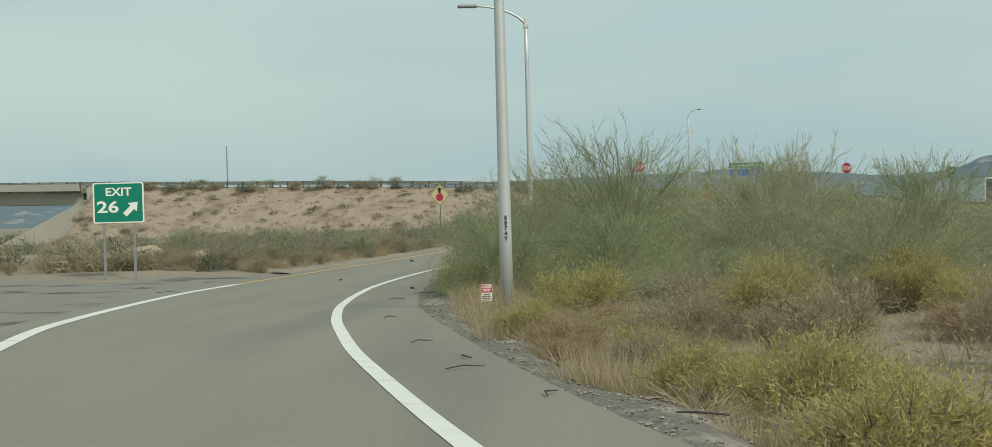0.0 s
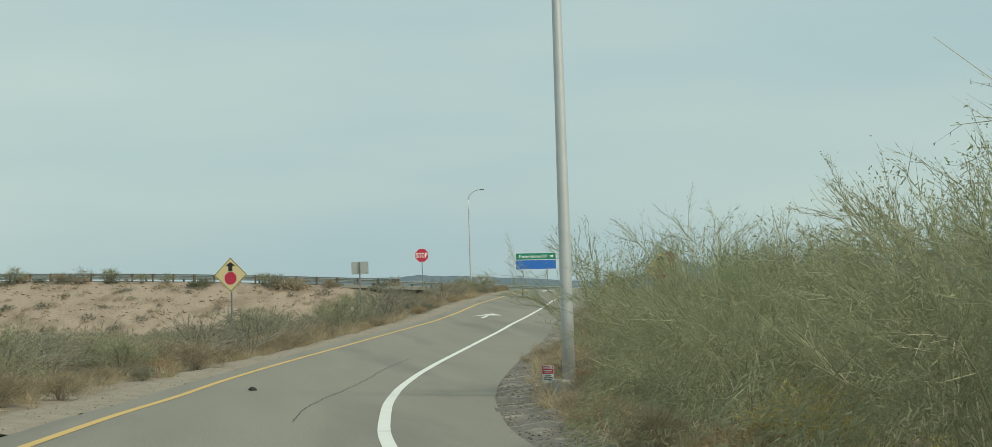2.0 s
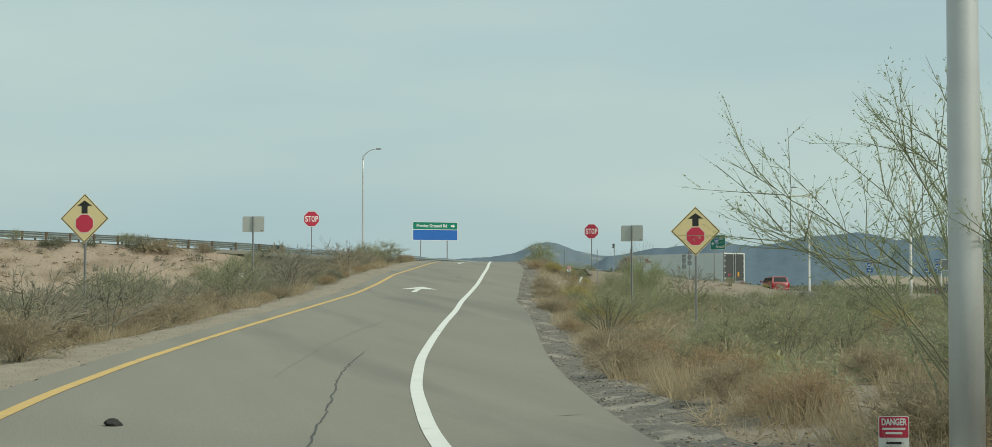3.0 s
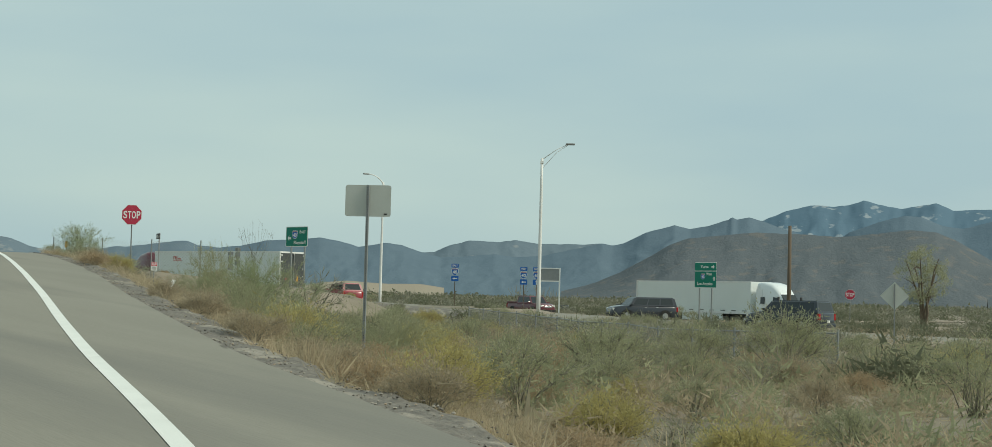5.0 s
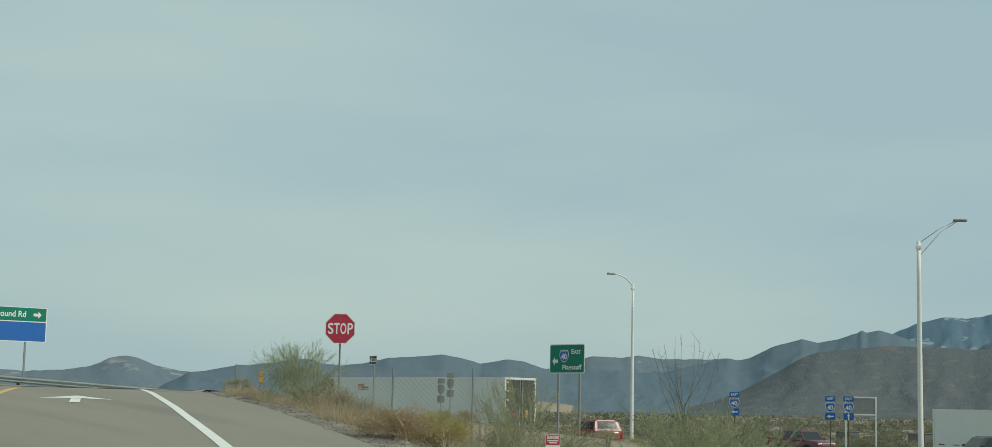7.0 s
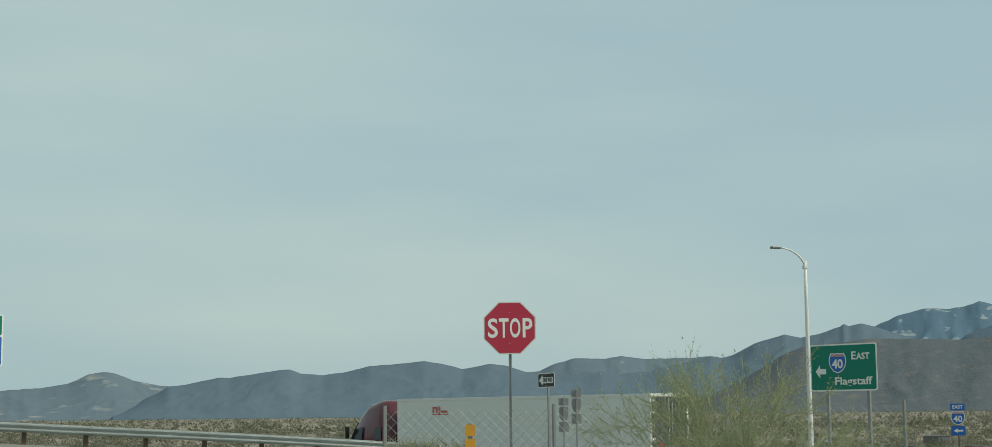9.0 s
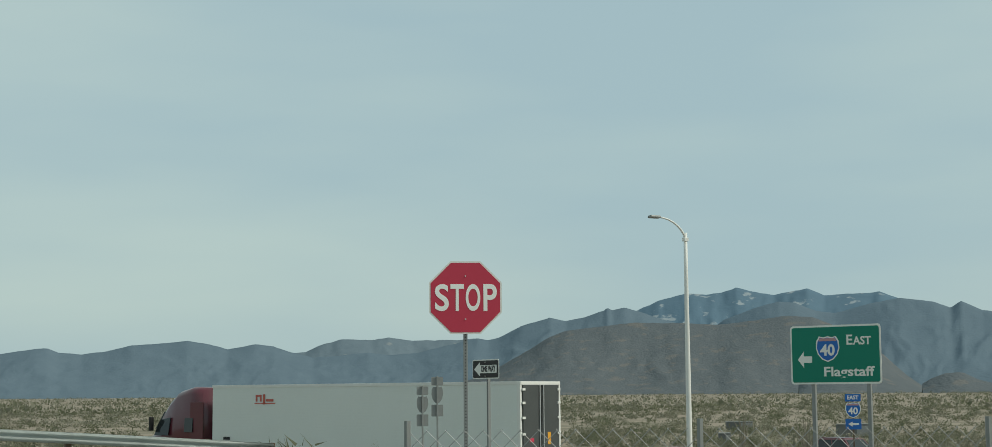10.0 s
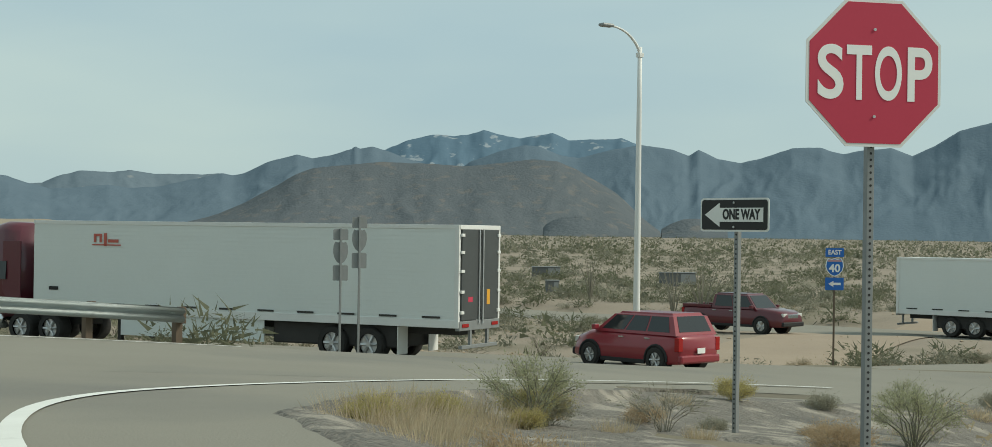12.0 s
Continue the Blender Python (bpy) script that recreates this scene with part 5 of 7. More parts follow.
def semi_truck(m, label, paint, door_label):
    """A tractor with a sleeper cab and a 16 m box trailer; the trailer's rear end is at x = 0, the front at +x."""
    s = thing("semi_truck", m, label, "truck", "semi trucks")
    tr = part("trailer_box", boxes((0.06, 16.1, -1.3, 1.3, 1.18, 4.08), bevel=0.03), "trailer", s, "white trailer side panels")
    rib = mesh(boxes((0.1, 16.06, -0.004, 0.004, -0.012, 0.012)), "rib")
    rib.materials.append(M["trailer"])
    for k in range(20):
        for sy in (-1, 1):
            o = new("rib", rib)
            o.location, o.parent = (0, sy * 1.302, 1.44 + k * 0.13), tr
    for sy in (-1, 1):
        part("bottom_rail", boxes((0.05, 16.1, sy * 1.31 - 0.02, sy * 1.31 + 0.02, 1.10, 1.34), bevel=0.008), "white_steel", tr)
        part("top_rail", boxes((0.05, 16.1, sy * 1.305 - 0.015, sy * 1.305 + 0.015, 3.98, 4.10), bevel=0.006), "white_steel", tr)
        part("corner_post", boxes((0.0, 0.14, sy * 1.29 - 0.06, sy * 1.29 + 0.045, 1.1, 4.1), bevel=0.01), "white_steel", tr)
        mk = mesh(boxes((-0.3, 0.3, -0.004, 0.004, -0.03, 0.03)), "reflective_mark")
        mk.materials.append(M["chassis"])
        for k in range(11):
            o = new("reflective_mark", mk)
            o.location, o.parent = (0.9 + k * 1.45, sy * 1.336, 1.40), tr
        part("door", boxes((-0.03, 0.02, sy * 0.61 - 0.57, sy * 0.61 + 0.57, 1.32, 3.97), bevel=0.015), "trailer_door", s, door_label)
        d = part("lock_rod", tube(bmesh.new(), [(-0.06, sy * 0.12, 1.2), (-0.06, sy * 0.12, 3.98)], 0.022, 6), "galv", s)
        for z in (1.55, 2.15, 2.75, 3.3, 3.8):
            part("hinge", boxes((-0.07, 0.0, sy * 1.17 - 0.09, sy * 1.17 + 0.09, z - 0.045, z + 0.045), bevel=0.01), "white_steel", s)
        part("tail_lamp", boxes((-0.05, 0.0, sy * 0.95 - 0.2, sy * 0.95 + 0.2, 1.12, 1.22)), "lamp_red", s)
        part("mud_flap", boxes((2.05, 2.07, sy * 0.95 - 0.3, sy * 0.95 + 0.3, 0.25, 1.08)), "sign_white", s, "white mud flap")
        part("side_skirt", boxes((6.8, 12.4, sy * 1.24 - 0.015, sy * 1.24 + 0.015, 0.42, 1.12)), "trailer", s, "white side skirt")
        for x in (3.05, 4.35):
            wheel(s, x, sy * 1.0, 0.51, 0.55, side=sy)
        for x in (15.4, 16.7):
            wheel(s, x, sy * 1.0, 0.51, 0.55, side=sy)
        wheel(s, 20.3, sy * 1.06, 0.51, 0.32, side=sy)
        part("landing_leg", boxes((12.7, 12.85, sy * 0.8 - 0.07, sy * 0.8 + 0.07, 0.15, 1.1)), "chassis", s)
        part("fuel_tank", tube(bmesh.new(), [(17.6, sy * 0.98, 0.72), (19.2, sy * 0.98, 0.72)], 0.30, 16), "chrome", s, "polished fuel tank", smooth=True)
        part("exhaust_fairing", boxes((16.75, 17.55, sy * 1.2 - 0.03, sy * 1.2 + 0.03, 1.1, 3.4), bevel=0.02), paint, s)
        part("mirror", boxes((19.72, 19.84, sy * 1.42 - 0.1, sy * 1.42 + 0.1, 2.15, 2.75), bevel=0.02), "plastic", s)
    part("header", boxes((-0.02, 0.1, -1.3, 1.3, 3.97, 4.1), bevel=0.01), "white_steel", s)
    part("rear_sill", boxes((-0.03, 0.12, -1.3, 1.3, 1.02, 1.30), bevel=0.015), "galv_dull", s)
    for y in (-0.55, 0.55):
        part("underride_leg", boxes((-0.02, 0.06, y - 0.05, y + 0.05, 0.52, 1.05)), "galv_dull", s)
    part("underride_bar", boxes((-0.04, 0.08, -1.15, 1.15, 0.49, 0.59), bevel=0.01), "galv_dull", s)
    part("bogie", boxes((2.2, 6.6, -1.05, 1.05, 0.42, 1.1), bevel=0.05), "chassis", s, "dark axle frame")
    part("subframe", boxes((0.4, 16, -0.5, 0.5, 0.85, 1.16)), "chassis", s)
    part("tractor_frame", boxes((14.6, 20.6, -0.45, 0.45, 0.62, 0.95)), "chassis", s)
    part("notice", boxes((-0.035, -0.028, -0.62, -0.42, 1.75, 2.2)), "amber", s, "yellow notice on the door")
    part("notice", boxes((-0.035, -0.028, 0.5, 0.78, 1.85, 2.0)), "red", s, "red notice on the door")
    st = [(16.85, 1.22, 1.18, 0.95, 3.98), (17.6, 1.25, 1.16, 0.8, 4.05), (18.5, 1.25, 1.10, 0.8, 3.86), (19.1, 1.25, 1.02, 0.8, 3.45), (19.55, 1.24, 0.98, 0.8, 2.95), (19.95, 1.23, 0.96, 0.75, 2.38), (20.15, 1.22, 0.95, 0.75, 2.05),
          (20.7, 1.20, 0.86, 0.6, 1.86), (21.2, 1.16, 0.72, 0.55, 1.66), (21.45, 1.08, 0.62, 0.5, 1.42)]
    cab = part("cab", ring_loft(bmesh.new(), st, 0.30), paint, s, "rounded sleeper cab", smooth=True)
    for sy in (1, -1):
        q = [(18.85, sy * 1.262, 1.95), (19.75, sy * 1.25, 1.95), (19.52, sy * 1.11, 2.62), (18.85, sy * 1.13, 2.72)]
        pane(cab, q if sy < 0 else q[::-1], 0.03)
        q = [(17.35, sy * 1.262, 2.1), (17.85, sy * 1.262, 2.1), (17.85, sy * 1.225, 2.7), (17.35, sy * 1.225, 2.7)]
        pane(cab, q if sy < 0 else q[::-1], 0.03)
        part("headlamp", boxes((21.02, 21.3, sy * 0.93 - 0.16, sy * 0.93 + 0.16, 0.95, 1.25), bevel=0.04), "lamp_clear", s)
    pane(cab, [(20.02, -0.86, 2.2), (20.02, 0.86, 2.2), (19.52, 0.84, 2.92), (19.52, -0.84, 2.92)], 0.09, name="windscreen")
    part("grille", boxes((21.3, 21.5, -0.55, 0.55, 0.75, 1.35), bevel=0.05), "chrome", s)
    part("bumper", boxes((21.0, 21.55, -1.15, 1.15, 0.32, 0.68), bevel=0.10), "plastic" if paint == "truck_white" else paint, s)
    return s


tk = semi_truck(pose(54.98, 162.2, -1.95, 0, 0, 105.6), "maroon semi truck with a long white box trailer on the on-ramp", "maroon", "dark metal rear door")
# red company mark on the trailer side, as plain shapes
mk = part("red_mark", boxes((13.42, 13.52, 1.318, 1.325, 3.40, 3.68), (13.18, 13.28, 1.318, 1.325, 3.40, 3.68), (13.28, 13.42, 1.318, 1.325, 3.60, 3.68), (12.98, 13.10, 1.318, 1.325, 3.28, 3.70), (12.50, 12.92, 1.318, 1.325, 3.40, 3.50), (12.40, 13.58, 1.318, 1.325, 3.30, 3.34)), "mark_red", tk, "red mark on the trailer side")
part("print_bar", boxes((15.0, 15.4, 1.318, 1.325, 1.80, 1.92)), "plastic", tk, "dark print on the trailer side")
mk["kind"] = "stuff"
semi_truck(pose(98.6, 171.0, -3.12, 0, 0, -89), "white semi truck with a white box trailer at a stop sign", "truck_white", "white rear door")
stop_sign(99.0 + 4.8, 148.6, 0.0, -60, 0.91, -3.2, "small red stop sign beside the white truck")

# back of a diamond sign near the side road
s = thing("sign_back", place(54.4, 98.8, -0.54, -45), "bare back of a diamond sign on a post", "road sign", "sign backs")
part("panel", plate(bmesh.new(), [(0, -0.65), (0.65, 0), (0, 0.65), (-0.65, 0)], 0, 0.005), "sign_back", s)
part("post", boxes((-0.03, 0.03, -0.07, -0.004, ground_z(54.4, 98.8) + 0.5, 0.55), bevel=0.006), "galv_dull", s)

# utility cabinets in the desert
for x, y, w, h in ((140.3, 215.9, 3.3, 1.0), (152.7, 242.4, 3.0, 0.9), (120.0, 214.0, 1.0, 0.7)):
    z = ground_z(x, y)
    s = thing("utility_cabinet", pose(x, y, z, 0, 0, -40), "dark grey utility cabinet in the desert scrub", "cabinet", "utility cabinets")
    part("case", boxes((-w / 2, w / 2, -0.5, 0.5, 0.1, h + 0.3), bevel=0.03), "galv_dark", s)
    part("door", boxes((w * 0.05, w / 2 - 0.05, -0.52, -0.5, 0.18, h + 0.2), bevel=0.006), "galv_dull", s)
    part("lid", boxes((-w / 2 - 0.04, w / 2 + 0.04, -0.54, 0.54, h + 0.3, h + 0.38), bevel=0.02), "galv_dull", s)
    part("skid", boxes((-w / 2, w / 2, -0.45, 0.45, -0.2, 0.1)), "concrete", s)
s = thing("notice_board", pose(74.0, 153.55, ground_z(74.0, 153.55), 0, 0, -42), "grey board in a white frame on two posts", "notice board")
bz = 0.75 - ground_z(74.0, 153.55)
part("board", boxes((-0.86, 0.86, -0.02, 0.02, bz - 0.38, bz + 0.62), bevel=0.01), "galv_dull", s)
for dx in (-0.9, 0.9):
    part("post", boxes((dx - 0.05, dx + 0.05, -0.05, 0.05, -0.2, bz + 0.66), bevel=0.01), "white_steel", s)
for dz in (-0.42, 0.62):
    part("rail", boxes((-0.95, 0.95, -0.045, 0.045, bz + dz, bz + dz + 0.09), bevel=0.01), "white_steel", s)

# ---- plants ----
rng = np.random.default_rng(7)


def blades(centres, dirs, length, width, droop=0.0):
    """Thin leaf blades as triangles: arrays of places and directions give vertices and faces."""
    n = len(centres)
    d = dirs / np.maximum(np.linalg.norm(dirs, axis=1)[:, None], 1e-6)
    side = np.cross(d, rng.normal(size=(n, 3)))
    side /= np.maximum(np.linalg.norm(side, axis=1)[:, None], 1e-6)
    L = length * rng.uniform(0.6, 1.3, (n, 1))
    w = width * rng.uniform(0.6, 1.4, (n, 1))
    tip = centres + d * L
    tip[:, 2] -= droop * L[:, 0]
    v = np.stack([centres - side * w, centres + side * w, tip + side * w * 0.25], 1).reshape(-1, 3)
    return v, np.arange(3 * n).reshape(-1, 3)


def raw_mesh(name, v, f, material):
    me = bpy.data.meshes.new(name)
    me.from_pydata(v.tolist(), [], f.tolist())
    me.materials.append(M[material])
    return me


def branch_paths(h, r, n_main, n_sub, seed, up=1.2, n=5):
    """Wandering stems: each a list of points, thick to thin, with side twigs."""
    g = np.random.default_rng(seed)
    out = []
    for k in range(n_main):
        a = math.tau * (k + g.uniform(0, 0.8)) / n_main
        reach = r * math.sqrt(g.uniform(0.03, 1.0))
        top = h * (1.0 - 0.45 * (reach / r) ** 2) * g.uniform(0.7, 1.05)
        p = np.array([g.normal(0, 0.06 * r), g.normal(0, 0.06 * r), -0.05])
        end = np.array([math.cos(a) * reach, math.sin(a) * reach, top])
        pts = [p]
        for i in range(1, n + 1):
            u = i / n
            q = p * (1 - u) + end * u
            q[2] = top * (u ** (1 / up))
            q[:2] = p[:2] + (end[:2] - p[:2]) * u ** 1.15
            q += g.normal(0, 0.035 * r, 3) * (1 - 0.3 * u)
            pts.append(q)
        out.append((pts, 0.010 * h + 0.004))
        for j in range(n_sub):
            i = g.integers(2, n)
            s = pts[i]
            dv = pts[i] - pts[i - 1]
            dv = dv / np.linalg.norm(dv) + g.normal(0, 0.55, 3)
            dv[2] = abs(dv[2]) * 0.6 + 0.15
            L = g.uniform(0.12, 0.34) * h
            tw = [s, s + dv * L * 0.5 + g.normal(0, 0.03, 3), s + dv * L + g.normal(0, 0.06, 3)]
            out.append((tw, 0.005 * h + 0.002))
    return out


def fan_crown(h, r, n_main, n_fork, g):
    """Stems that rise from one foot and arch outwards to a domed top, forked twice; also places and directions of the end twigs."""
    out, tc, td = [], [], []
    for k in range(n_main):
        a = math.tau * (k + g.uniform(0, 0.9)) / n_main * 1.0 + g.uniform(0, 0.5)
        q = math.sqrt(g.uniform(0.02, 1.0))
        top = h * math.sqrt(1 - 0.62 * q * q) * g.uniform(0.80, 1.02)
        foot = g.normal(0, 0.07 * r, 2)
        n = 5
        wob = g.normal(0, 0.022 * r, (n + 1, 3))
        pts = []
        for i in range(n + 1):
            u = i / n
            hor = q * r * u ** 1.35
            pts.append(np.array([foot[0] + math.cos(a) * hor, foot[1] + math.sin(a) * hor, top * (1 - (1 - u) ** 1.5) - 0.05]) + wob[i] * (0.3 + u))
        out.append((pts, 0.0040 * h + 0.0015))
        for j in range(n_fork):
            i = int(g.integers(2, n))
            s = pts[i] + (pts[i + 1] - pts[i]) * g.uniform()
            dv = pts[i + 1] - pts[i]
            dv = dv / np.linalg.norm(dv) + g.normal(0, 0.42, 3) + np.array([0, 0, 0.12])
            dv /= np.linalg.norm(dv)
            L = g.uniform(0.14, 0.30) * h
            bend = np.array([0, 0, g.uniform(-0.1, 0.12) * L])
            tw = [s, s + dv * L * 0.5 + bend + g.normal(0, 0.02, 3), s + dv * L]
            out.append((tw, 0.0017 * h + 0.0008))
            for _ in range(11):
                u = g.uniform(0.15, 1.0)
                tc.append(tw[0] + (tw[1] - tw[0]) * 2 * u if u < 0.5 else tw[1] + (tw[2] - tw[1]) * (2 * u - 1))
                td.append(dv + g.normal(0, 0.38, 3) + np.array([0, 0, 0.1]))
    return out, np.array(tc), np.array(td)


def stems_mesh(name, paths, material, sides=3):
    bm = bmesh.new()
    for pts, r in paths:
        n = len(pts) - 1
        tube(bm, pts, [max(0.0016, r * (1 - 0.85 * i / n)) for i in range(n + 1)], sides, False)
    me = mesh(bm, name)
    me.materials.append(M[material])
    return me


def plant(kind, variant):
    """Meshes of a plant: stems and foliage, with base at the origin."""
    seed = hash_seed(kind, variant)
    g = np.random.default_rng(seed)
    if kind in ("verde_tall", "verde_low", "verde_far", "verde_open"):
        open_crown = kind == "verde_open"
        tall, far = kind in ("verde_tall", "verde_open"), kind == "verde_far"
        h, r = (3.3, 2.1) if tall else (1.9, 1.9)
        paths, tc, td = fan_crown(h, r, 10 if far else 26 if open_crown else 34, 3 if far else 11 if open_crown else 13, g)
        n = 1300 if far else 1500 if open_crown else 12500
        low = 0.60 if tall else 0.72
        # leafy mass of the lower crown, hanging outwards, in clumps
        a, q = g.uniform(0, math.tau, 3 * n), g.uniform(0, 1, 3 * n) ** 0.42
        el = np.arcsin(g.uniform(0.0, 1, 3 * n))
        c = np.stack([np.cos(a) * np.cos(el) * q * r, np.sin(a) * np.cos(el) * q * r, np.sin(el) * q * h * low + 0.05], 1)
        if open_crown:
            c = c * np.array([0.75, 0.75, 1]) + np.array([0, 0, 0.30 * h]) * (0.3 + q[:, None])
        lump = np.array([noise.noise(Vector(p) * 1.6 + Vector((variant * 7.0, 0, 0))) + 0.5 * noise.noise(Vector(p) * 4.1) for p in c])
        c = c[np.argsort(-lump + g.uniform(0, 0.5, 3 * n))[:n]]
        d = np.stack([c[:, 0] / r, c[:, 1] / r, np.full(n, -0.25)], 1) + g.normal(0, 0.55, (n, 3))
        v, f = blades(c, d, 0.22 if far else 0.078, 0.016 if far else 0.0064, 0.2)
        # fine switch-like twigs of the upper crown
        v2, f2 = blades(tc, td, 0.25 if tall else 0.21, 0.005 if far else 0.0026, 0.0)
        if not far:
            # tiny leaflets strung along the end twigs
            k = np.repeat(np.arange(len(tc)), 3)
            u = g.uniform(0.1, 0.9, (len(k), 1))
            dn = td[k] / np.linalg.norm(td[k], axis=1)[:, None]
            v4, f4 = blades(tc[k] + dn * u * 0.24, dn + g.normal(0, 0.8, (len(k), 3)), 0.030, 0.0055, 0.0)
            v2, f2 = np.concatenate([v2, v4]), np.concatenate([f2, f4 + len(v2)])
        v, f = np.concatenate([v, v2]), np.concatenate([f, f2 + len(v)])
        st = stems_mesh("stem", paths, "verde")
        if not far and not open_crown:
            # pale dead twigs drooping at the outside
            k = 320
            a = g.uniform(0, math.tau, k)
            z = g.uniform(0.1, 0.62, k)
            c = np.stack([np.cos(a) * r * (1.02 - 0.5 * z ** 2), np.sin(a) * r * (1.02 - 0.5 * z ** 2), z * h * low * 1.2], 1) * np.array([1, 1, 1])
            lump = np.array([noise.noise(Vector(p) * 0.9 + Vector((3, variant * 5.0, 0))) for p in c])
            c = c[lump > 0.0]
            d = np.stack([c[:, 0] / r, c[:, 1] / r, np.full(len(c), -0.5)], 1) + g.normal(0, 0.45, (len(c), 3))
            v3, f3 = blades(c, d, 0.36, 0.0026, 0.35)
            add = bmesh.new()
            add.from_mesh(st)
            for t in v3[f3]:
                add.faces.new([add.verts.new(p) for p in t])
            add.to_mesh(st)
            add.free()
        return h, r, st, raw_mesh("foliage", v, f, "leaf_green" if variant % 2 else "leaf_olive")
    if kind in ("creosote", "brown", "sage", "yellow", "rust"):
        h, r, n, m, L, w = {"creosote": (1.45, 1.1, 20, "leaf_olive", 0.055, 0.0095), "brown": (0.75, 0.8, 22, "leaf_brown", 0.060, 0.0070), "sage": (0.62, 0.6, 18, "leaf_grey", 0.045, 0.0090), "yellow": (1.0, 0.85, 30, "leaf_yellow", 0.060, 0.0080),
                            "rust": (0.5, 0.7, 22, "leaf_rust", 0.055, 0.0070)}[kind]
        paths = branch_paths(h, r, n, 4, seed, 1.5, 3)
        per = 22 if kind != "yellow" else 26
        c, d = [], []
        for pts, _ in paths:
            for i in range(1, len(pts)):
                e = pts[i] - pts[i - 1]
                c.append(pts[i - 1] + e * g.uniform(0, 1, (per, 1)) + g.normal(0, 0.075, (per, 3)))
                d.append(e / np.linalg.norm(e) + g.normal(0, 0.6, (per, 3)) + np.array([0, 0, 0.3]))
        v, f = blades(np.concatenate(c), np.concatenate(d), L, w)
        return h, r, stems_mesh("stem", paths, "bark", 3), raw_mesh("foliage", v, f, m)
    if kind == "bare":
        h, r = 1.3, 1.0
        paths = branch_paths(h, r, 14, 7, seed, 1.4, 4)
        c = np.array([p[0][-1] for p in paths])
        d = np.array([p[0][-1] - p[0][-2] for p in paths])
        v, f = blades(np.repeat(c, 6, 0), np.repeat(d, 6, 0) + g.normal(0, 0.07, (6 * len(c), 3)), 0.2, 0.005)
        return h, r, stems_mesh("stem", paths, "bark", 3), raw_mesh("foliage", v, f, "leaf_grey")
    if kind == "mesquite":
        h, r = 7.2, 2.6
        paths = []
        for k in range(5):
            a = math.tau * (k + g.uniform(0, 0.6)) / 5
            pts = [np.array([0.12 * math.cos(a), 0.12 * math.sin(a), -0.2])]
            for i in range(1, 6):
                u = i / 5
                pts.append(np.array([math.cos(a) * r * 0.62 * u ** 1.5, math.sin(a) * r * 0.62 * u ** 1.5, h * 0.82 * u ** 0.9]) + g.normal(0, 0.10, 3))
            paths.append((pts, 0.14))
            for j in range(7):
                i = int(g.integers(2, 5))
                dv = g.normal(0, 1, 3) + np.array([math.cos(a) * 0.6, math.sin(a) * 0.6, 0.4])
                dv /= np.linalg.norm(dv)
                L = g.uniform(0.7, 1.5)
                paths.append(([pts[i], pts[i] + dv * L * 0.5 + g.normal(0, 0.06, 3), pts[i] + dv * L], 0.035))
        n = 9000
        a, el, q = g.uniform(0, math.tau, 4 * n), np.arcsin(g.uniform(-1, 1, 4 * n)), g.uniform(0, 1, 4 * n) ** 0.4
        c = np.stack([np.cos(a) * np.cos(el) * q * r, np.sin(a) * np.cos(el) * q * r, h * 0.64 + np.sin(el) * q * h * 0.36], 1)
        lump = np.array([noise.noise(Vector(p) * 0.9) + 0.5 * noise.noise(Vector(p) * 2.3) for p in c])
        c = c[np.argsort(-lump + g.uniform(0, 0.25, 4 * n))[:n]]
        v, f = blades(c, g.normal(0, 1, (n, 3)), 0.16, 0.022, 0.3)
        return h, r, stems_mesh("stem", paths, "wood_post", 6), raw_mesh("foliage", v, f, "leaf_olive")
    # dry grass clump
    n = 260
    a = g.uniform(0, math.tau, n)
    rr = 0.45 * np.sqrt(g.uniform(0, 1, n))
    c = np.stack([rr * np.cos(a), rr * np.sin(a), np.full(n, -0.02)], 1)
    d = np.stack([np.cos(a) * 0.35 + g.normal(0, 0.25, n), np.sin(a) * 0.35 + g.normal(0, 0.25, n), np.ones(n)], 1)
    v, f = blades(c, d, 0.48, 0.0075)
    return 0.5, 0.5, None, raw_mesh("foliage", v, f, "straw")


def hash_seed(kind, variant):
    return sum(ord(ch) * (i + 3) for i, ch in enumerate(kind)) * 7 + variant * 131


PLANT_LABEL = {"mesquite": ("dark green mesquite tree with several leaning stems", "tree"), "verde_tall": ("tall green palo verde bush with bare upper twigs", "bush"), "verde_open": ("open palo verde bush with bare arching twigs", "bush"), "verde_low": ("dense olive-green palo verde bush", "bush"), "creosote": ("open olive-green creosote bush", "bush"),
               "verde_far": ("olive-green palo verde bush on the flats", "bush"), "rust": ("low rust-brown dried buckwheat shrub", "shrub"), "brown": ("low brown dry desert shrub", "shrub"), "sage": ("small grey-green desert shrub", "shrub"), "yellow": ("rounded yellow-green rabbitbrush shrub", "shrub"), "bare": ("leafless grey twiggy desert shrub", "shrub"), "straw": ("clump of dry straw grass", "grass clump")}
PLANTS = {}


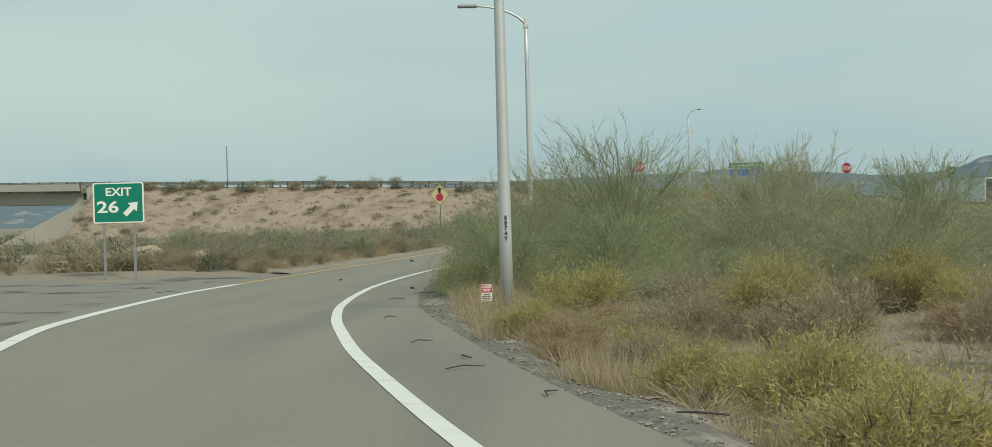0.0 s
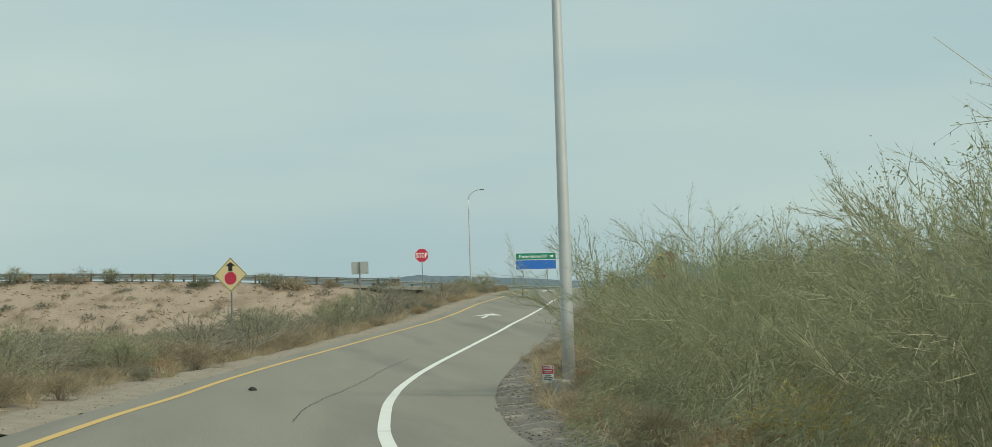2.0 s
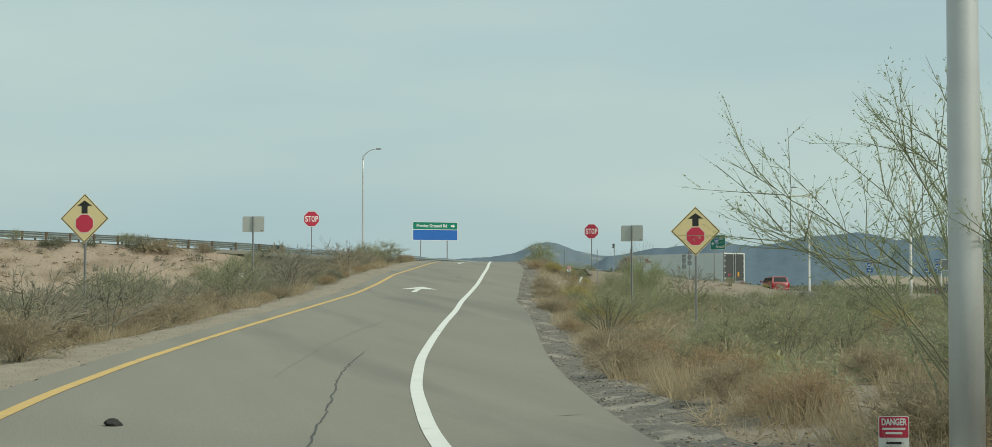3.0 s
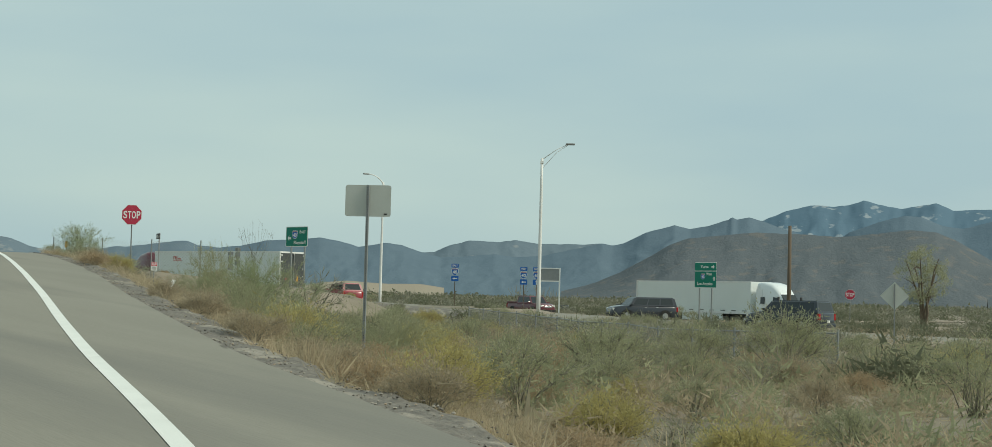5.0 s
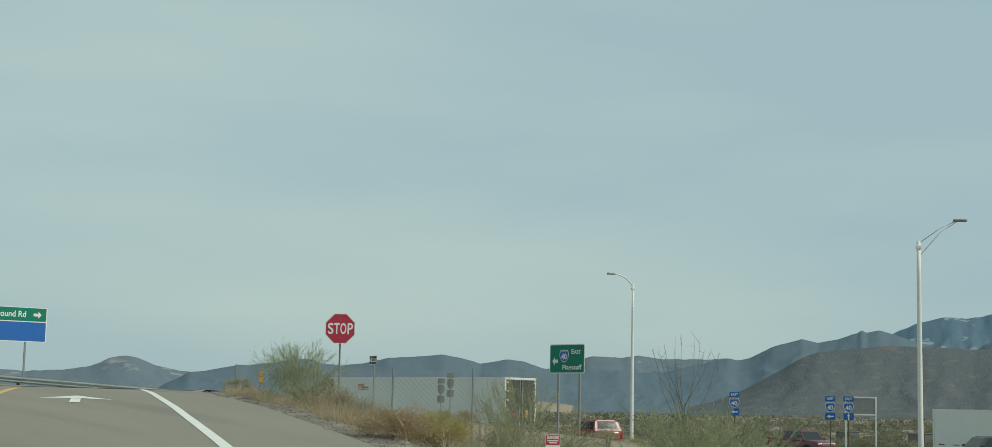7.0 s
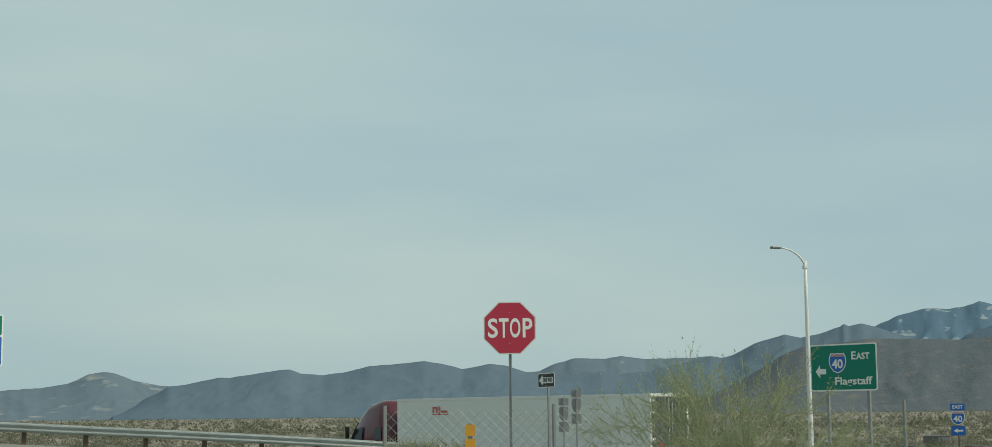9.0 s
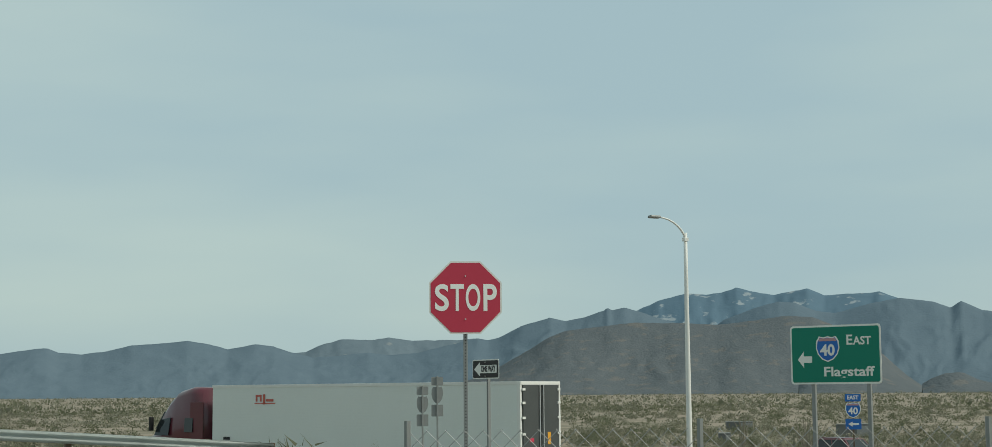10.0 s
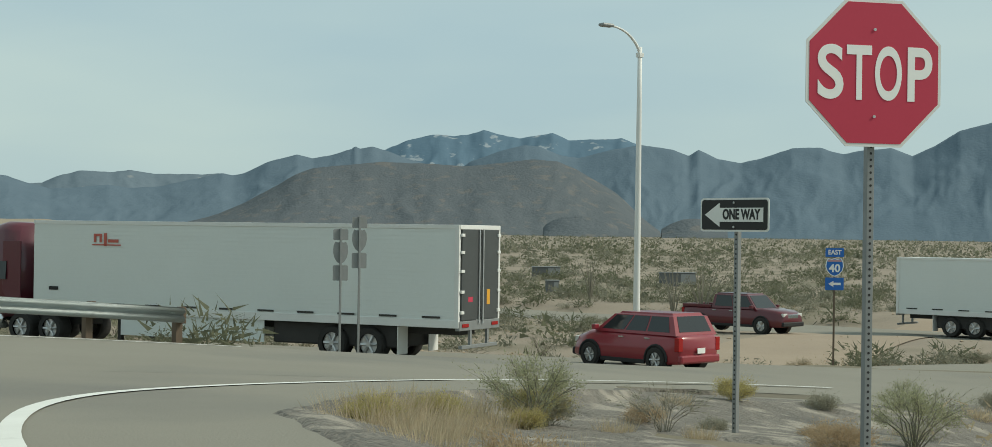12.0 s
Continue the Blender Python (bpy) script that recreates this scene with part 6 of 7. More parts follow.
def put_plant(kind, x, y, scale=1.0, turn=None, tall=1.0, dz=0.0):
    variant = int(rng.integers(0, 3))
    turn = rng.uniform(0, 360) if turn is None else turn
    m = pose(x, y, ground_z(x, y) - 0.02 + dz, 0, 0, turn) @ Matrix.Diagonal((scale, scale, scale * tall, 1))
    if (kind, variant) not in PLANTS:
        h, r, st, fo = plant(kind, variant)
        label, cat = PLANT_LABEL[kind]
        if st is None:
            ob = tagged(new("grass_clump", fo), label, cat, "grass clumps")
        else:
            ob = thing({"yellow": "rabbitbrush", "sage": "sagebrush", "rust": "buckwheat"}.get(kind, "shrub") if cat == "shrub" else "tree" if cat == "tree" else "bush", m, label, cat, "desert bushes")
            a = new("stem", st)
            a.parent = ob
            b = new("foliage", fo)
            b.parent = ob
        ob.matrix_basis = m
        PLANTS[(kind, variant)] = ob
        return ob
    src = PLANTS[(kind, variant)]
    ob = copy_thing(src, pose(0, 0, 0))
    ob.matrix_basis = m
    return ob


put_plant("mesquite", 114.5, 149.5, 1.08, tall=1.05)
put_plant("sage", 108.5, 147.0, 2.2)
taken = []


def room(x, y, r):
    if any((x - a) ** 2 + (y - b) ** 2 < (0.55 * (r + c)) ** 2 for a, b, c in taken):
        return False
    taken.append((x, y, r))
    return True


# the large bushes that lean over the shoulder, with the lamp posts among them
for kind, x, y, s, tall in (("verde_low", -1.9, 0.6, 1.0, 1.0), ("verde_low", 0.5, -1.2, 1.0, 1.0), ("verde_low", -1.7, 4.2, 1.15, 1.1), ("verde_open", -0.6, 6.5, 0.95, 1.08), ("verde_low", -1.9, 8.6, 1.1, 1.05), ("verde_tall", 1.1, 4.5, 1.15, 1.05),
                            ("verde_low", -2.0, 13.2, 1.0, 1.0), ("verde_low", 0.5, 10.5, 1.2, 1.2), ("verde_open", 0.9, 13.6, 0.95, 0.98), ("verde_low", -0.3, 17.2, 1.05, 1.0), ("verde_low", -0.55, 21.7, 0.7, 1.25), ("verde_low", 0.45, 22.4, 1.0, 1.15),
                            ("verde_open", 0.9, 23.4, 0.95, 0.92), ("verde_open", -0.45, 25.9, 0.9, 0.95), ("verde_low", 1.3, 20.9, 1.0, 1.0), ("verde_open", 2.9, 25.2, 0.95, 0.8), ("verde_low", 2.2, 23.0, 1.05, 1.1), ("verde_low", 3.0, 27.5, 1.1, 1.0), ("verde_tall", 4.5, 10.0, 1.0, 1.05),
                            ("verde_tall", 6.15, 8.4, 0.95, 1.1), ("verde_low", 4.0, -1.0, 1.2, 1.1), ("verde_low", 3.2, 18.5, 1.2, 1.1), ("verde_tall", 6.8, 17.5, 0.95, 1.1), ("verde_low", 6.5, 23.5, 1.2, 1.0),
                            ("verde_low", 2.0, -6.5, 0.8, 0.8), ("verde_low", 5.5, -5.5, 1.1, 1.0), ("verde_low", 9.5, -3.0, 1.15, 1.1), ("verde_low", 9.0, 6.0, 1.3, 1.2), ("verde_low", 1.2, -9.6, 0.55, 0.6),
                            ("yellow", 1.15, -22.6, 0.95, 1.05), ("yellow", 1.55, -22.0, 0.9, 1.0), ("yellow", 0.3, -14.8, 0.8, 0.8), ("straw", -1.95, -9.6, 1.1, 1.3), ("straw", -1.7, -9.2, 1.0, 1.3), ("straw", -1.55, -15.5, 0.7, 1.5), ("straw", -0.3, -20.0, 0.9, 1.2), ("straw", 0.1, -20.6, 0.8, 1.2), ("rust", -0.75, -16.2, 0.9, 1.1), ("yellow", 5.2, -22.0, 1.0, 0.9), ("yellow", 4.2, -23.6, 0.9, 0.9), ("brown", 1.0, -14.5, 1.1, 1.2), ("brown", 2.6, -15.5, 1.2, 1.2),
                            ("yellow", 0.2, -11.6, 0.75, 0.8), ("brown", 0.2, -17.8, 0.9, 1.1), ("brown", -0.6, -13.0, 0.8, 1.0), ("brown", 4.8, -16.5, 1.3, 1.3), ("creosote", 6.5, -14.0, 1.1, 1.0),
                            ("creosote", 10.8, 66.0, 0.9, 0.9), ("rust", 12.2, 76.5, 1.2, 1.0), ("brown", 15.6, 88.2, 1.0, 1.0), ("rust", 21.8, 99.5, 0.9, 0.9), ("creosote", 20.6, 112.5, 0.7, 0.8), ("verde_low", 22.0, 116.6, 0.65, 1.35), ("creosote", 29.5, 119.5, 1.35, 1.3), ("bare", 30.0, 110.5, 1.7, 1.5), ("verde_low", 24.6, 103.4, 1.2, 1.3), ("verde_low", 20.8, 96.6, 0.8, 1.1), ("creosote", 22.6, 100.8, 1.2, 1.3), ("verde_low", 28.8, 117.2, 1.1, 1.75),
                            ("verde_low", 26.0, 122.4, 0.7, 1.1), ("verde_low", 33.5, 119.0, 0.8, 0.9), ("creosote", 23.6, 125.2, 0.55, 0.85), ("creosote", 13.2, 76.6, 0.85, 1.2), ("verde_low", 16.2, 79.0, 0.75, 0.95), ("rust", 13.6, 73.2, 1.1, 1.0), ("yellow", 14.6, 73.8, 0.9, 0.8), ("rust", 16.2, 73.4, 1.2, 1.2), ("rust", 17.6, 74.6, 1.2, 1.1), ("verde_low", 29.0, 120.2, 0.9, 1.4), ("bare", 44.0, 150.8, 0.5, 0.6)):
    taken.append((x, y, 1.6 * s))
    put_plant(kind, x, y, s, tall=tall)


def scatter(n, area, kinds, size, keep=lambda x, y: True, radius=0.7):
    """Plants at random over an area given as a function of two numbers in 0..1."""
    made = 0
    for _ in range(n * 6):
        if made >= n:
            break
        x, y = area(rng.uniform(), rng.uniform())
        if not keep(x, y):
            continue
        kind = kinds[int(rng.integers(0, len(kinds)))]
        s = rng.uniform(*size)
        if kind.startswith("verde"):
            s *= 0.75
        if room(x, y, radius * s * (1.5 if kind.startswith("verde") else 1.0)):
            # the brush stays low on the slope beside the climb
            low = 0.70 if 56 < y < 106 and x > edge_right(y) + 3.0 else 1.0
            put_plant(kind, x, y, s * low, tall=rng.uniform(0.8, 1.15))
            made += 1


def clear_of_roads(x, y, margin=1.5):
    for line, half in ((cross, CROSS_HALF), (front, FRONT_HALF), (onramp, ONRAMP_HALF), (north, 4.3)):
        if np.min(np.hypot(line[:, 0] - x, line[:, 1] - y)) < half + margin:
            return False
    if 128 < y < 150 and apron_left(y) - margin < x < apron_right(y) + margin:
        return False
    return True


def by_ramp(x, y):
    """Keeps the view to the small signs on the verge open."""
    return clear_of_roads(x, y) and not (x < edge_right(y) + 4.0 and 84 < y < 101)


right_near = lambda u, v: ((lambda y: (edge_right(y) + 1.7 + 9 * u ** 1.3, y))(-27 + 160 * v))
right_far = lambda u, v: ((lambda y: (edge_right(y) + 9 + 30 * u, y))(-30 + 165 * v))
scatter(95, right_near, ["brown", "rust", "creosote", "straw", "sage", "yellow", "straw", "straw", "yellow"], (0.6, 1.1), by_ramp)
scatter(70, lambda u, v: right_near(u, 0.28 + 0.55 * v), ["creosote", "rust", "straw", "creosote", "straw", "brown", "straw", "rust"], (0.7, 1.1), by_ramp, 0.5)
scatter(46, lambda u, v: (lambda y: (edge_right(y) + 4.2 + 15 * u, y))(66 + 34 * v), ["rust", "brown", "rust", "creosote", "brown", "yellow"], (1.1, 1.5), clear_of_roads, 0.6)
scatter(44, lambda u, v: (lambda y: (edge_right(y) + 1.3 + 8.5 * u, y))(-27 + 21 * v), ["rust", "yellow", "straw", "rust", "brown", "rust", "yellow"], (0.85, 1.3), clear_of_roads, 0.38)
scatter(190, lambda u, v: (lambda y: (edge_right(y) + 2.6 + 24 * u ** 1.2, y))(42 + 78 * v), ["creosote", "rust", "brown", "creosote", "yellow", "bare", "creosote", "rust"], (0.6, 1.0), by_ramp, 0.45)
scatter(150, lambda u, v: (lambda y: (edge_right(y) + 11 + 26 * u, y))(50 + 62 * v), ["creosote", "brown", "rust", "creosote"], (0.55, 0.9), clear_of_roads, 0.5)
left_near = lambda u, v: ((lambda y: (edge_left(y) - 1.9 - 8 * u ** 1.2, y))(22 + 108 * v))
near_left = lambda x, y: clear_of_roads(x, y) and (x > -13.5 or y > 60)
left_far = lambda u, v: ((lambda y: (edge_left(y) - 9 - 34 * u, y))(23 + 112 * v))
scatter(44, lambda u, v: (lambda y: (edge_left(y) - 2.6 - 7 * u, y))(27 + 36 * v), ["bare", "creosote", "brown", "straw", "brown", "bare"], (1.0, 1.45), clear_of_roads, 0.6)
scatter(60, left_near, ["straw", "sage", "brown", "creosote", "straw", "brown", "bare"], (0.6, 1.05), clear_of_roads)
scatter(46, lambda u, v: (lambda y: (edge_left(y) - 2.2 - 6.5 * u, y))(58 + 62 * v), ["bare", "brown", "creosote", "straw", "brown", "sage"], (0.95, 1.5), clear_of_roads, 0.6)
scatter(45, lambda u, v: (lambda y: (edge_left(y) - 3.0 - 5.5 * u, y))(23 + 34 * v), ["creosote", "bare", "brown", "straw", "sage", "brown", "straw"], (0.7, 1.05), near_left, 0.6)

scatter(60, lambda u, v: (lambda y: (edge_left(y) - 2.4 - 8 * u, y))(22 + 56 * v), ["creosote", "bare", "brown", "bare", "brown"], (0.9, 1.4), near_left, 0.5)
scatter(26, lambda u, v: (-58 + 62 * u, float(cross_y(-58 + 62 * u)) - 7.4 - 1.2 * v), ["creosote", "brown", "bare"], (0.7, 1.3), lambda x, y: True, 0.5)


def scrub(name, places, size, material, label, per=46, seed=3, thin=0.03, grass=False):
    """Countless small clumps joined in one mesh."""
    g = np.random.default_rng(seed)
    C, D = [], []
    for x, y in places:
        s = g.uniform(*size)
        z = ground_z(x, y)
        a = g.uniform(0, math.tau, per)
        el = np.arcsin(g.uniform(0.05, 1, per))
        d = np.stack([np.cos(a) * np.cos(el), np.sin(a) * np.cos(el), np.sin(el)], 1)
        if grass:
            C.append(np.array([x, y, z]) + d * s * g.uniform(0.1, 0.6, (per, 1)))
            D.append((d + g.normal(0, 0.35, (per, 3))) * s)
        else:
            lump = 1 + 0.35 * np.sin(3 * a + g.uniform(0, 6)) * np.cos(2.3 * el + g.uniform(0, 6))
            C.append(np.array([x, y, z]) + d * np.array([1.05, 1.05, 0.8]) * (s * lump * np.sqrt(g.uniform(0.08, 1, per)))[:, None])
            D.append((d * 0.5 + g.normal(0, 0.75, (per, 3))) * s * 0.34)
    C, D = np.concatenate(C), np.concatenate(D)
    n = len(C)
    side = np.cross(D, rng.normal(size=(n, 3)))
    side /= np.maximum(np.linalg.norm(side, axis=1)[:, None], 1e-6)
    w = np.linalg.norm(D, axis=1)[:, None] * rng.uniform(0.5, 1.5, (n, 1)) * (thin if grass else thin * 3.0)
    v = np.stack([C - side * w, C + side * w, C + D * 0.55], 1).reshape(-1, 3)
    return tagged(new(name, raw_mesh(name, v, np.arange(3 * n).reshape(-1, 3), material)), label, "scrub", kind="stuff")


def random_places(n, area, keep):
    out = []
    while len(out) < n:
        p = area(rng.uniform(), rng.uniform())
        if keep(*p):
            out.append(p)
    return out


dry = lambda x, y: clear_of_roads(x, y, 1.5)
for k, (m, label) in enumerate((("leaf_brown", "brown desert shrubs beside the ramp"), ("leaf_dark", "dark green creosote shrubs beside the ramp"), ("leaf_grey", "grey desert shrubs beside the ramp"))):
    pl = random_places(44, right_far, dry) + random_places(34, left_far, dry) + random_places(10, lambda u, v: (-45 + 40 * u, 20.8 + 6 * v), lambda x, y: x < edge_left(y) - 2) + random_places(14, lambda u, v: (-60 + 75 * u, float(cross_y(-60 + 75 * u)) - 7.6 - 1.5 * v), lambda x, y: True)
    scrub("shrubs", pl, (0.6, 1.25), m, label, 620, 91 + k, 0.016)
flats = lambda u, v: (40 + 330 * u ** 1.4, 110 + 420 * v ** 1.5)
yard = lambda u, v: (58 + 95 * u, 150 + 110 * v)
flats_l = lambda u, v: (-120 + 200 * u, 172 + 420 * v ** 1.4)
off_track = lambda x, y: clear_of_roads(x, y, 1.0) and not (64 < x < 175 and 159 < y < 178)
span = lambda x, y: math.hypot(x - 25, y - 125)
for k, (m, n, label) in enumerate((("leaf_dark", 1200, "scattered dark green creosote scrub on the flats"), ("leaf_sage", 1100, "scattered grey desert scrub on the flats"), ("leaf_grey", 500, "scattered pale desert scrub on the flats"))):
    pl = random_places(n // 4, flats, lambda x, y: off_track(x, y) and 30 < span(x, y) < 130) + random_places(240, yard, off_track)
    scrub("near_scrub", pl, (0.3, 1.35 if k == 0 else 0.8), m, label, 300, 81 + k, 0.018)
    pl = random_places(2 * n, flats, lambda x, y: off_track(x, y) and span(x, y) > 110)
    pl += random_places(n // 2, flats_l, lambda x, y: clear_of_roads(x, y, 2.0))
    scrub("scrub", pl, (0.5, 1.3), m, label, 70, 11 + k, 0.05)
yard_near = lambda u, v: (56 + 56 * u, 151 + 42 * v)
scrub("yard_weeds", random_places(620, yard_near, off_track), (0.12, 0.42), "leaf_sage", "small grey weeds on the sandy flat", 40, 71, 0.022)
scrub("yard_weeds", random_places(420, yard_near, off_track), (0.12, 0.40), "leaf_brown", "small dry weeds on the sandy flat", 40, 72, 0.022)
far_ring = lambda u, v: ((lambda r, a: (30 + r * math.sin(a), 120 + r * math.cos(a)))(350 + 1900 * u ** 1.3, radians(-5 + 100 * v)))
for k, (m, label) in enumerate((("leaf_dark", "distant olive scrub on the plain"), ("leaf_sage", "distant grey scrub on the plain"))):
    scrub("far_scrub", random_places(4200, far_ring, lambda x, y: True), (1.2, 3.4), m, label, 18, 31 + k, 0.07)
bank_area = lambda u, v: (-62 + 76 * u, float(cross_y(-62 + 76 * u)) - 8 - 15 * v)
scrub("bank_scrub", random_places(110, lambda u, v: (-60 + 78 * u, float(cross_y(-60 + 78 * u)) - 10 - 16 * v), lambda x, y: clear_of_roads(x, y, 1.0)), (0.35, 0.8), "leaf_sage", "grey-olive shrubs on the lower embankment slope", 260, 53, 0.02)
scrub("bank_scrub", random_places(120, lambda u, v: (-60 + 78 * u, float(cross_y(-60 + 78 * u)) - 9 - 17 * v), lambda x, y: clear_of_roads(x, y, 1.0)), (0.3, 0.7), "leaf_brown", "brown shrubs on the lower embankment slope", 220, 54, 0.02)
scrub("bank_scrub", random_places(330, bank_area, lambda x, y: True), (0.15, 0.55), "leaf_grey", "small grey tufts on the embankment slope", 60, 51, 0.035)
scrub("bank_scrub", random_places(260, bank_area, lambda x, y: True), (0.15, 0.6), "leaf_brown", "small dry brown tufts on the embankment slope", 60, 52, 0.04)
verge_r = lambda u, v: ((lambda y: (edge_right(y) + 0.75 + 13 * u ** 1.5, y))(-28 + 162 * v))
verge_l = lambda u, v: ((lambda y: (edge_left(y) - 1.2 - 11 * u, y))(22 + 110 * v))
scrub("dry_grass", random_places(2600, verge_r, clear_of_roads), (0.14, 0.45), "straw", "dry straw grass along the verge", 46, 61, 0.011, grass=True)
scrub("dry_grass", random_places(1700, verge_l, clear_of_roads), (0.14, 0.46), "straw", "dry straw grass along the verge", 46, 62, 0.011, grass=True)
scrub("low_weeds", random_places(1000, verge_r, clear_of_roads), (0.2, 0.6), "leaf_brown", "low brown weeds between the bushes", 46, 63, 0.012)
scrub("low_weeds", random_places(600, verge_l, clear_of_roads), (0.2, 0.5), "leaf_olive", "low olive weeds between the bushes", 46, 64, 0.012)

flat_r = lambda u, v: ((lambda y: (edge_right(y) + 12 + 55 * u, y))(-10 + 150 * v))
mid_r = lambda u, v: ((lambda y: (edge_right(y) + 2.2 + 16 * u, y))(28 + 95 * v))
scrub("low_shrubs", random_places(420, mid_r, by_ramp), (0.35, 0.75), "leaf_olive", "low olive shrubs beside the ramp", 260, 73, 0.014)
scrub("low_shrubs", random_places(420, mid_r, by_ramp), (0.3, 0.7), "leaf_brown", "low brown shrubs beside the ramp", 240, 74, 0.014)
scrub("low_weeds", random_places(1200, flat_r, lambda x, y: clear_of_roads(x, y, 0.6)), (0.3, 0.9), "leaf_brown", "low brown weeds on the flats beside the ramp", 56, 65, 0.016)
scrub("low_weeds", random_places(800, flat_r, lambda x, y: clear_of_roads(x, y, 0.6)), (0.3, 1.0), "leaf_dark", "low dark weeds on the flats beside the ramp", 56, 66, 0.016)
flat_l = lambda u, v: ((lambda y: (edge_left(y) - 7 - 45 * u, y))(24 + 125 * v))
scrub("low_weeds", random_places(600, flat_l, lambda x, y: clear_of_roads(x, y, 3)), (0.25, 0.7), "leaf_grey", "low grey weeds below the embankment", 50, 67, 0.016)
scrub("low_weeds", random_places(600, flat_l, lambda x, y: clear_of_roads(x, y, 3)), (0.25, 0.8), "leaf_olive", "low olive weeds below the embankment", 50, 68, 0.016)
# dry clumps on the gravel island beside the corner
for x, y, kind, s in ((29.7, 140.2, "straw", 0.8), (30.1, 140.5, "yellow", 0.38), (30.5, 140.8, "straw", 0.9), (29.9, 139.8, "straw", 0.8), (30.6, 140.3, "straw", 0.8), (31.0, 141.2, "straw", 0.8), (31.4, 141.0, "yellow", 0.4), (29.4, 139.2, "straw", 0.7), (28.6, 138.4, "straw", 0.7), (28.2, 137.2, "rust", 0.6), (27.6, 136.4, "straw", 0.7), (32.0, 141.8, "straw", 0.7), (33.0, 142.2, "straw", 0.6), (32.4, 141.2, "straw", 0.8), (34.6, 142.4, "straw", 0.6), (33.6, 141.5, "sage", 0.6), (33.2, 141.3, "creosote", 0.6), (33.5, 141.6, "yellow", 0.5), (35.6, 141.4, "bare", 0.5), (37.9, 139.4, "creosote", 0.6), (29.9, 139.6, "straw", 0.55), (30.6, 139.9, "straw", 0.5), (29.3, 139.0, "straw", 0.5), (31.6, 140.5, "straw", 0.45), (32.6, 140.9, "yellow", 0.28), (33.9, 140.8, "straw", 0.45), (36.5, 141.3, "sage", 0.4), (38.5, 141.0, "rust", 0.5), (35.2, 140.6, "straw", 0.4), (40.0, 141.0, "straw", 0.4),
                      (41.2, 141.0, "bare", 0.35), (46.0, 139.6, "creosote", 0.4), (34.8, 138.6, "rust", 0.6), (40.0, 138.0, "sage", 0.7), (37.2, 136.0, "brown", 0.8), (43.0, 134.5, "creosote", 0.6)):
    put_plant(kind, x, y, s)
scatter(46, lambda u, v: (58 + 55 * u, 150 + 55 * v), ["brown", "creosote", "sage", "sage", "bare", "creosote"], (0.6, 1.1), off_track)

# weeds along the gravel edge of the crossroad
for x, y, kind, s in ((39.2, 143.8, "straw", 0.5), (41.0, 144.0, "yellow", 0.45), (42.6, 143.4, "sage", 0.6), (43.8, 142.2, "bare", 0.55), (45.2, 143.4, "creosote", 0.42), (46.6, 142.6, "straw", 0.6), (47.8, 142.9, "sage", 0.7), (49.2, 141.6, "yellow", 0.5),
                      (50.6, 141.4, "creosote", 0.4), (48.2, 140.6, "bare", 0.6), (37.4, 142.9, "straw", 0.45), (36.0, 142.0, "rust", 0.45), (51.8, 139.6, "sage", 0.8), (42.0, 141.6, "straw", 0.5)):
    put_plant(kind, x, y, s, dz=0.06)

# dry grass and low brush at the foot of the large bushes and along the gravel
for k in range(150):
    y = -26 + 148 * (k + rng.uniform(0, 0.9)) / 150
    if 84 < y < 101:
        continue
    put_plant((["straw", "straw", "rust", "straw", "yellow" if y < 10 else "brown", "straw"] if y < 70 else ["straw", "brown", "straw", "rust", "sage", "straw"])[k % 6], edge_right(y) + rng.uniform(0.8, 2.0), y, rng.uniform(0.5, 1.0))
for k in range(90):
    y = 22 + 100 * (k + rng.uniform(0, 0.9)) / 90
    put_plant(["straw", "brown", "straw", "sage", "straw", "rust"][k % 6], edge_left(y) - rng.uniform(1.3, 3.6), y, rng.uniform(0.6, 1.15))

# thin leafless sapling above the verge bushes
g = np.random.default_rng(41)
sx, sy = 24.67, 104.18
sz = ground_z(sx, sy)
s = thing("sapling", pose(sx, sy, sz, 0, 0, 0), "thin leafless grey sapling among the bushes", "tree")
H = 1.62 - sz
paths = [([np.array([0, 0, -0.2]), np.array([0.05, 0.02, H * 0.4]), np.array([0.0, 0.06, H * 0.72])], 0.022)]
for k in range(17):
    a, q = g.uniform(0, math.tau), g.uniform(0.2, 1.0)
    foot = np.array([0, 0.06, H * g.uniform(0.55, 0.72)])
    tip = np.array([math.cos(a) * 0.8 * q, math.sin(a) * 0.8 * q, H * (1.0 - 0.10 * q * q)])
    mid = foot * 0.45 + tip * 0.55 + np.array([math.cos(a) * 0.1, math.sin(a) * 0.1, 0])
    paths.append(([foot, mid, tip], 0.006))
    for j in range(3):
        e = mid + (tip - mid) * g.uniform(0, 0.8)
        paths.append(([e, e + g.normal(0, 0.10, 3) + np.array([0, 0, 0.12])], 0.004))
st = new("stem", stems_mesh("stem", paths, "bark"))
st.parent = s

# ocotillo-like wands on the flats
for x, y, h in ((86.5, 168.0 + 8, 3.2), (98, 186, 3.4), (112, 178, 3.0), (105, 198, 3.2)):
    g = np.random.default_rng(int(abs(x * 13 + y)))
    s = thing("ocotillo", pose(x, y, ground_z(x, y), 0, 0, 0), "tall grey ocotillo with upright wands", "cactus", "ocotillos")
    for k in range(11):
        a = math.tau * k / 11 + g.uniform(0, 0.4)
        lean = g.uniform(0.08, 0.38)
        bm = bmesh.new()
        tube(bm, [(0, 0, 0), (math.cos(a) * lean * h * 0.35, math.sin(a) * lean * h * 0.35, h * 0.5), (math.cos(a) * lean * h, math.sin(a) * lean * h, h * g.uniform(0.85, 1.05))], [0.035, 0.028, 0.012], 5)
        part("wand", bm, "bark", s)

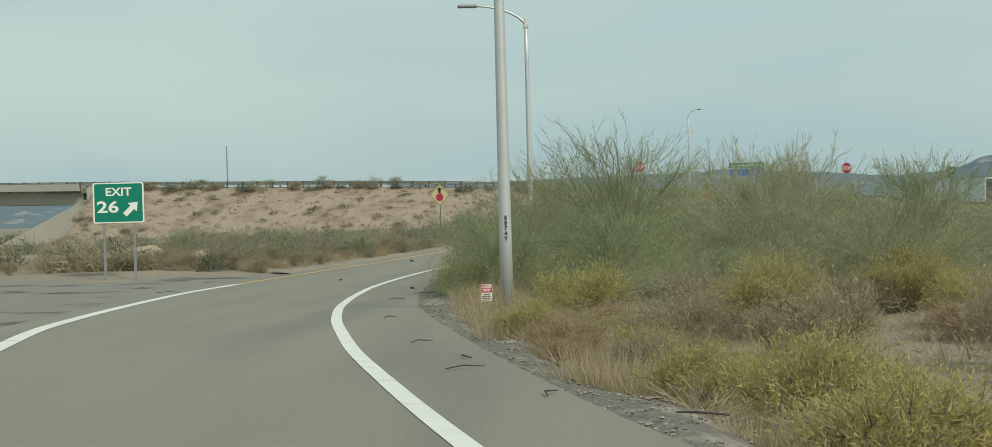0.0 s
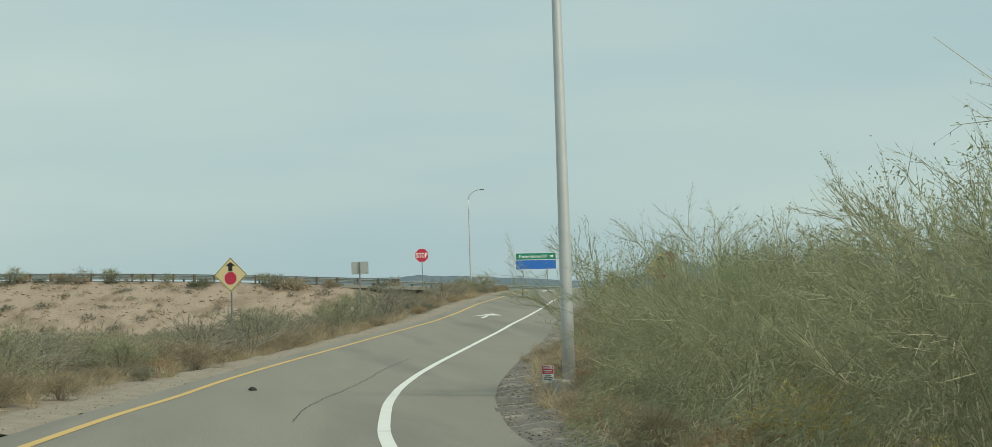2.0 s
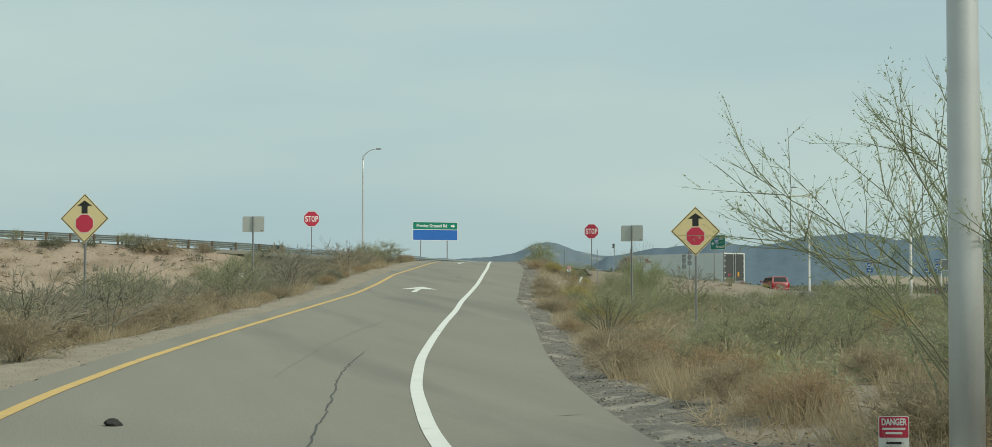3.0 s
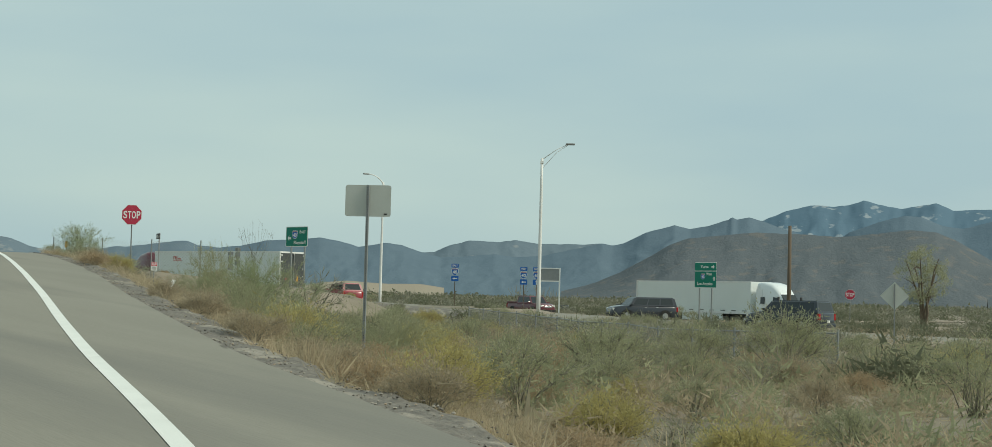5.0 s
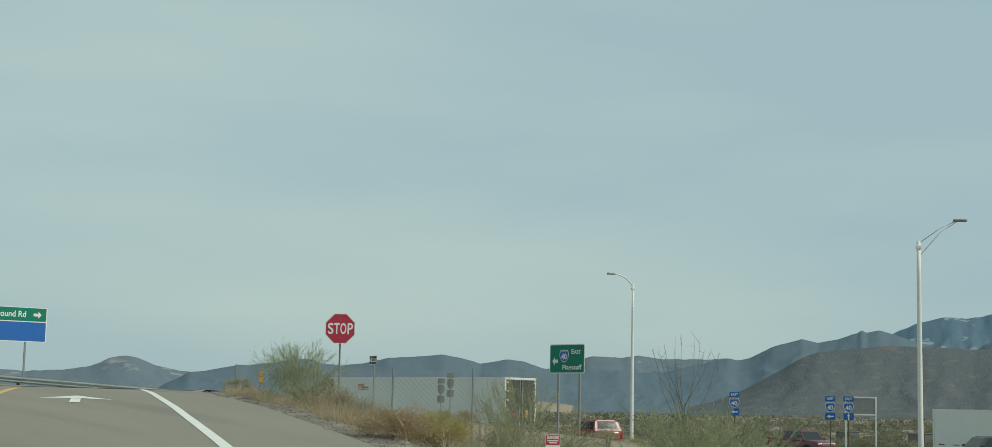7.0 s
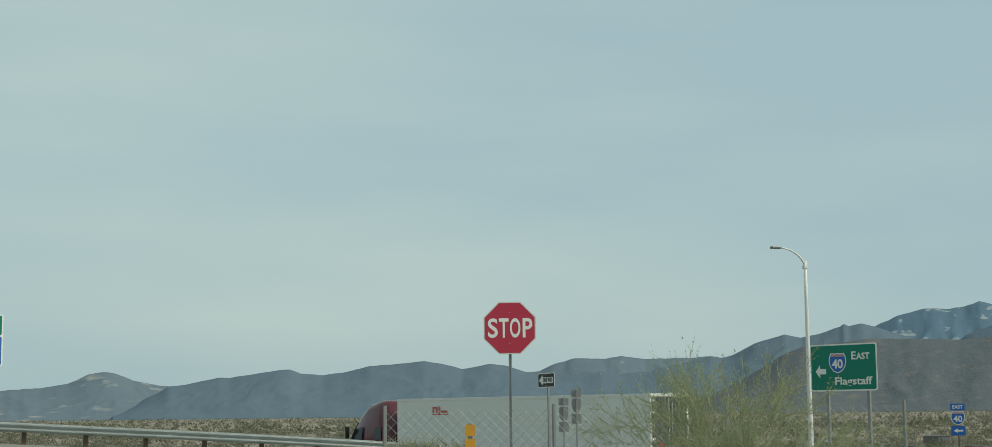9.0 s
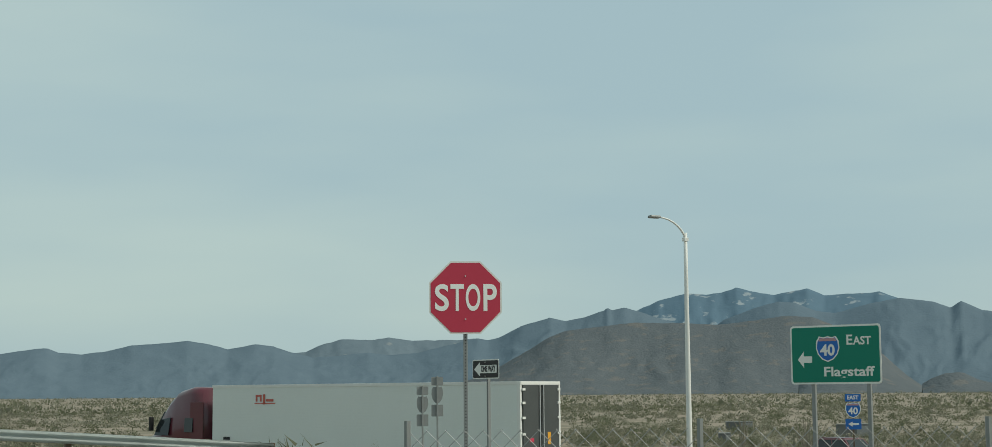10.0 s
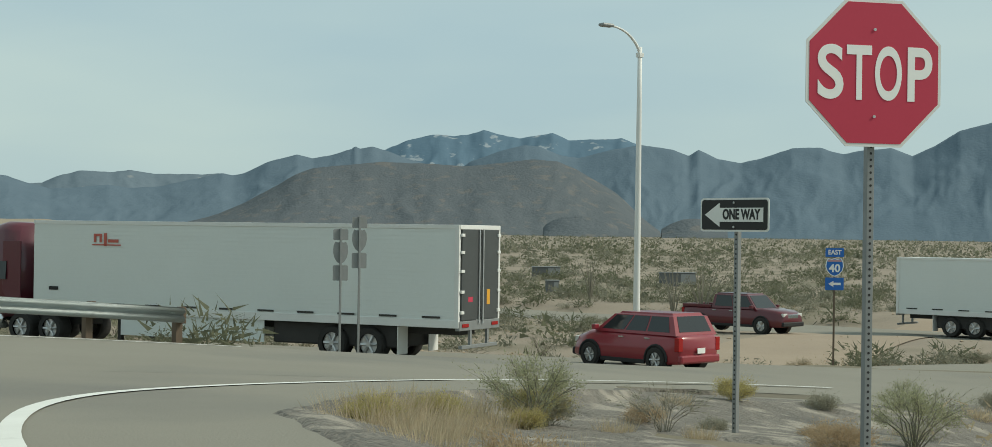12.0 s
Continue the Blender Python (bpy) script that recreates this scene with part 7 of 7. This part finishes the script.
# rocks
for k in range(34):
    put_plant(["brown", "brown", "straw", "rust", "sage", "straw"][k % 6], -34 + 23 * rng.uniform(), 21.5 + 5 * rng.uniform(), rng.uniform(0.6, 1.0))
rock_places = [(-17.5, 29, 1.1), (-14.6, 27.5, 0.8), (-20, 31, 0.9), (-12.8, 31, 0.5)]
for x, y, r in rock_places:
    bm = bmesh.new()
    bmesh.ops.create_icosphere(bm, subdivisions=3, radius=r)
    for v in bm.verts:
        v.co *= 1 + 0.35 * noise.noise(v.co * 1.3 / r + Vector((x, y, 0)))
        v.co.z *= 0.62
    ob = part("boulder", bm, "boulder")
    ob.location = (x, y, ground_z(x, y) + r * 0.25)
    tagged(ob, "pale tan boulder among the shrubs", "boulder", "boulders")


def pebbles(name, n, area, size, material, label, zfun):
    g = np.random.default_rng(77)
    base = np.array([(1, 0, 0), (-1, 0, 0), (0, 1, 0), (0, -1, 0), (0, 0, 0.6), (0, 0, -0.6)], float)
    fac = np.array([(0, 2, 4), (2, 1, 4), (1, 3, 4), (3, 0, 4), (2, 0, 5), (1, 2, 5), (3, 1, 5), (0, 3, 5)])
    V, F = [], []
    for k in range(n):
        x, y = area(g.uniform(), g.uniform())
        s = g.uniform(*size)
        q = base * s * g.uniform(0.6, 1.4, (6, 3))
        V.append(q + np.array([x, y, zfun(x, y) + s * 0.2]))
        F.append(fac + 6 * k)
    return tagged(new(name, raw_mesh(name, np.concatenate(V), np.concatenate(F), material)), label, "gravel", kind="stuff")


pebbles("gravel_stones", 9000, lambda u, v: ((lambda y: (edge_right(y) + 0.02 + 1.3 * u ** 1.2, y))(-28 + 158 * v)), (0.006, 0.024), "gravel_stone", "loose gravel stones on the verge", lambda x, y: ground_z(x, y) + 0.06)
pebbles("gravel_stones", 1500, lambda u, v: ((lambda y: (edge_left(y) - 1.4 * u, y))(21 + 110 * v)), (0.005, 0.017), "gravel_stone", "loose gravel stones on the verge", lambda x, y: ground_z(x, y) + 0.06)
pebbles("gravel_stones", 1800, lambda u, v: ((lambda y: (edge_right(y) + 0.1 + 1.1 * u, y))(-28 + 158 * v)), (0.008, 0.020), "boulder", "pale stones scattered on the gravel verge", lambda x, y: ground_z(x, y) + 0.055)
pebbles("bank_stones", 900, bank_area, (0.05, 0.22), "boulder", "pale stones on the embankment slope", ground_z)

pebbles("yard_stones", 700, yard_near, (0.03, 0.13), "boulder", "pale stones on the sandy flat", ground_z)

# ---- marks on the road ----


def road_mark(name, pts, width, material, label, lift=0.004, category="road mark", ragged=1.0):
    """A thin streak on the ramp through places, drawn as a strip with ragged width."""
    bm = bmesh.new()
    rows = []
    p = smooth_line([(x, y, 0) for x, y in pts], 0.25)
    for k, (x, y, _) in enumerate(p):
        t = Vector(p[min(k + 1, len(p) - 1)][:2]) - Vector(p[max(k - 1, 0)][:2])
        t.normalize()
        n = Vector((t.y, -t.x)) * width * 0.5 * (0.55 + ragged * 0.9 * abs(noise.noise((x * 3, y * 3, 4)))) * min(1, k * 0.35, (len(p) - 1 - k) * 0.35)
        j = ragged * 0.05 * noise.noise((x * 2.1, y * 2.1, 9))
        z = grade(y) + lift
        rows.append((bm.verts.new((x + j - n.x, y - n.y, z)), bm.verts.new((x + j + n.x, y + n.y, z))))
    for a, b in zip(rows, rows[1:]):
        bm.faces.new((a[0], a[1], b[1], b[0]))
    return tagged(part(name, bm, material), label, category, kind="structure")


road_mark("crack", [(-6.2, 20.8), (-5.85, 24.4), (-5.1, 28.8), (-4.0, 34.6), (-3.4, 38.2), (-2.9, 40.6), (-1.9, 44.8)], 0.028, "sealant", "dark crack in the asphalt")
road_mark("crack", [(8.9, 84.6), (9.7, 87.6), (10.5, 90.7)], 0.03, "sealant", "dark crack in the asphalt")
road_mark("seam", [(-4.33, 38.3), (-3.8, 40.8), (-1.8, 48.9), (0.6, 56.0)], 0.02, "skid", "faint paving seam in the asphalt")
for x, y, w in ((-3.95, 3.5, 0.7), (-2.1, 31.6, 0.55), (-1.3, 34.7, 0.4), (1.6, 47.5, 0.4), (8.6, 77.0, 0.3), (7.3, 70.9, 0.3), (-4.2, 1.6, 0.6), (9.0, 74.5, 0.5)):
    road_mark("stain", [(x, y), (x + w * 0.5, y + 0.1), (x + w, y + 0.05)], 0.12, "sealant", "dark debris stain on the shoulder", 0.004)


def lane_arrow(y0):
    """A straight lane arrow on the ramp."""
    c = lambda y: (line_left(y) + line_right(y)) / 2 - 0.05
    bm = bmesh.new()
    d = math.atan2(c(y0 + 4) - c(y0), 4)
    f = lambda u, v: (c(y0) + u * math.cos(d) + v * math.sin(d), y0 + v * math.cos(d) - u * math.sin(d))
    shapes = ([(-0.1, 0), (0.1, 0), (0.1, 2.6), (-0.1, 2.6)], [(-0.75, 2.3), (-0.1, 2.75), (0.1, 2.75), (0.75, 2.3), (0.0, 4.7)])
    for sh in shapes:
        vs = []
        for u, v in sh:
            x, y = f(u, v)
            vs.append(bm.verts.new((x, y, grade(y) + 0.008)))
        bm.faces.new(vs)
    return tagged(part("lane_arrow", bm, "white_line"), "white straight arrow painted on the ramp", "road mark", kind="structure")


lane_arrow(73.0)
lane_arrow(111.0)

# litter
for x, y, r in ((-6.62, 31.54, 0.09), (-7.2, 12.6, 0.05), (-4.35, 4.8, 0.06)):
    bm = bmesh.new()
    bmesh.ops.create_icosphere(bm, subdivisions=2, radius=r)
    for v in bm.verts:
        v.co *= 1 + 0.5 * noise.noise(v.co * 12)
        v.co.z *= 0.55
    ob = part("tyre_scrap", bm, "rubber")
    ob.location = (x, y, grade(y) + r * 0.3)
    tagged(ob, "black scrap of tyre on the asphalt", "debris", "debris")
for k, (x, y, L, a) in enumerate(((-3.75, 1.3, 0.5, 20), (-3.6, 5.6, 0.8, 75), (-3.4, 7.5, 0.7, 50), (-10.9, 6.0, 0.6, 10), (-12.5, 9.5, 0.5, -30), (-11.3, 13.0, 0.7, 60), (-1.7, -20.5, 0.4, 30), (-0.9, -23.0, 0.35, 80), (-4.1, -2.0, 0.35, 15), (-2.4, -16.8, 0.3, 40), (-1.75, -19.2, 0.35, 110), (0.1, -24.6, 0.4, 150), (-3.35, -11.0, 0.3, 60))):
    bm = bmesh.new()
    tube(bm, [(-L / 2, 0, 0.015), (0, 0.05, 0.03), (L / 2, -0.02, 0.015)], [0.007, 0.009, 0.005], 6)
    ob = part("stick", bm, "sealant")
    ob.location, ob.rotation_euler = (x, y, grade(y) + 0.004), (0, 0, radians(a))
    if x < -9.5:
        ob.location.z = grade(y) * 0.9 - 2.62 * 0.1
    tagged(ob, "dark strip of debris on the pavement", "debris", "debris")
